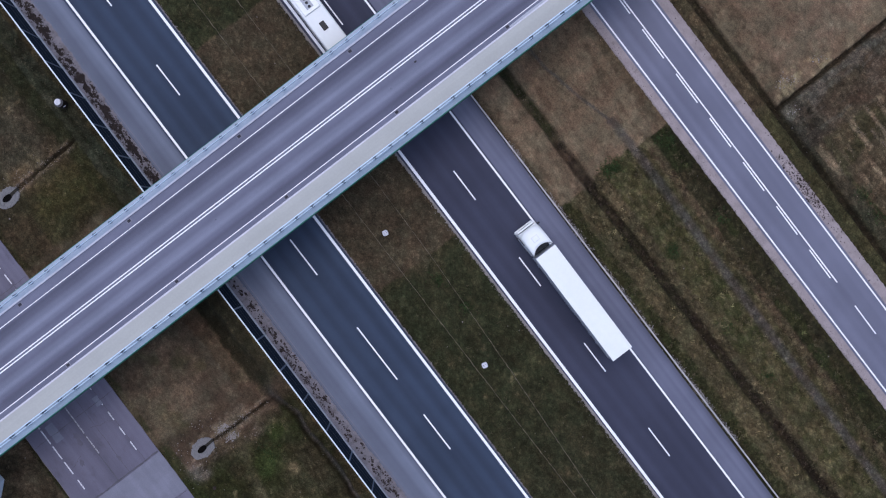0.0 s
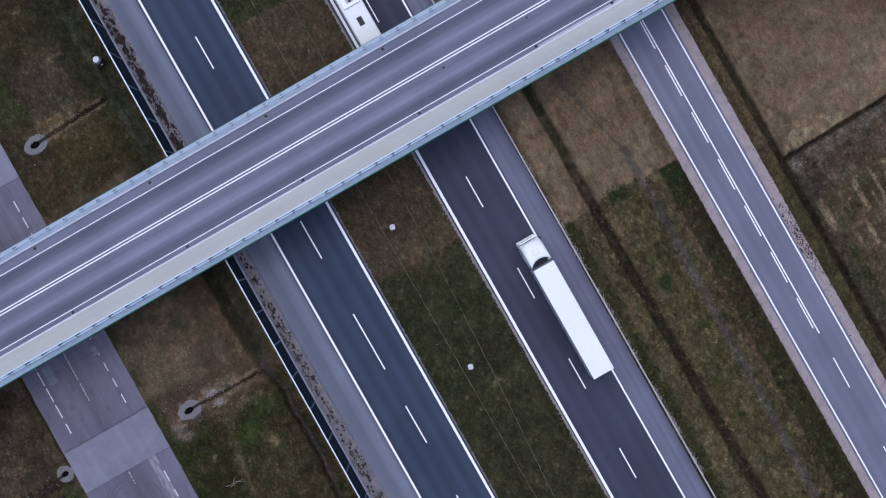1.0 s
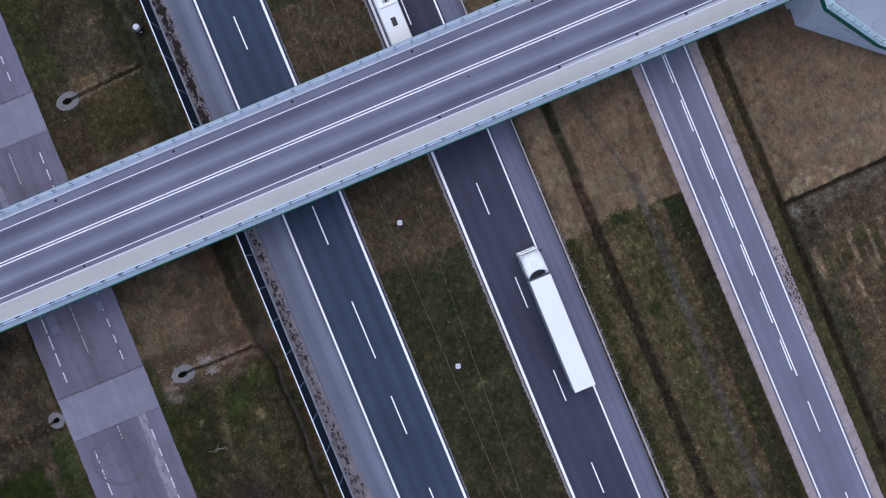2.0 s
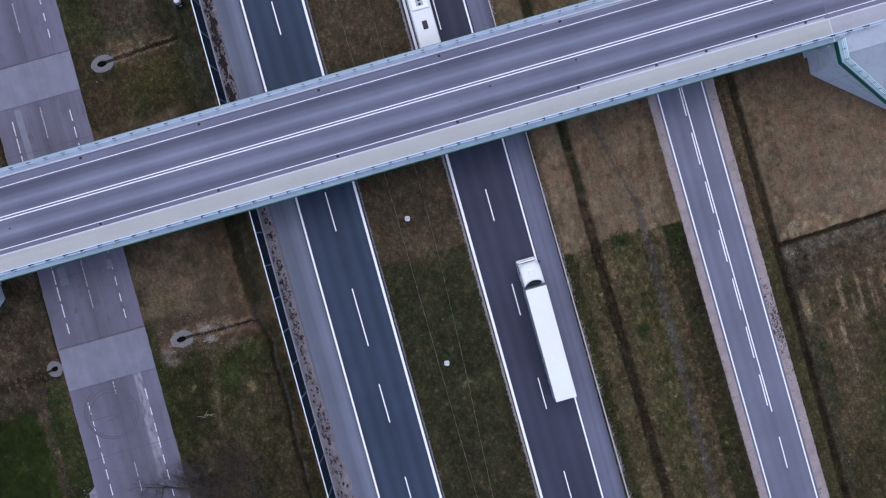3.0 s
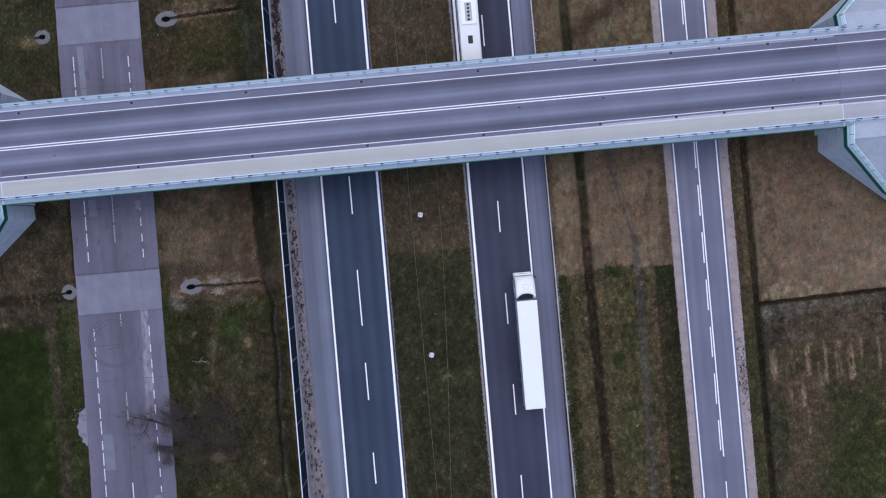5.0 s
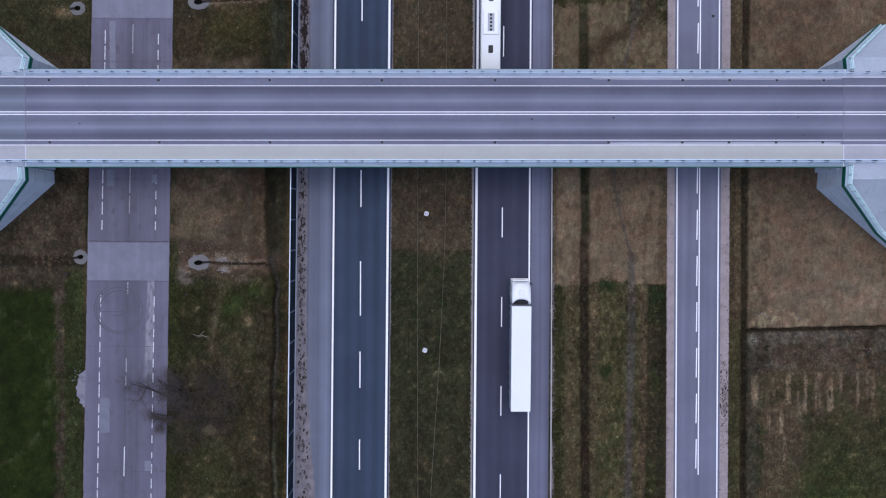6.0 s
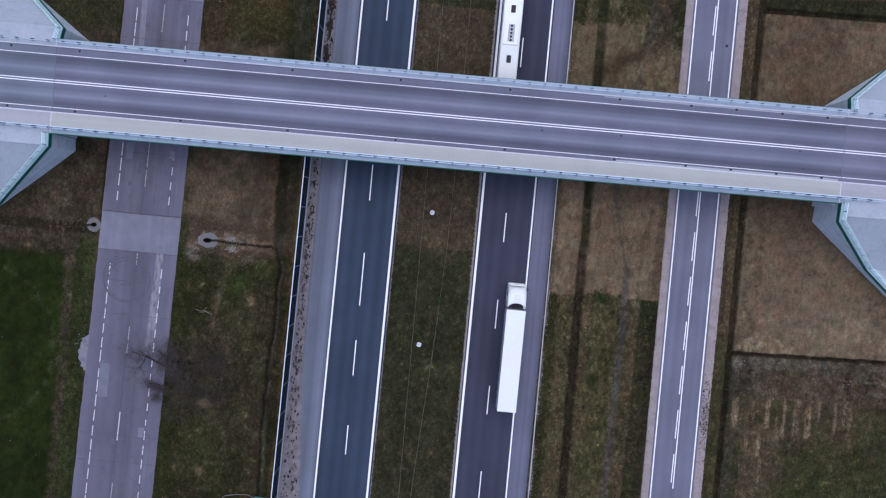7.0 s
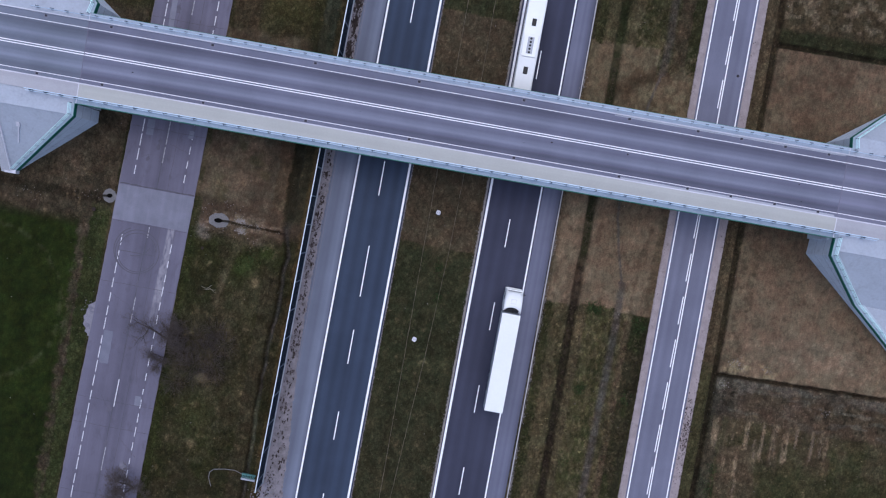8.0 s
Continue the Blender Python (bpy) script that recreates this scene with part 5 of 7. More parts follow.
slope("paved_slope", [(((52.0, 7.5, 7.55), (70, 7.5, 7.5), (70, 14.8, 0.3), (60.2, 13.1, 1.0)), 4, 3)], "smooth pale concrete paving on the embankment slope")

# steps down the south-western slope
st = anchor("slope_stairs", pose(0, 0, 0), "narrow concrete maintenance steps on the embankment slope", "stairs", kind="structure")
for i in range(40):
    y, z = -8.4 - i * 0.222, 7.55 - i * 0.175
    part("step", boxes((-61.5, -60.2, y - 0.3, y, z - 0.35, z)), M_CONCRETE, st)
part("cheek", prism(bmesh.new(), [(-60.2, -8.2), (-60.05, -8.2), (-60.05, -17.3), (-60.2, -17.3)], [7.1, 7.1, 0, 0], [7.8, 7.8, 0.7, 0.7]), M_KERB, st)
dr = anchor("slope_drain", pose(0, 0, 0), "small concrete drain chute with a pale outlet", "drain", kind="structure")
part("chute", prism(bmesh.new(), [(-57.58, -10.9), (-57.44, -10.9), (-58.0, -13.0), (-58.14, -13.0)], [5.0, 5.0, 3.4, 3.4], [5.62, 5.62, 3.95, 3.95]), M_KERB, dr)
part("outlet", prism(bmesh.new(), [(-57.75, -10.3), (-57.25, -10.3), (-57.25, -10.9), (-57.75, -10.9)], [5.5, 5.5, 5.0, 5.0], [6.1, 6.1, 5.65, 5.65]), M_KERB, dr)
part("sill", boxes((-61.0, -59.4, -17.4, -16.9, -0.2, 0.85)), M_KERB, dr)

# ---- noise barrier along the western carriageway ----
BAR_K, BAR_X, BAR_H = 0.011, -17.22, 4.4


def bar_x(y):
    return BAR_X + BAR_K * y


def noise_barrier():
    nb = anchor("noise_barrier", pose(0, 0, 0), "tall dark blue noise barrier with steel posts and a white cap", "noise barrier")
    ys = [-54.4] + [-52.9 + 4.0 * i for i in range(34)]
    tilt = -math.degrees(math.atan(BAR_K))
    bm = boxes((-0.11, 0.11, -0.015, 0.015, -0.5, BAR_H), (-0.11, -0.09, -0.09, 0.09, -0.5, BAR_H), (0.09, 0.11, -0.09, 0.09, -0.5, BAR_H), (-0.2, 0.2, -0.2, 0.2, -0.5, 0.12))
    me_post = bpy.data.meshes.new("post")
    bm.to_mesh(me_post)
    bm.free()
    me_post.materials.append(M_BARRIER_POST)
    made = {}
    for i, y in enumerate(ys):
        shared("post", me_post, nb, pose(bar_x(y), y, 0, 0, 0, tilt))
        if i + 1 == len(ys):
            break
        w = round(ys[i + 1] - y, 2)
        if w not in made:
            made[w] = []
            for nm, d, m in (("panel", [(-0.045, 0.045, -w / 2 + 0.06, w / 2 - 0.06, 0.42, 2.3)], M_PANEL), ("panel", [(-0.045, 0.045, -w / 2 + 0.06, w / 2 - 0.06, 2.36, BAR_H - 0.02)], M_PANEL),
                             ("plinth", [(-0.1, 0.17, -w / 2 + 0.02, w / 2 - 0.02, -0.4, 0.4)], M_CONCRETE),
                             ("mid_rail", [(-0.06, 0.06, -w / 2 + 0.05, w / 2 - 0.05, 2.3, 2.36)], M_STEEL_DARK),
                             ("clip_rail", [(-0.052, 0.052, -w / 2 + 0.05, w / 2 - 0.05, 3.3, 3.34)], M_STEEL_DARK), ("clip_rail", [(-0.052, 0.052, -w / 2 + 0.05, w / 2 - 0.05, 1.3, 1.34)], M_STEEL_DARK)):
                b = boxes(*d)
                me = bpy.data.meshes.new(nm)
                b.to_mesh(me)
                b.free()
                me.materials.append(m)
                made[w].append((nm, me))
        yc = (y + ys[i + 1]) / 2
        for nm, me in made[w]:
            shared(nm, me, nb, pose(bar_x(yc), yc, 0, 0, 0, tilt))
    y0, y1 = ys[0] - 0.1, ys[-1] + 0.1
    part("cap", prism(bmesh.new(), [(bar_x(y0) - 0.06, y0), (bar_x(y0) + 0.06, y0), (bar_x(y1) + 0.06, y1), (bar_x(y1) - 0.06, y1)], BAR_H - 0.01, BAR_H + 0.07), M_CAP_WHITE, nb, "white metal cap")


noise_barrier()

# ---- loose soil, stones and tufts ----


def lump_cloud(name, places, material, label, category, flat=0.6):
    """Many small irregular lumps in one mesh; places holds x, y, z and size."""
    rnd = random.Random(len(places))
    verts, faces = [], []
    base = [(0, 0, 1), (0.89, 0, 0.45), (0.28, 0.85, 0.45), (-0.72, 0.53, 0.45), (-0.72, -0.53, 0.45), (0.28, -0.85, 0.45)]
    low = [(0.95, 0.3, -0.3), (0, 1.0, -0.3), (-0.95, 0.3, -0.3), (-0.6, -0.8, -0.3), (0.6, -0.8, -0.3)]
    tri = [(0, 1, 2), (0, 2, 3), (0, 3, 4), (0, 4, 5), (0, 5, 1), (1, 6, 2), (2, 6, 7), (2, 7, 3), (3, 7, 8), (3, 8, 4), (4, 8, 9), (4, 9, 5), (5, 9, 10), (5, 10, 1), (1, 10, 6)]
    for x, y, z, s in places:
        n = len(verts)
        a, st_ = rnd.uniform(0, 6.28), rnd.uniform(0.7, 1.5)
        for p in base + low:
            k = s * rnd.uniform(0.75, 1.25)
            px, py = p[0] * st_, p[1] / st_
            verts.append((x + k * (px * math.cos(a) - py * math.sin(a)), y + k * (px * math.sin(a) + py * math.cos(a)), z + k * flat * p[2]))
        faces += [tuple(n + i for i in t) for t in tri]
    return tagged(quick(name, verts, faces, material), label, category, kind="stuff")


rnd = random.Random(11)
clods = []
while len(clods) < 8500:
    y = rnd.uniform(-62, 42)
    wide = float(polyline_x(y, GRAVEL_EDGE)) - bar_x(y)
    north = y > 4
    x = bar_x(y) + (min(wide - 0.3, max(0.3, rnd.gauss(0.8, 0.26))) if north or rnd.random() < 0.35 else rnd.uniform(0.3, wide - 0.3))
    spread = rnd.uniform(0.12, 0.45) if north else rnd.uniform(0.04, 0.2)
    for _ in range(int(rnd.expovariate(0.035 if north else 0.07)) + 1):
        dx, dy = rnd.gauss(0, spread * 0.7), rnd.gauss(0, spread * 1.3)
        if 0.2 < x + dx - bar_x(y) < wide - 0.1:
            clods.append((x + dx, y + dy, 0.03, min(0.10, rnd.expovariate(40) + 0.014)))
litter = bmesh.new()
for k in range(330):
    y = rnd.uniform(4, 42) if k < 230 else rnd.uniform(-60, 4)
    s_ = rnd.uniform(0.05, 0.26) if y > 4 else rnd.uniform(0.04, 0.13)
    wide = float(polyline_x(y, GRAVEL_EDGE)) - bar_x(y)
    x = min(wide - 0.3, max(0.35, rnd.gauss(0.82, 0.25))) if y > 4 else rnd.uniform(0.35, wide - 0.4)
    disc(litter, (bar_x(y) + x, y), s_, -0.05, 0.04 + 0.00004 * k, 22, 0.95, rnd.uniform(1.0, 2.4))
tagged(obj("dead_weed_mats", litter, M_MAT), "mats of dead brown weeds on the gravel strip", "litter", kind="stuff")
lump_cloud("soil_clods", clods, M_CLOD, "dark soil clods and dead weeds on the gravel strip", "soil")
clods = []
while len(clods) < 420:
    y = rnd.gauss(-36.0, 2.6) if rnd.random() < 0.85 else rnd.uniform(-60, 20)
    x = 39.25 - KS * -y * 1.0 + abs(rnd.gauss(0.55, 0.35))
    if x - KS * y < 40.7:
        clods.append((x, y, 0.02, rnd.uniform(0.025, 0.08) * (1.9 if -39 < y < -33 and rnd.random() < 0.2 else 1)))
lump_cloud("gravel_debris", clods, M_CLOD, "dark clods of soil on the side road shoulder", "soil")
clods = [(32.0 + KS * y + abs(rnd.gauss(0, 0.3)), y, 0.01, rnd.uniform(0.015, 0.045)) for y in (rnd.uniform(-60, 25) for _ in range(420))]
lump_cloud("shoulder_specks", clods, M_CLOD, "small dark specks of soil on pinkish gravel", "soil")
clods = []
while len(clods) < 620:
    y = rnd.uniform(-66, 22)
    if float(grain(np.array([y]), np.array([0.0]), 2.3, 91)[0]) > 0.45:
        clods.append((16.6 - 0.007 * y + rnd.gauss(0.02, 0.12), y, 0.0, rnd.uniform(0.02, 0.055)))
lump_cloud("kerb_debris", clods[:400], M_CLOD, "dark litter and dead leaves along the kerb", "litter")
lump_cloud("kerb_grit", clods[400:] + [(16.72 - 0.007 * y + rnd.gauss(0.06, 0.16), y, 0.0, rnd.uniform(0.02, 0.07)) for y in (rnd.gauss(c, 1.0) for c in (-14, -20.9, -23.9, -25.5, -31, -33.6, -37.7, -43.6, -47, -48.6, -53, 4, 10) for _ in range(130))], M_DUST, "pale grit and dry stems along the kerb", "grit")
clods = [(6.06 + rnd.gauss(0, 0.16), rnd.uniform(-66, 30), 0.0, rnd.uniform(0.012, 0.045)) for _ in range(1100)] + [(-4.6 + 0.005 * y + rnd.gauss(0, 0.08), y, 0.0, rnd.uniform(0.012, 0.045)) for y in (rnd.uniform(-66, 30) for _ in range(500))]
silt = [(rnd.gauss(-16.9, 0.5), rnd.gauss(-55.5, 1.7), 0.02, rnd.uniform(0.02, 0.07)) for _ in range(420)]
lump_cloud("shoulder_grit", grit, M_GRAVEL_B, "loose grey grit strewn on the hard shoulder", "grit")
lump_cloud("median_edge_grit", clods + silt, M_DUST, "pale grit along the edges of the median", "grit")


def open_land(x, y):
    u = x - old_skew(y)
    return not (-17.7 < x - 0.004 * y < -4.3 or 5.85 < x < 17.0 or 31.8 < x + 0.0117 * y < 40.6 or -45.6 < u < -33.6 or (abs(y) < 7 and (x < -49 or x > 51))
                or (x < -48.5 and -18 < y < 14.5 and -x > 40 + abs(y) * 1.05) or (x > 51.5 and -22 < y < 15 and x > 42 + abs(y) * 1.12))


stones = []
while len(stones) < 120:
    x, y = rnd.uniform(-64, 66), rnd.uniform(-66, 32)
    if open_land(x, y):
        stones.append((x, y, ground_z(x, y) + 0.02, rnd.uniform(0.02, 0.06) * (1.8 if rnd.random() < 0.1 else 1)))
lump_cloud("field_stones", stones + [(rnd.gauss(cx, 0.5), rnd.gauss(cy, 0.4), -0.05, rnd.uniform(0.02, 0.07)) for cx, cy, n_ in ((45.2, -25.2, 26), (46.0, -25.8, 22), (49.9, -25.6, 18), (44.3, -28.5, 16), (59, -30.2, 24)) for _ in range(n_)], M_DUST, "pale stones and litter scattered in the grass", "stones")


def open_mask(x, y):
    """As open_land, for arrays."""
    u = x - old_skew(y)
    w = x - 0.004 * y
    shut = ((w > -17.7) & (w < -4.3)) | ((x > 5.85) & (x < 17.0)) | ((x + 0.0117 * y > 31.8) & (x + 0.0117 * y < 40.6)) | ((u > -45.6) & (u < -33.6))
    shut |= (np.abs(y) < 7) & ((x < -49) | (x > 51))
    shut |= (x < -48.5) & (y > -18) & (y < 14.5) & (-x > 40 + np.abs(y) * 1.05)
    shut |= (x > 51.5) & (y > -22) & (y < 15) & (x > 42 + np.abs(y) * 1.12)
    return ~shut


def soil_at(key, x, y):
    i = np.clip(np.searchsorted(SOIL["ys"], y), 0, len(SOIL["ys"]) - 1)
    j = np.clip(np.searchsorted(SOIL["xs"], x), 0, len(SOIL["xs"]) - 1)
    return SOIL[key][i, j]


def tuft_field(name, x, y, size, colour, label, category="grass", seed=5, blades=6):
    """Grass tufts of a few bent blades each, in one mesh; size and colour come one for each tuft."""
    r = np.random.RandomState(seed)
    z = relief(x, y)[0] - 0.45 * soil_at("wet", x, y)
    n = len(x)
    shape = (n, blades)
    s = size[:, None]
    a = r.uniform(0, 2 * np.pi, shape)
    lean, wide = r.uniform(0.5, 1.15, shape), s * r.uniform(0.07, 0.15, shape)
    ca, sa = np.cos(a), np.sin(a)
    ox, oy = x[:, None] + r.uniform(-0.45, 0.45, shape) * s, y[:, None] + r.uniform(-0.45, 0.45, shape) * s
    zb = z[:, None] + 0 * a
    corners = [(ox - sa * wide, oy + ca * wide, zb - 0.03), (ox + sa * wide, oy - ca * wide, zb - 0.03),
               (ox + ca * s * lean * 0.6 + sa * wide * 0.6, oy + sa * s * lean * 0.6 - ca * wide * 0.6, zb + s * 0.36), (ox + ca * s * lean, oy + sa * s * lean, zb + s * 0.45)]
    verts = np.stack([np.stack(c, -1) for c in corners], 2).reshape(-1, 3)
    base = np.arange(n * blades)[:, None] * 4
    tris = np.concatenate([base + np.array([0, 1, 2]), base + np.array([0, 2, 3])], 1).reshape(-1, 3)
    me = bpy.data.meshes.new(name)
    me.vertices.add(len(verts))
    me.vertices.foreach_set("co", verts.astype(np.float32).ravel())
    me.loops.add(tris.size)
    me.loops.foreach_set("vertex_index", tris.astype(np.int32).ravel())
    me.polygons.add(len(tris))
    me.polygons.foreach_set("loop_start", np.arange(0, tris.size, 3, dtype=np.int32))
    me.polygons.foreach_set("loop_total", np.full(len(tris), 3, dtype=np.int32))
    me.update(calc_edges=True)
    tint = np.repeat(np.concatenate([np.clip(colour, 0, 0.6), np.ones((n, 1))], 1), blades * 4, 0)
    me.color_attributes.new("tint", "FLOAT_COLOR", "POINT").data.foreach_set("color", tint.astype(np.float32).ravel())
    me.materials.append(M_GRASS)
    return tagged(new(name, me), label, category, kind="stuff")


def scatter(count, seed, x0, x1, y0, y1):
    r = np.random.RandomState(seed)
    x, y = r.uniform(x0, x1, count), r.uniform(y0, y1, count)
    keep = open_mask(x, y)
    return x[keep], y[keep], r


def turned(col, r, spread, straw_share, green_share):
    """Colours of the soil below, each tuft a little lighter or darker, some strawy, some green."""
    n = len(col)
    c = col * np.exp(r.normal(0.12, spread, n))[:, None]
    pick = r.rand(n)
    dry_, wet_ = pick < straw_share, pick > 1 - green_share
    c[dry_] = c[dry_] * 0.45 + np.array((0.13, 0.103, 0.066)) * r.uniform(0.3, 0.8, dry_.sum())[:, None]
    c[wet_] = c[wet_] * 0.5 + np.array((0.030, 0.042, 0.016)) * r.uniform(0.3, 0.7, wet_.sum())[:, None]
    return c


x, y, r = scatter(130000, 5, -66, 68, -68, 33)
rough, thick = soil_at("rough", x, y), lumps(x, y * 0.6, 1.7, 241, 3)
odds = np.where(rough > 0.65, 0.35 + 1.1 * sstep(0.42, 0.6, thick), 0.0) * (1 - 0.8 * soil_at("field", x, y)) * (1 - 0.8 * soil_at("wet", x, y))
k = r.rand(len(x)) < odds
x, y = x[k], y[k]
tuft_field("rough_grass", x, y, r.uniform(0.09, 0.24, len(x)) * (0.7 + 0.6 * lumps(x, y, 2.5, 243, 2)), turned(soil_at("col", x, y), r, 0.33, 0.09, 0.06), "rough olive and brown winter grass on unmown ground", seed=5)
x, y, r = scatter(90000, 6, -66, 68, -30, 24)
rough = soil_at("rough", x, y)
k = r.rand(len(x)) < np.where(rough < 0.65, 0.22 + 0.4 * sstep(0.45, 0.62, lumps(x * 1.5, y * 0.6, 1.6, 245, 3)), 0.0) * (1 - soil_at("wet", x, y))
x, y = x[k], y[k]
tuft_field("mown_stubble", x, y, r.uniform(0.05, 0.13, len(x)), turned(soil_at("col", x, y), r, 0.18, 0.06, 0.02), "short dry brown stubble of mown grass", seed=6, blades=5)
# taller tussocks that stand in rows along the verge
r = np.random.RandomState(8)
rows_x = r.choice([18.0, 19.6, 20.3, 22.5, 23.0, 26.3, 28.9, 29.4, 31.0], 5200)
x, y = rows_x + r.normal(0, 0.34, 5200), r.uniform(-68, -21.6, 5200)
k = (lumps(x, y, 1.3, 247, 2) > 0.44) & open_mask(x, y)
x, y = x[k], y[k]
tuft_field("verge_tussocks", x, y, r.uniform(0.16, 0.34, len(x)), turned(soil_at("col", x, y), r, 0.5, 0.24, 0.10), "taller tussocks of rough grass along the verge", seed=8, blades=9)
# short bleached blades between the tussocks, and brown clumps in the ditch
r = np.random.RandomState(27)
x, y = r.choice([17.7, 18.6, 19.4, 20.0, 22.4, 23.2, 24.6, 26.0, 28.6, 30.2], 5200) + r.normal(0, 0.42, 5200), r.uniform(-68, -21.8, 5200)
k = (lumps(x * 1.6, y * 0.6, 1.1, 275, 3) > 0.5) & open_mask(x, y)
x, y = x[k], y[k]
tuft_field("bleached_grass", x, y, r.uniform(0.06, 0.14, len(x)), np.array((0.125, 0.104, 0.066)) * np.exp(r.normal(-0.1, 0.35, len(x)))[:, None], "short bleached blades of grass along the verge", seed=27, blades=4)
y = r.uniform(-66, 14, 900)
x = polyline_x(y, DITCH_E) + r.normal(0, 0.3, 900)
tuft_field("ditch_grass", x, y, r.uniform(0.08, 0.2, 900), np.array((0.050, 0.037, 0.029)) * np.exp(r.normal(0, 0.35, 900))[:, None], "dead brown grass hanging into the ditch", seed=28, blades=6)
# grass that creeps over the edges of the paving
r = np.random.RandomState(14)
ex, ey, inner = [], [], []
for x0, k, way, count, reach in ((-44.86, 0.0268, -1, 2600, 0.16), (-33.92, 0.0205, 1, 2600, 0.16), (31.93, KS, -1, 1800, 0.1), (40.46, KS, 1, 1500, 0.12), (6.05, KE, -1, 1200, 0.07), (-4.55, KW, 1, 1200, 0.07), (16.86, -0.007, 1, 1200, 0.1)):
    yy = r.uniform(-68, 33, count)
    yy = yy[lumps(yy, yy * 0, 1.6, 257, 3) > 0.42]
    xx = x0 + k * yy + r.normal(0, reach, len(yy)) + way * 0.08
    ex.append(xx), ey.append(yy), inner.append(way * 0.9 + 0 * yy)
x, y, off = np.concatenate(ex), np.concatenate(ey), np.concatenate(inner)
tuft_field("edge_grass", x, y, r.uniform(0.07, 0.17, len(x)), turned(soil_at("col", x + off, y), r, 0.25, 0.12, 0.05), "ragged grass creeping over the edges of the roads", seed=14, blades=6)
# bleached stalks that lie in streaks on the far field
r = np.random.RandomState(19)
STREAKS = np.array([(44.4, -37.6, -33.6, 0.8), (48.9, -37.2, -33, 0.5), (50.3, -38.3, -35.6, 0.4), (51.2, -38.2, -33.3, 0.45), (52.9, -38.6, -33, 0.8), (54.6, -38, -33.6, 0.8), (55.9, -36, -33.3, 0.4), (58.3, -37.3, -33.3, 0.35), (59.5, -36.6, -33.4, 0.5), (48.4, -46.6, -41.8, 0.4)])
pick = STREAKS[r.randint(0, len(STREAKS), 2600)]
x, y = pick[:, 0] + r.normal(0, 0.33, 2600) * pick[:, 3], pick[:, 1] + (pick[:, 2] - pick[:, 1]) * r.rand(2600)
k = lumps(x * 2.0, y * 0.7, 0.8, 273, 2) > 0.5
x, y = np.concatenate([x[k], r.uniform(44, 66, 420)]), np.concatenate([y[k], r.uniform(-48, -28.5, 420)])
tuft_field("straw_streaks", x, y, r.uniform(0.06, 0.15, len(x)), np.array((0.225, 0.178, 0.136)) * np.exp(r.normal(0, 0.25, len(x)))[:, None], "bleached dry stalks lying in streaks on the field", seed=19, blades=4)
# green weeds in clumps
WEEDS = [(24.1, -33.2), (24.4, -32.9), (23.85, -43.5), (24.4, -50.8), (23.6, -21.3), (24.6, -21.6), (24.1, -21.3), (24.9, -21.4), (30.7, -22.3), (31.2, -23.0), (40.0, -35.5), (40.1, -37.5), (45.2, -41), (45.1, -44), (30.8, -33.5), (-25, -23.4), (1.5, -19.5), (2.2, -24)]
r = np.random.RandomState(10)
c = np.array(WEEDS)[r.randint(0, len(WEEDS), 1300)]
x, y = c[:, 0] + r.normal(0, 0.42, 1300), c[:, 1] + r.normal(0, 0.5, 1300)
k = open_mask(x, y)
x, y = x[k], y[k]
tuft_field("weeds", x, y, r.uniform(0.09, 0.22, len(x)), np.array((0.030, 0.050, 0.018)) * np.exp(r.normal(0, 0.35, len(x)))[:, None], "bright green weeds growing in clumps", "weeds", seed=10, blades=8)

# pale seams of dry grass that run along the median
for nm, pts in (("dry_seam", [(-1.25, 34), (-1.2, 6), (-1.18, -13), (-1.1, -30), (-0.98, -48), (-0.9, -70)]), ("dry_seam", [(2.5, 34), (2.55, 8), (2.6, -6), (2.46, -17.4), (1.8, -32.6), (1.1, -44.1), (0.5, -55), (-0.2, -68)])):
    ys = np.arange(-70, 34, 0.4)
    xs = np.interp(ys, [p[1] for p in pts][::-1], [p[0] for p in pts][::-1])
    zs = relief(xs, ys)[0] + 0.045
    rr = random.Random(3)
    verts, faces = [], []
    for x, y, z in zip(xs, ys, zs):
        w = rr.uniform(0.018, 0.048)
        j = rr.uniform(-0.03, 0.03)
        verts += [(x + j - w, y, z - 0.05), (x + j, y, z + 0.01), (x + j + w, y, z - 0.05)]
    for i in range(len(ys) - 1):
        p = 3 * i
        faces += [(p, p + 1, p + 4, p + 3), (p + 1, p + 2, p + 5, p + 4)]
    tagged(quick(nm, verts, faces, M_SEAM), "thin pale seam of dry grass along the median", "grass", kind="stuff")


# ---- manholes, inlets and outlet ----
def manhole(x, y, r, h, label, mat=None):
    z = ground_z(x, y)
    m = anchor("manhole", pose(x, y, z), label, "manhole", "manholes")
    part("ring", tube(bmesh.new(), (0, 0, -0.5), (0, 0, h), r * 0.8, r * 0.75, 12), mat or (M_KERB if h < 0.5 else M_CLOD), m)
    part("cover", bevelled(tube(bmesh.new(), (0, 0, h - 0.01), (0, 0, h + 0.06), r * (0.82 if h < 0.5 else 0.92), r * (0.78 if h < 0.5 else 0.88), 14), 0.01, 1), mat or M_KERB, m)
    for k in (-0.32, 0.32) if h < 0.5 and not mat else ():
        part("lifting_slot", boxes((k * r - 0.02, k * r + 0.02, -0.09, 0.09, h, h + 0.064)), M_IRON, m)
    for a in (0.5, 2.1, 3.65, 5.2) if h < 0.5 else ():
        part("lug", tube(bmesh.new(), (r * 0.62 * math.cos(a), r * 0.62 * math.sin(a), -0.1), (r * 0.62 * math.cos(a), r * 0.62 * math.sin(a), h + 0.015), r * 0.3, n=10), mat or M_KERB, m)


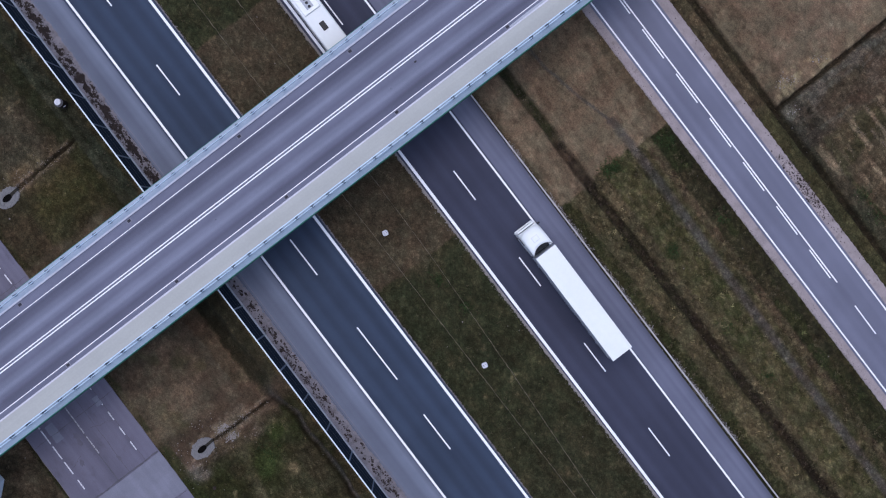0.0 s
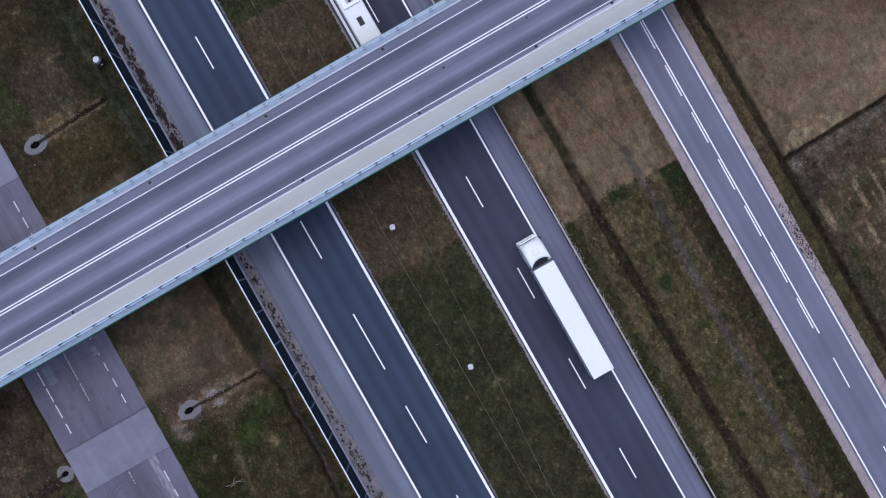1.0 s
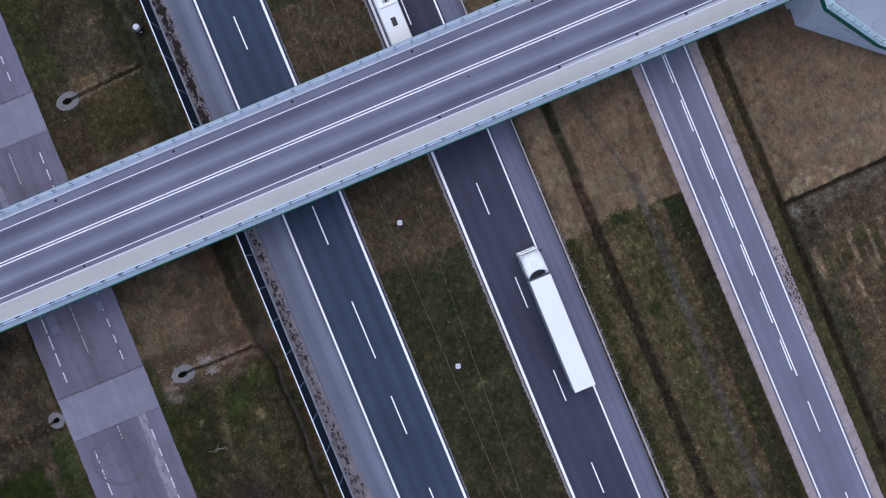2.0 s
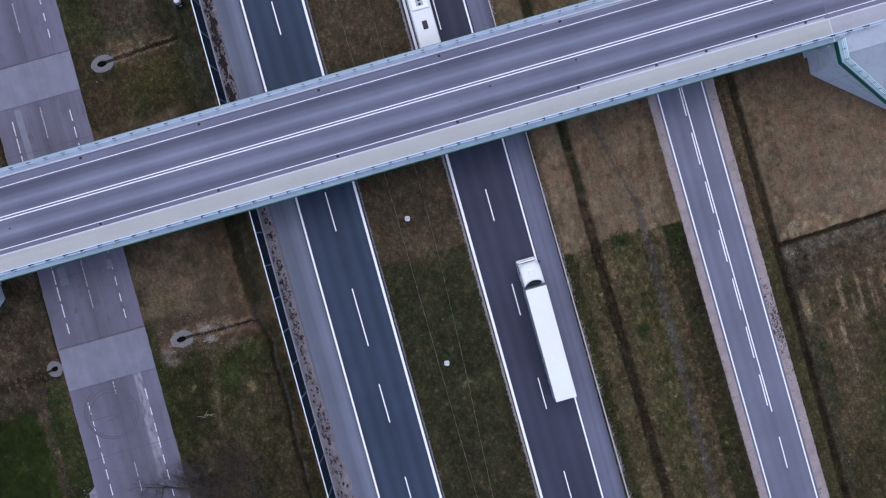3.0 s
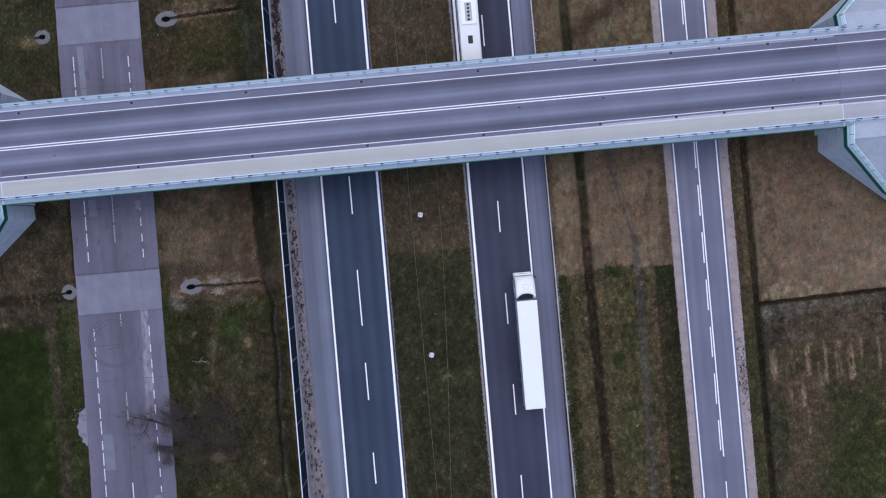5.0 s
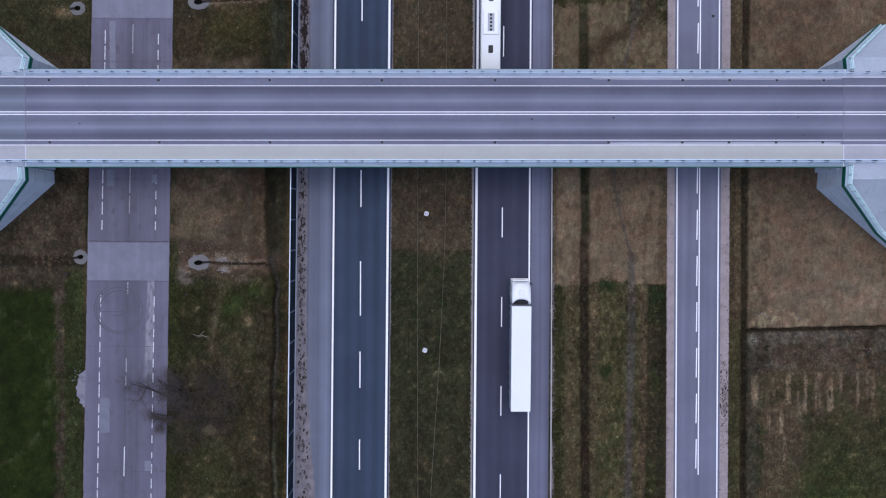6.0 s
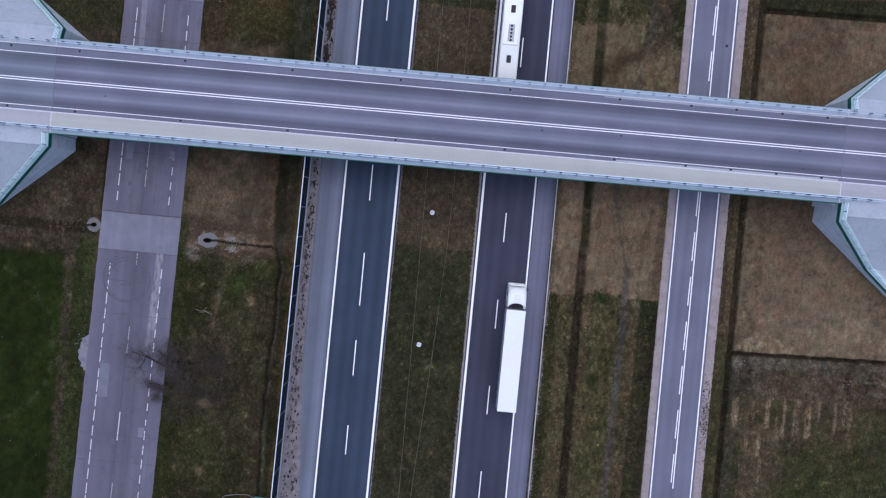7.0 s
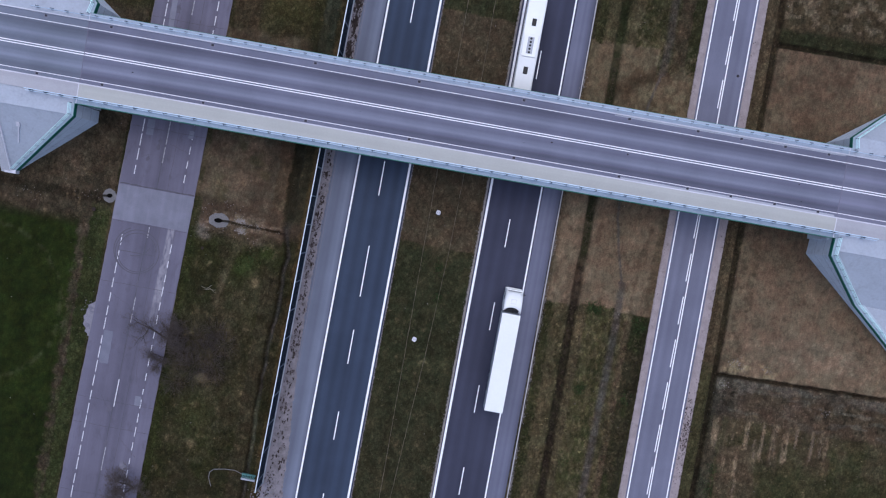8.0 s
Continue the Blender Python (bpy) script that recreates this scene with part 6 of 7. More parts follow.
manhole(0.0, -12.0, 0.4, 0.18, "white round concrete manhole in the median grass")
manhole(-0.12, -30.3, 0.4, 0.18, "white round concrete manhole in the median grass")
well = anchor("well_shaft", pose(-19.35, 20.3, ground_z(-19.35, 20.3)), "dark round well shaft with a small white cover", "well")
part("shaft", tube(bmesh.new(), (0, 0, -0.5), (0, 0, 1.0), 0.5, 0.46, 18), M_CLOD, well, "dark weathered concrete shaft")
part("rim", ring(bmesh.new(), (0, 0), 0.36, 0.47, 0.98, 1.05, 20), M_STEEL_DARK, well)
part("cover", bevelled(tube(bmesh.new(), (-0.04, 0.1, 0.98), (-0.04, 0.1, 1.12), 0.37, 0.34, 16), 0.015, 1), M_KERB, well, "white concrete cover")
part("rung", boxes((0.02, 0.3, -0.56, -0.5, 0.55, 0.6)), M_KERB, well)
manhole(-48.1, -20.35, 0.34, 0.1, "dark manhole opening in the grass", M_CLOD)
manhole(-32.0, -22.97, 0.22, 0.1, "small dark manhole in the grass", M_CLOD)


def culvert_inlet(x, y, rx, ry, turn):
    """A ring of set stones round the dark mouth of a pipe."""
    r = random.Random(int(abs(x) * 10))
    z = ground_z(x, y)
    c = anchor("culvert_inlet", pose(x, y, z, 0, 0, turn), "oval stone apron round a dark culvert mouth", "culvert", "culvert inlets")
    part("apron", disc(bmesh.new(), (0, 0), rx, -0.3, 0.06, 22, 0.12, ry / rx), M_CULVERT, c)
    n = 40
    for i in range(n):
        a = 2 * math.pi * i / n
        k = r.uniform(0.8, 0.92) if i % 2 else r.uniform(0.52, 0.66)
        bm = bmesh.new()
        disc(bm, (0, 0), r.uniform(0.10, 0.15) * rx, 0.0, r.uniform(0.1, 0.15), 6, 0.4)
        part("stone", bm, M_CULVERT, c).matrix_basis = pose(rx * k * math.cos(a), ry * k * math.sin(a), 0, 0, 0, r.uniform(0, 360))
    part("pit", disc(bmesh.new(), (-0.05 * rx, 0), 0.4 * rx, -0.2, 0.215, 18, 0.1, 0.8 * ry / rx), M_PIT, c, "dark pit with its shade in the colour")
    part("channel", boxes((0.3 * rx, 1.0 * rx, -0.16 * ry, 0.16 * ry, -0.2, 0.208)), M_SOIL_DARK, c, "dark wet channel")


culvert_inlet(-30.35, -18.72, 1.45, 1.0, 4)
culvert_inlet(-46.2, -18.06, 0.95, 0.95, 190)
culvert_inlet(-46.3, 14.85, 1.0, 0.9, 185)
culvert_inlet(-30.25, 15.8, 1.4, 1.0, 5)
spill = []
for cx, cy, sx_, sy_, n in ((-27.5, -18.9, 1.8, 0.5, 60), (-27.45, -18.3, 0.42, 0.16, 170), (-27.1, -19.7, 0.34, 0.24, 150), (-25.2, -18.62, 1.2, 0.1, 60), (-29.7, -16.5, 1.3, 0.5, 44), (-32.6, -17.6, 0.5, 0.4, 30), (-32.4, -19.6, 1.0, 0.9, 60), (-28.5, 16.8, 1.2, 0.6, 40), (-48.8, -18.4, 1.5, 0.5, 40), (-47.7, 14.6, 1.6, 0.5, 50), (-17.9, -55.6, 0.9, 1.2, 160), (-58, -19.5, 1.2, 0.4, 40)):
    for _ in range(n // 2):
        x, y = rnd.gauss(cx, sx_), rnd.gauss(cy, sy_)
        if not -45.4 < x - old_skew(y) < -33.8:
            spill.append((x, y, ground_z(x, y) + 0.01, rnd.uniform(0.015, 0.06) * (1.7 if sx_ < 0.45 else 1)))
lump_cloud("spilled_stones", spill, M_DUST, "pale stones washed out beside the culverts", "stones")

pebbles = []
for y_, k_, n in ((-18.75, 0.0, 90), (15.95, 0.05, 80)):
    for _ in range(n):
        x = -28.9 + 7.4 * rnd.random() ** 1.4
        y = y_ + k_ * (x + 30) + rnd.choice((-1, 1)) * abs(rnd.gauss(0.3, 0.1))
        pebbles.append((x, y, ground_z(x, y) + 0.01, rnd.uniform(0.02, 0.06)))
for cx, cy, sx_, sy_, n in ((-27.4, -18.05, 0.8, 0.25, 36), (-27.3, -19.6, 0.35, 0.35, 40), (-25.0, -20.7, 1.5, 0.5, 24), (-32.2, -20.6, 0.9, 0.6, 20), (-28.2, 16.5, 0.9, 0.35, 26), (-25.5, 17.0, 1.2, 0.5, 16), (-47.6, -18.2, 0.8, 0.4, 16)):
    for _ in range(n):
        x, y = rnd.gauss(cx, sx_), rnd.gauss(cy, sy_)
        if not -45.4 < x - old_skew(y) < -33.8:
            pebbles.append((x, y, ground_z(x, y) + 0.012, min(0.08, 0.012 + rnd.expovariate(50))))
lump_cloud("channel_pebbles", pebbles, M_PEBBLE, "pinkish stones and dry silt along the drainage channel", "stones")
rubble = [(rnd.gauss(-17.4, 0.6), rnd.gauss(-56.2, 1.5), 0.02, rnd.uniform(0.04, 0.13)) for _ in range(240)] + [(rnd.gauss(-46.7, 0.35), rnd.gauss(-34.4, 0.9), -0.06, rnd.uniform(0.03, 0.08)) for _ in range(24)]
lump_cloud("pale_rubble", rubble, M_OLD_PALE, "pale broken stone at the barrier's end", "rubble")
out = anchor("drain_outlet", pose(-19.9, -54.3, ground_z(-19.9, -54.3)), "turquoise grated drain headwall at the barrier's end", "drain")
part("headwall", bevelled(boxes((-1.0, 1.0, -0.25, 0.0, -0.3, 0.45)), 0.03, 1), M_CONCRETE, out)
for i in range(8):
    part("bar", boxes((-0.9 + 0.24 * i, -0.82 + 0.24 * i, -0.1, 0.55, 0.3, 0.38)), M_TURQ, out, "turquoise painted bar" if i == 0 else "")
part("frame_rail", boxes((-1.0, 1.0, 0.5, 0.6, -0.1, 0.4)), M_TURQ, out)
hose = anchor("drain_pipe", pose(0, 0, 0), "thin grey drain pipe lying in the grass", "pipe")
bm = bmesh.new()
pp = [(-25.0, -56.4), (-25.5, -55.2), (-25.5, -54.4), (-25.0, -53.9), (-23.5, -53.6), (-22.0, -53.5), (-20.8, -53.9)]
for a, b in zip(pp, pp[1:]):
    tube(bm, (*a, ground_z(*a) + 0.08), (*b, ground_z(*b) + 0.08), 0.05, n=6)
part("pipe", bm, M_CULVERT, hose)


# ---- bare trees and shrubs ----
def bare_tree(x, y, height, leans, seed, label, spread=1.0, levels=5):
    r = random.Random(seed)
    z = ground_z(x, y)
    t = anchor("bare_tree", pose(x, y, z), label, "tree", "bare trees")
    trunk, limbs, twigs = bmesh.new(), bmesh.new(), bmesh.new()

    def grow(p, d, length, rad, lev):
        n = 3 if lev < 3 else 2
        bm = trunk if lev == 0 else limbs if lev < 3 else twigs
        for i in range(n):
            d2 = (d + Vector((r.gauss(0, 0.16), r.gauss(0, 0.16), r.gauss(0.03, 0.1)))).normalized()
            q = p + d2 * (length / n)
            r2 = rad * (0.82 if lev else 0.88)
            tube(bm, p, q, rad, r2, 6 if lev < 2 else 4 if lev < 4 else 3)
            p, d, rad = q, d2, r2
            if lev < levels and (lev > 0 or i > 0):
                for _ in range(2 if lev < 2 else r.choice((1, 1, 2)) if lev < 3 else 1):
                    a = r.uniform(0, 6.28)
                    side_ = Vector((math.cos(a), math.sin(a), r.uniform(-0.1, 0.5))) * spread
                    grow(p, (d * 0.55 + side_ * 0.8).normalized(), length * r.uniform(0.5, 0.75), rad * 0.6, lev + 1)

    def spray():
        tips = [v.co.copy() for v in twigs.verts][::7]
        for p in tips:
            for _ in range(2):
                q = p + Vector((r.gauss(0, 0.28), r.gauss(0, 0.28), r.gauss(0.12, 0.15)))
                tube(twigs, p, q, 0.008, 0.004, 3)

    for lx, ly, k in leans:
        grow(Vector((0, 0, -0.2)), Vector((lx, ly, 1)).normalized(), height * 0.42 * k, height * 0.016 * k, 0)
    spray()
    part("trunk", trunk, M_BARK, t)
    part("limb", limbs, M_BARK, t)
    part("crown", twigs, M_TWIG, t, "fine bare grey-brown twigs")
    return t


bare_tree(-33.9, -37.0, 9.0, ((-1.75, 0.65, 1.1), (-0.9, 1.1, 0.8), (0.5, 1.2, 0.7), (0.9, 0.2, 0.7)), 4, "leafless tree with several stems reaching over the old road", 1.15, 4)
bare_tree(-34.3, -39.4, 4.6, ((-0.85, 0.1, 1.0), (-0.5, -0.7, 0.8)), 9, "small leafless tree beside the old road", 1.0, 4)
bare_tree(-36.1, -58.6, 7.5, ((-0.5, 0.3, 1.0), (0.3, 0.5, 0.9), (-0.2, -0.5, 0.8)), 14, "leafless tree beside the old road's worn edge", 1.1, 5)


def bare_shrub(x, y, size, seed):
    r = random.Random(seed)
    t = anchor("bare_shrub", pose(x, y, ground_z(x, y)), "tangled leafless brown shrub in the grass", "shrub", "bare shrubs")
    bm = bmesh.new()
    for _ in range(170):
        a, k = r.uniform(0, 6.28), r.random() ** 0.6 * size
        p = Vector((math.cos(a) * k * 0.9, math.sin(a) * k * 0.9, -0.05))
        d = Vector((math.cos(a) * k, math.sin(a) * k, size * r.uniform(0.5, 1.0))).normalized()
        for i in range(3):
            q = p + (d + Vector((r.gauss(0, 0.25), r.gauss(0, 0.25), r.gauss(0, 0.15)))) * size * 0.4
            tube(bm, p, q, 0.011 - 0.002 * i, 0.009 - 0.002 * i, 3)
            p = q
    part("thicket", bm, M_TWIG, t)


for x, y, s, sd in ((-31.2, -36.2, 1.7, 1), (-29.0, -37.8, 1.8, 2), (-27.0, -36.0, 1.5, 3), (-30.5, -40.0, 1.6, 4), (-32.4, -38.6, 1.4, 5), (-28.2, -34.4, 1.3, 6), (-27.5, -40.0, 1.2, 7), (-33.0, -42.5, 1.2, 8)):
    bare_shrub(x, y, s, sd)
dead = bmesh.new()
rs = random.Random(31)
for x0, y0, dx, dy, n in ((-1.0, 0.15, 0.30, -0.03, 7), (-0.5, -0.2, 0.26, 0.05, 6), (0.1, 0.1, 0.22, -0.12, 5), (-0.2, 0.0, 0.18, 0.14, 4)):
    a = Vector((x0, y0, 0.1))
    for k in range(n):
        b = a + Vector((dx + rs.uniform(-0.04, 0.04), dy + rs.uniform(-0.08, 0.08), rs.uniform(-0.02, 0.03)))
        tube(dead, a, b, 0.03 - 0.003 * k, 0.027 - 0.003 * k, 4)
        a = b
db = anchor("fallen_branches", pose(-30.2, -28.5, ground_z(-30.2, -28.5)), "pale fallen branches lying in the grass", "branches")
part("branches", dead, M_DRYWOOD, db)

# ---- vehicles ----


def wheel(parent, x, y, r, w):
    bm = bmesh.new()
    tube(bm, (x - w / 2, y, r), (x + w / 2, y, r), r, r, 20)
    bevelled(bm, 0.025, 1)
    t = part("wheel", bm, M_RUBBER, parent)
    s = 1 if x > 0 else -1
    part("rim", tube(bmesh.new(), (x + s * (w / 2 - 0.03), y, r), (x + s * (w / 2 + 0.012), y, r), r * 0.55, r * 0.5, 14), M_STEEL, t)


def loft(sections):
    """A closed body through cross-sections; each is y and a list of (x, z)."""
    bm = bmesh.new()
    rows_ = [[bm.verts.new((x, y, z)) for x, z in sec] for y, sec in sections]
    n = len(rows_[0])
    for a, b in zip(rows_, rows_[1:]):
        for i in range(n):
            bm.faces.new((a[i], a[(i + 1) % n], b[(i + 1) % n], b[i]))
    bm.faces.new(rows_[0][::-1])
    bm.faces.new(rows_[-1])
    return bm


def section(w, z0, z1, r):
    """A half-rounded box section of half width w between z0 and z1."""
    pts = [(-w, z0), (w, z0)]
    for k in range(5):
        a = math.pi / 2 * k / 4
        pts.append((w - r + r * math.cos(a), z1 - r + r * math.sin(a)))
    for k in range(5):
        a = math.pi / 2 + math.pi / 2 * k / 4
        pts.append((-w + r + r * math.cos(a), z1 - r + r * math.sin(a)))
    return pts


def cab_roof():
    """A roof shell with a rounded front, a concave back and a top that falls towards the windscreen."""
    bm = bmesh.new()
    top, low = [], []
    nx, ny = 12, 8
    for j in range(ny + 1):
        t, row, under = j / ny, [], []
        for i in range(nx + 1):
            e = 2 * i / nx - 1
            y0, y1 = 6.38 - 0.62 * abs(e) ** 2.5, 8.5 - 0.4 * e ** 4
            z = 3.84 - 0.10 * e**4 - 0.62 * t**3
            row.append(bm.verts.new((1.22 * e, y0 + t * (y1 - y0), z)))
            under.append(bm.verts.new((1.22 * e, y0 + t * (y1 - y0), 2.85)))
        top.append(row)
        low.append(under)
    for j in range(ny):
        for i in range(nx):
            bm.faces.new((top[j][i], top[j][i + 1], top[j + 1][i + 1], top[j + 1][i]))
            bm.faces.new((low[j][i], low[j + 1][i], low[j + 1][i + 1], low[j][i + 1]))
        for i in (0, nx):
            bm.faces.new((top[j][i], top[j + 1][i], low[j + 1][i], low[j][i]))
    for j in (0, ny):
        for i in range(nx):
            bm.faces.new((top[j][i], top[j][i + 1], low[j][i + 1], low[j][i]))
    return bm


def semi_truck(m):
    t = anchor("semi_truck", m, "white articulated truck with a long white box trailer", "truck")
    trailer = part("trailer", bevelled(boxes((-1.275, 1.275, -8.2, 5.5, 1.2, 3.98)), 0.03, 1), M_TARP, t, "grey-sided trailer box")
    part("roof", bevelled(boxes((-1.27, 1.27, -8.19, 5.49, 3.985, 4.02)), 0.01, 1), M_WHITE, trailer, "plain white roof sheet")
    for y in (-5.5, -2.8, -0.1, 2.6):
        part("roof_seam", boxes((-1.26, 1.26, y - 0.012, y + 0.012, 4.018, 4.023)), M_WHITE, trailer)
    for x in (-1.285, 1.26):
        part("side_rail", boxes((x, x + 0.025, -8.2, 5.5, 1.2, 1.38)), M_STEEL_DARK, trailer)
    part("rear_door", boxes((-1.25, -0.01, -8.23, -8.2, 1.25, 3.95)), M_WHITE, trailer)
    part("rear_door", boxes((0.01, 1.25, -8.23, -8.2, 1.25, 3.95)), M_WHITE, trailer)
    part("bumper", boxes((-1.2, 1.2, -8.25, -8.1, 0.5, 0.72)), M_BLACK, t)
    for x in (-1.1, 0.8):
        part("tail_light", boxes((x, x + 0.3, -8.28, -8.25, 0.55, 0.68)), M_RED, t)
    part("chassis", boxes((-0.45, 0.45, -8.0, 8.2, 0.75, 1.1)), M_STEEL_DARK, t)
    part("side_guard", boxes((-1.25, -1.18, -2.5, 2.2, 0.45, 1.0)), M_STEEL, t)
    part("side_guard", boxes((1.18, 1.25, -2.5, 2.2, 0.45, 1.0)), M_STEEL, t)
    part("fuel_tank", bevelled(boxes((0.7, 1.22, 4.3, 5.6, 0.45, 1.05)), 0.08, 2), M_STEEL, t)
    sec = [(6.35, section(1.22, 0.55, 3.1, 0.12)), (6.9, section(1.24, 0.5, 3.15, 0.2)), (8.1, section(1.24, 0.45, 3.05, 0.3)), (8.5, section(1.18, 0.45, 2.8, 0.35)), (8.68, section(1.08, 0.5, 1.9, 0.25))]
    cab = part("cab", loft(sec), M_WHITE, t, "white rounded driver's cab")
    part("deflector", cab_roof(), M_WHITE, cab, "white roof air deflector with swept-back sides", True)
    h = part("roof_hatch", bevelled(boxes((-0.33, 0.33, 6.95, 7.5, 3.6, 3.87)), 0.03, 1), M_WHITE, cab)
    part("seal", boxes((-0.36, 0.36, 6.92, 7.53, 3.6, 3.845)), M_KERB, h)
    part("windscreen", loft([(8.3, section(1.06, 1.75, 2.86, 0.2)), (8.56, section(1.06, 1.7, 2.6, 0.2)), (8.66, section(1.02, 1.7, 2.0, 0.1))]), M_GLASS, cab)
    part("sun_visor", loft([(8.62, section(1.1, 2.62, 2.72, 0.03)), (8.72, section(1.06, 2.58, 2.68, 0.03)), (8.80, section(0.9, 2.55, 2.64, 0.03))]), M_WHITE, cab)
    part("front_bumper", loft([(8.6, section(1.22, 0.35, 0.95, 0.1)), (8.86, section(1.1, 0.35, 0.85, 0.1))]), M_WHITE, cab)
    for s in (-1, 1):
        part("side_window", boxes((s * 1.245 - 0.012, s * 1.245 + 0.012, 7.2, 8.1, 1.85, 2.6)), M_GLASS, cab)
        part("mirror", bevelled(boxes((min(s * 1.3, s * 1.55), max(s * 1.3, s * 1.55), 8.2, 8.34, 1.9, 2.7)), 0.03, 1), M_BLACK, cab)
        part("headlight", boxes((min(s * 0.75, s * 1.1), max(s * 0.75, s * 1.1), 8.62, 8.72, 0.75, 0.98)), M_LAMP, cab)
    part("grille", boxes((-0.7, 0.7, 8.64, 8.72, 0.6, 1.6)), M_BLACK, cab)
    for s in (-1, 1):
        part("side_fairing", bevelled(boxes((s * 1.2 - 0.02, s * 1.2 + 0.02, 5.72, 6.36, 1.0, 3.6)), 0.008, 1), M_WHITE, cab)
    part("fifth_wheel_deck", boxes((-1.1, 1.1, 5.5, 6.3, 0.9, 1.15)), M_STEEL_DARK, t)
    part("air_lines", tube(tube(bmesh.new(), (-0.3, 5.5, 2.0), (-0.25, 6.35, 1.8), 0.03, n=5), (0.3, 5.5, 2.0), (0.25, 6.35, 1.8), 0.03, n=5), M_BLACK, t)
    for y in (-6.4, -5.1, -3.8, 4.3, 7.5):
        for x in (-1.05, 1.05):
            wheel(t, x, y, 0.5, 0.36)
    return t


def coach(m):
    t = anchor("coach", m, "white touring coach with roof hatches and an air conditioner", "bus")
    body = part("body", loft([(-6.7, section(1.2, 0.4, 3.25, 0.18)), (-6.5, section(1.27, 0.35, 3.4, 0.2)), (6.2, section(1.27, 0.35, 3.4, 0.2)), (6.55, section(1.2, 0.35, 3.28, 0.25)), (6.72, section(1.1, 0.4, 2.9, 0.3))]), M_WHITE, t, "white bus body", True)
    for s in (-1, 1):
        for i in range(7):
            y = -5.9 + i * 1.65
            part("side_window", boxes((s * 1.272 - 0.012, s * 1.272 + 0.012, y, y + 1.58, 1.75, 2.85)), M_GLASS, body)
        part("mirror", bevelled(boxes((min(s * 1.25, s * 1.5), max(s * 1.25, s * 1.5), 6.75, 6.95, 2.1, 2.8)), 0.04, 1), M_BLACK, body)
        part("headlight", boxes((min(s * 0.7, s * 1.05), max(s * 0.7, s * 1.05), 6.66, 6.74, 0.7, 0.95)), M_LAMP, body)
        part("tail_light", boxes((min(s * 0.9, s * 1.15), max(s * 0.9, s * 1.15), -6.74, -6.68, 1.0, 1.5)), M_RED, body)
    part("windscreen", loft([(6.45, section(1.12, 1.2, 3.0, 0.2)), (6.7, section(1.1, 1.2, 2.86, 0.2)), (6.76, section(1.05, 1.2, 2.6, 0.2))]), M_GLASS, body)
    part("rear_window", boxes((-0.95, 0.95, -6.73, -6.68, 1.9, 2.8)), M_GLASS, body)
    part("bumper", bevelled(boxes((-1.2, 1.2, 6.6, 6.85, 0.35, 0.75)), 0.05, 1), M_BLACK, t)
    part("bumper", bevelled(boxes((-1.2, 1.2, -6.85, -6.6, 0.35, 0.75)), 0.05, 1), M_BLACK, t)
    ac = part("air_conditioner", bevelled(boxes((-1.0, 1.0, -1.75, 1.35, 3.38, 3.58)), 0.08, 2), M_WHITE, t, "white roof air conditioner")
    part("grille", boxes((-0.42, 0.42, -1.35, 0.95, 3.575, 3.59)), M_TARP, ac)
    for i in range(5):
        part("fan", tube(bmesh.new(), (0, -1.15 + 0.47 * i, 3.585), (0, -1.15 + 0.47 * i, 3.61), 0.16, 0.16, 14), M_BLACK, ac)
    for y in (-3.6, 3.0):
        part("roof_hatch", bevelled(boxes((-0.3, 0.3, y - 0.5, y + 0.5, 3.38, 3.46)), 0.05, 1), M_BLACK, t, "dark roof hatch")
    for y in (-4.6, -3.4, 4.2):
        for x in (-1.08, 1.08):
            wheel(t, x, y, 0.48, 0.3)
    return t


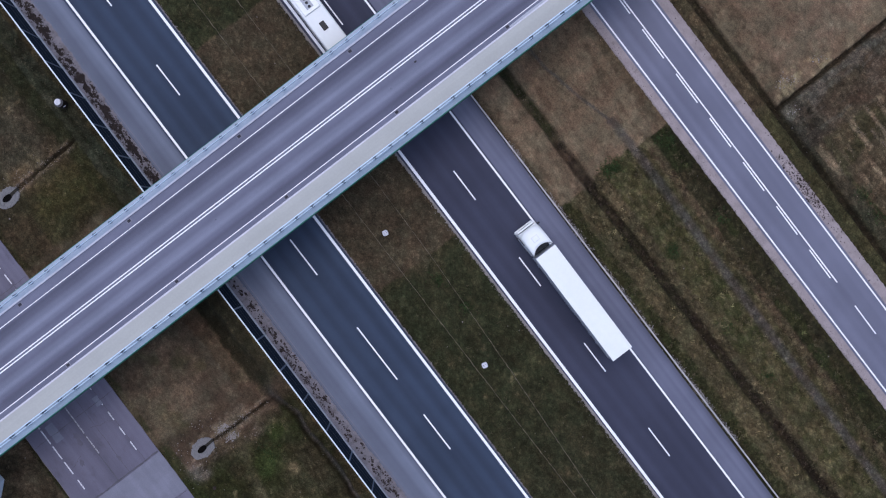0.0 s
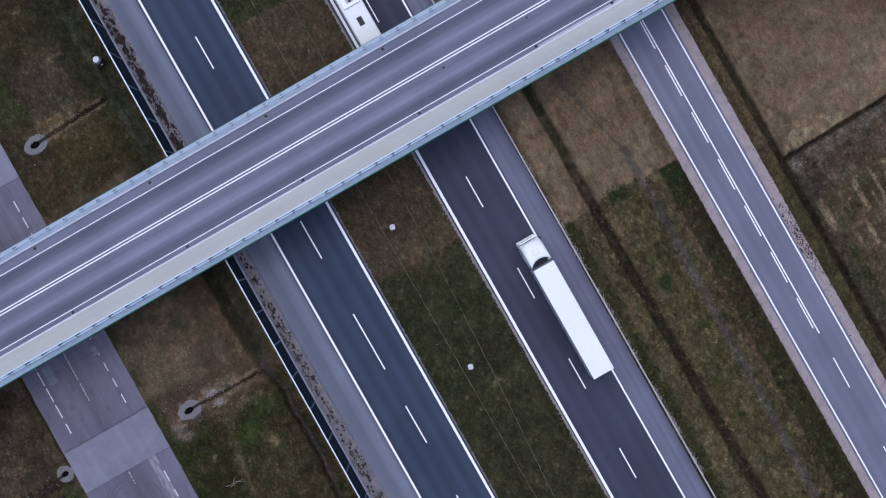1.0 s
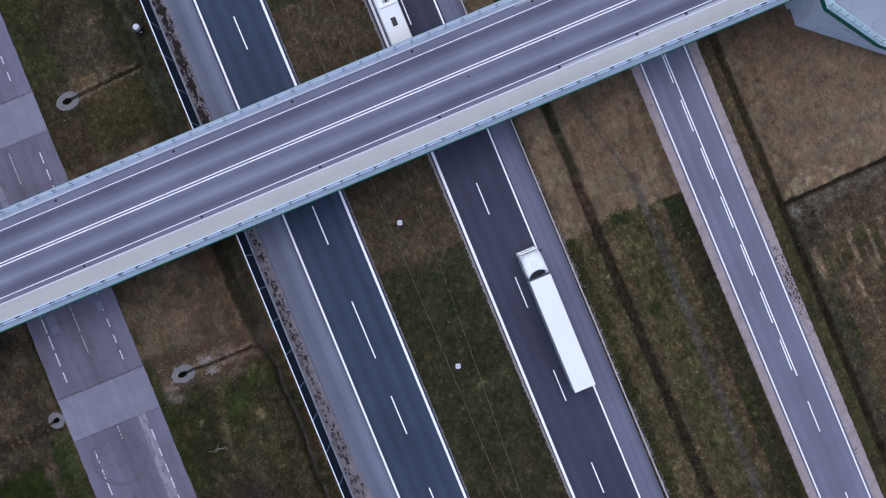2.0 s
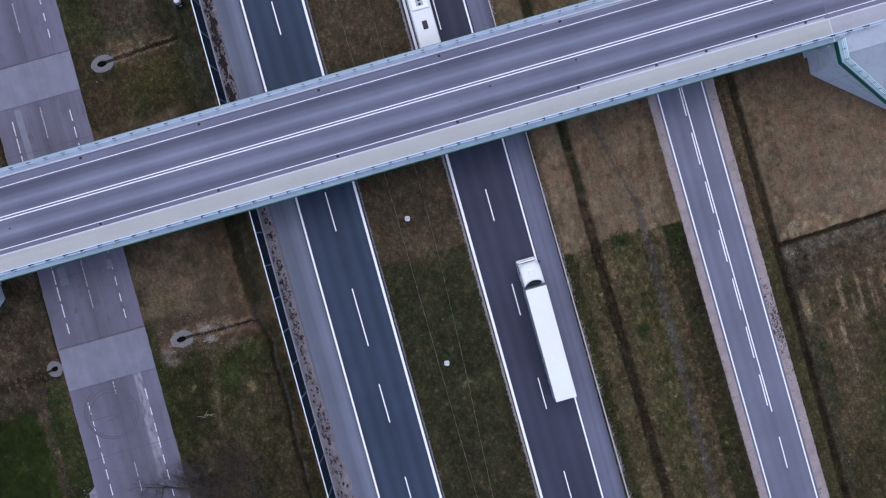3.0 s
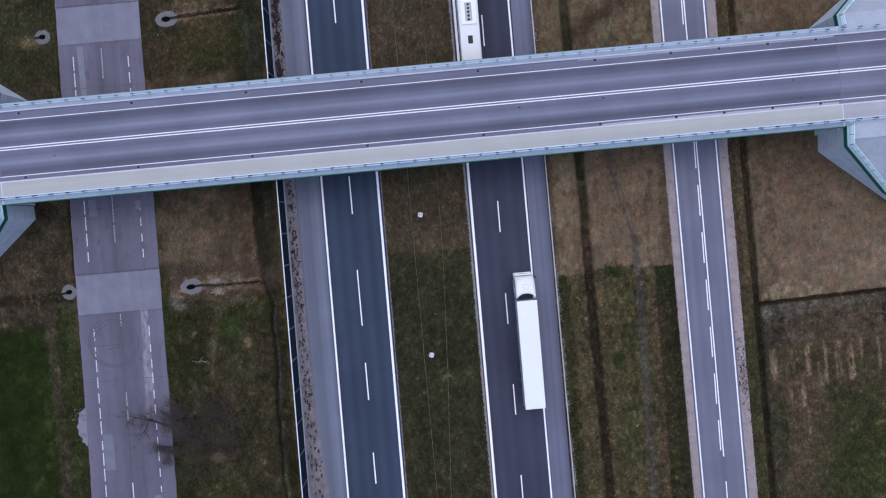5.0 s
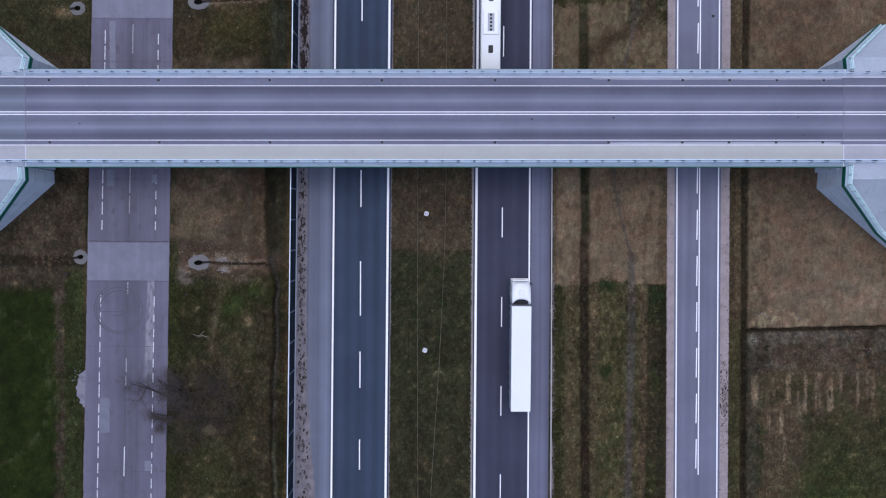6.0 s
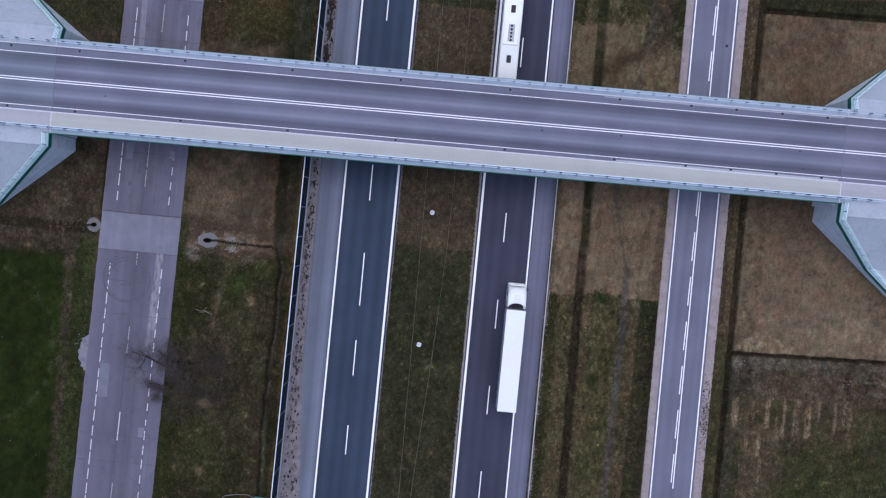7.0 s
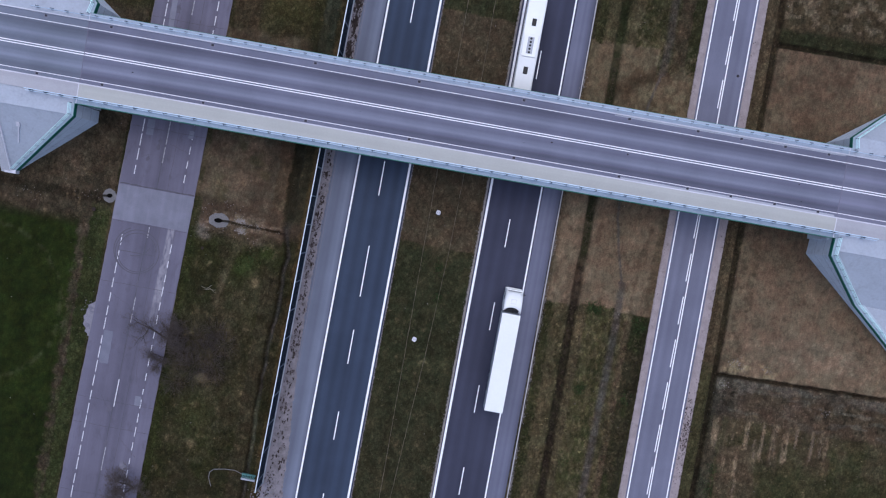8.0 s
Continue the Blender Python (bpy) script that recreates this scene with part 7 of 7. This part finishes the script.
def camper(m):
    t = anchor("camper_van", m, "white motorhome with dark roof windows and solar panels", "motorhome")
    body = part("body", loft([(-3.45, section(1.08, 0.45, 2.75, 0.15)), (-3.3, section(1.14, 0.4, 2.88, 0.2)), (1.7, section(1.14, 0.4, 2.88, 0.2)), (2.3, section(1.05, 0.45, 2.7, 0.3)), (2.75, section(0.98, 0.45, 2.25, 0.4))]), M_WHITE, t, "white motorhome body", True)
    part("bonnet", loft([(2.6, section(0.98, 0.4, 1.5, 0.2)), (3.2, section(0.94, 0.4, 1.25, 0.2)), (3.45, section(0.8, 0.45, 0.95, 0.2))]), M_WHITE, t, "white bonnet", True)
    part("windscreen", loft([(2.5, section(0.9, 1.45, 2.3, 0.2)), (2.95, section(0.9, 1.35, 1.75, 0.1))]), M_GLASS, body)
    for x0, x1, y0, y1 in ((-0.98, -0.5, 0.9, 1.95), (0.5, 0.98, 0.9, 1.95)):
        part("solar_panel", boxes((x0, x1, y0, y1, 2.8, 2.93)), M_GLASS, body, "dark solar panel")
    for x, y, s in ((0.0, 1.4, 0.22), (0.12, -0.1, 0.42), (-0.35, -2.2, 0.2), (0.35, -2.2, 0.2)):
        h = part("roof_window", bevelled(boxes((x - s, x + s, y - s, y + s, 2.86, 2.97)), 0.03, 1), M_WHITE, body)
        part("pane", boxes((x - s * 0.8, x + s * 0.8, y - s * 0.8, y + s * 0.8, 2.965, 2.98)), M_GLASS, h)
    part("satellite_dish", tube(bmesh.new(), (0.35, -0.95, 2.86), (0.35, -0.95, 3.0), 0.32, 0.26, 16), M_WHITE, body)
    part("bicycle_rack", boxes((-0.8, 0.8, -3.75, -3.7, 1.0, 1.05), (-0.8, 0.8, -3.75, -3.7, 1.7, 1.75), (-0.7, -0.65, -3.75, -3.44, 1.0, 1.75), (0.65, 0.7, -3.75, -3.44, 1.0, 1.75)), M_STEEL, t)
    for s in (-1, 1):
        part("side_window", boxes((s * 1.142 - 0.012, s * 1.142 + 0.012, -1.8, -0.6, 1.6, 2.3)), M_GLASS, body)
        part("mirror", bevelled(boxes((min(s * 1.05, s * 1.3), max(s * 1.05, s * 1.3), 2.5, 2.62, 1.5, 1.9)), 0.03, 1), M_BLACK, body)
        part("headlight", boxes((min(s * 0.5, s * 0.8), max(s * 0.5, s * 0.8), 3.36, 3.47, 0.65, 0.85)), M_LAMP, body)
        part("tail_light", boxes((min(s * 0.8, s * 1.0), max(s * 0.8, s * 1.0), -3.48, -3.43, 0.8, 1.3)), M_RED, body)
    for y in (-2.0, 2.5):
        for x in (-0.92, 0.92):
            wheel(t, x, y, 0.34, 0.24)
    return t


semi_truck(pose(12.42, -29.4, 0, 0, 0, 0))
coach(pose(8.2, 12.75, 0, 0, 0, 0))
camper(pose(12.05, 0.9, 0, 0, 0, 0))
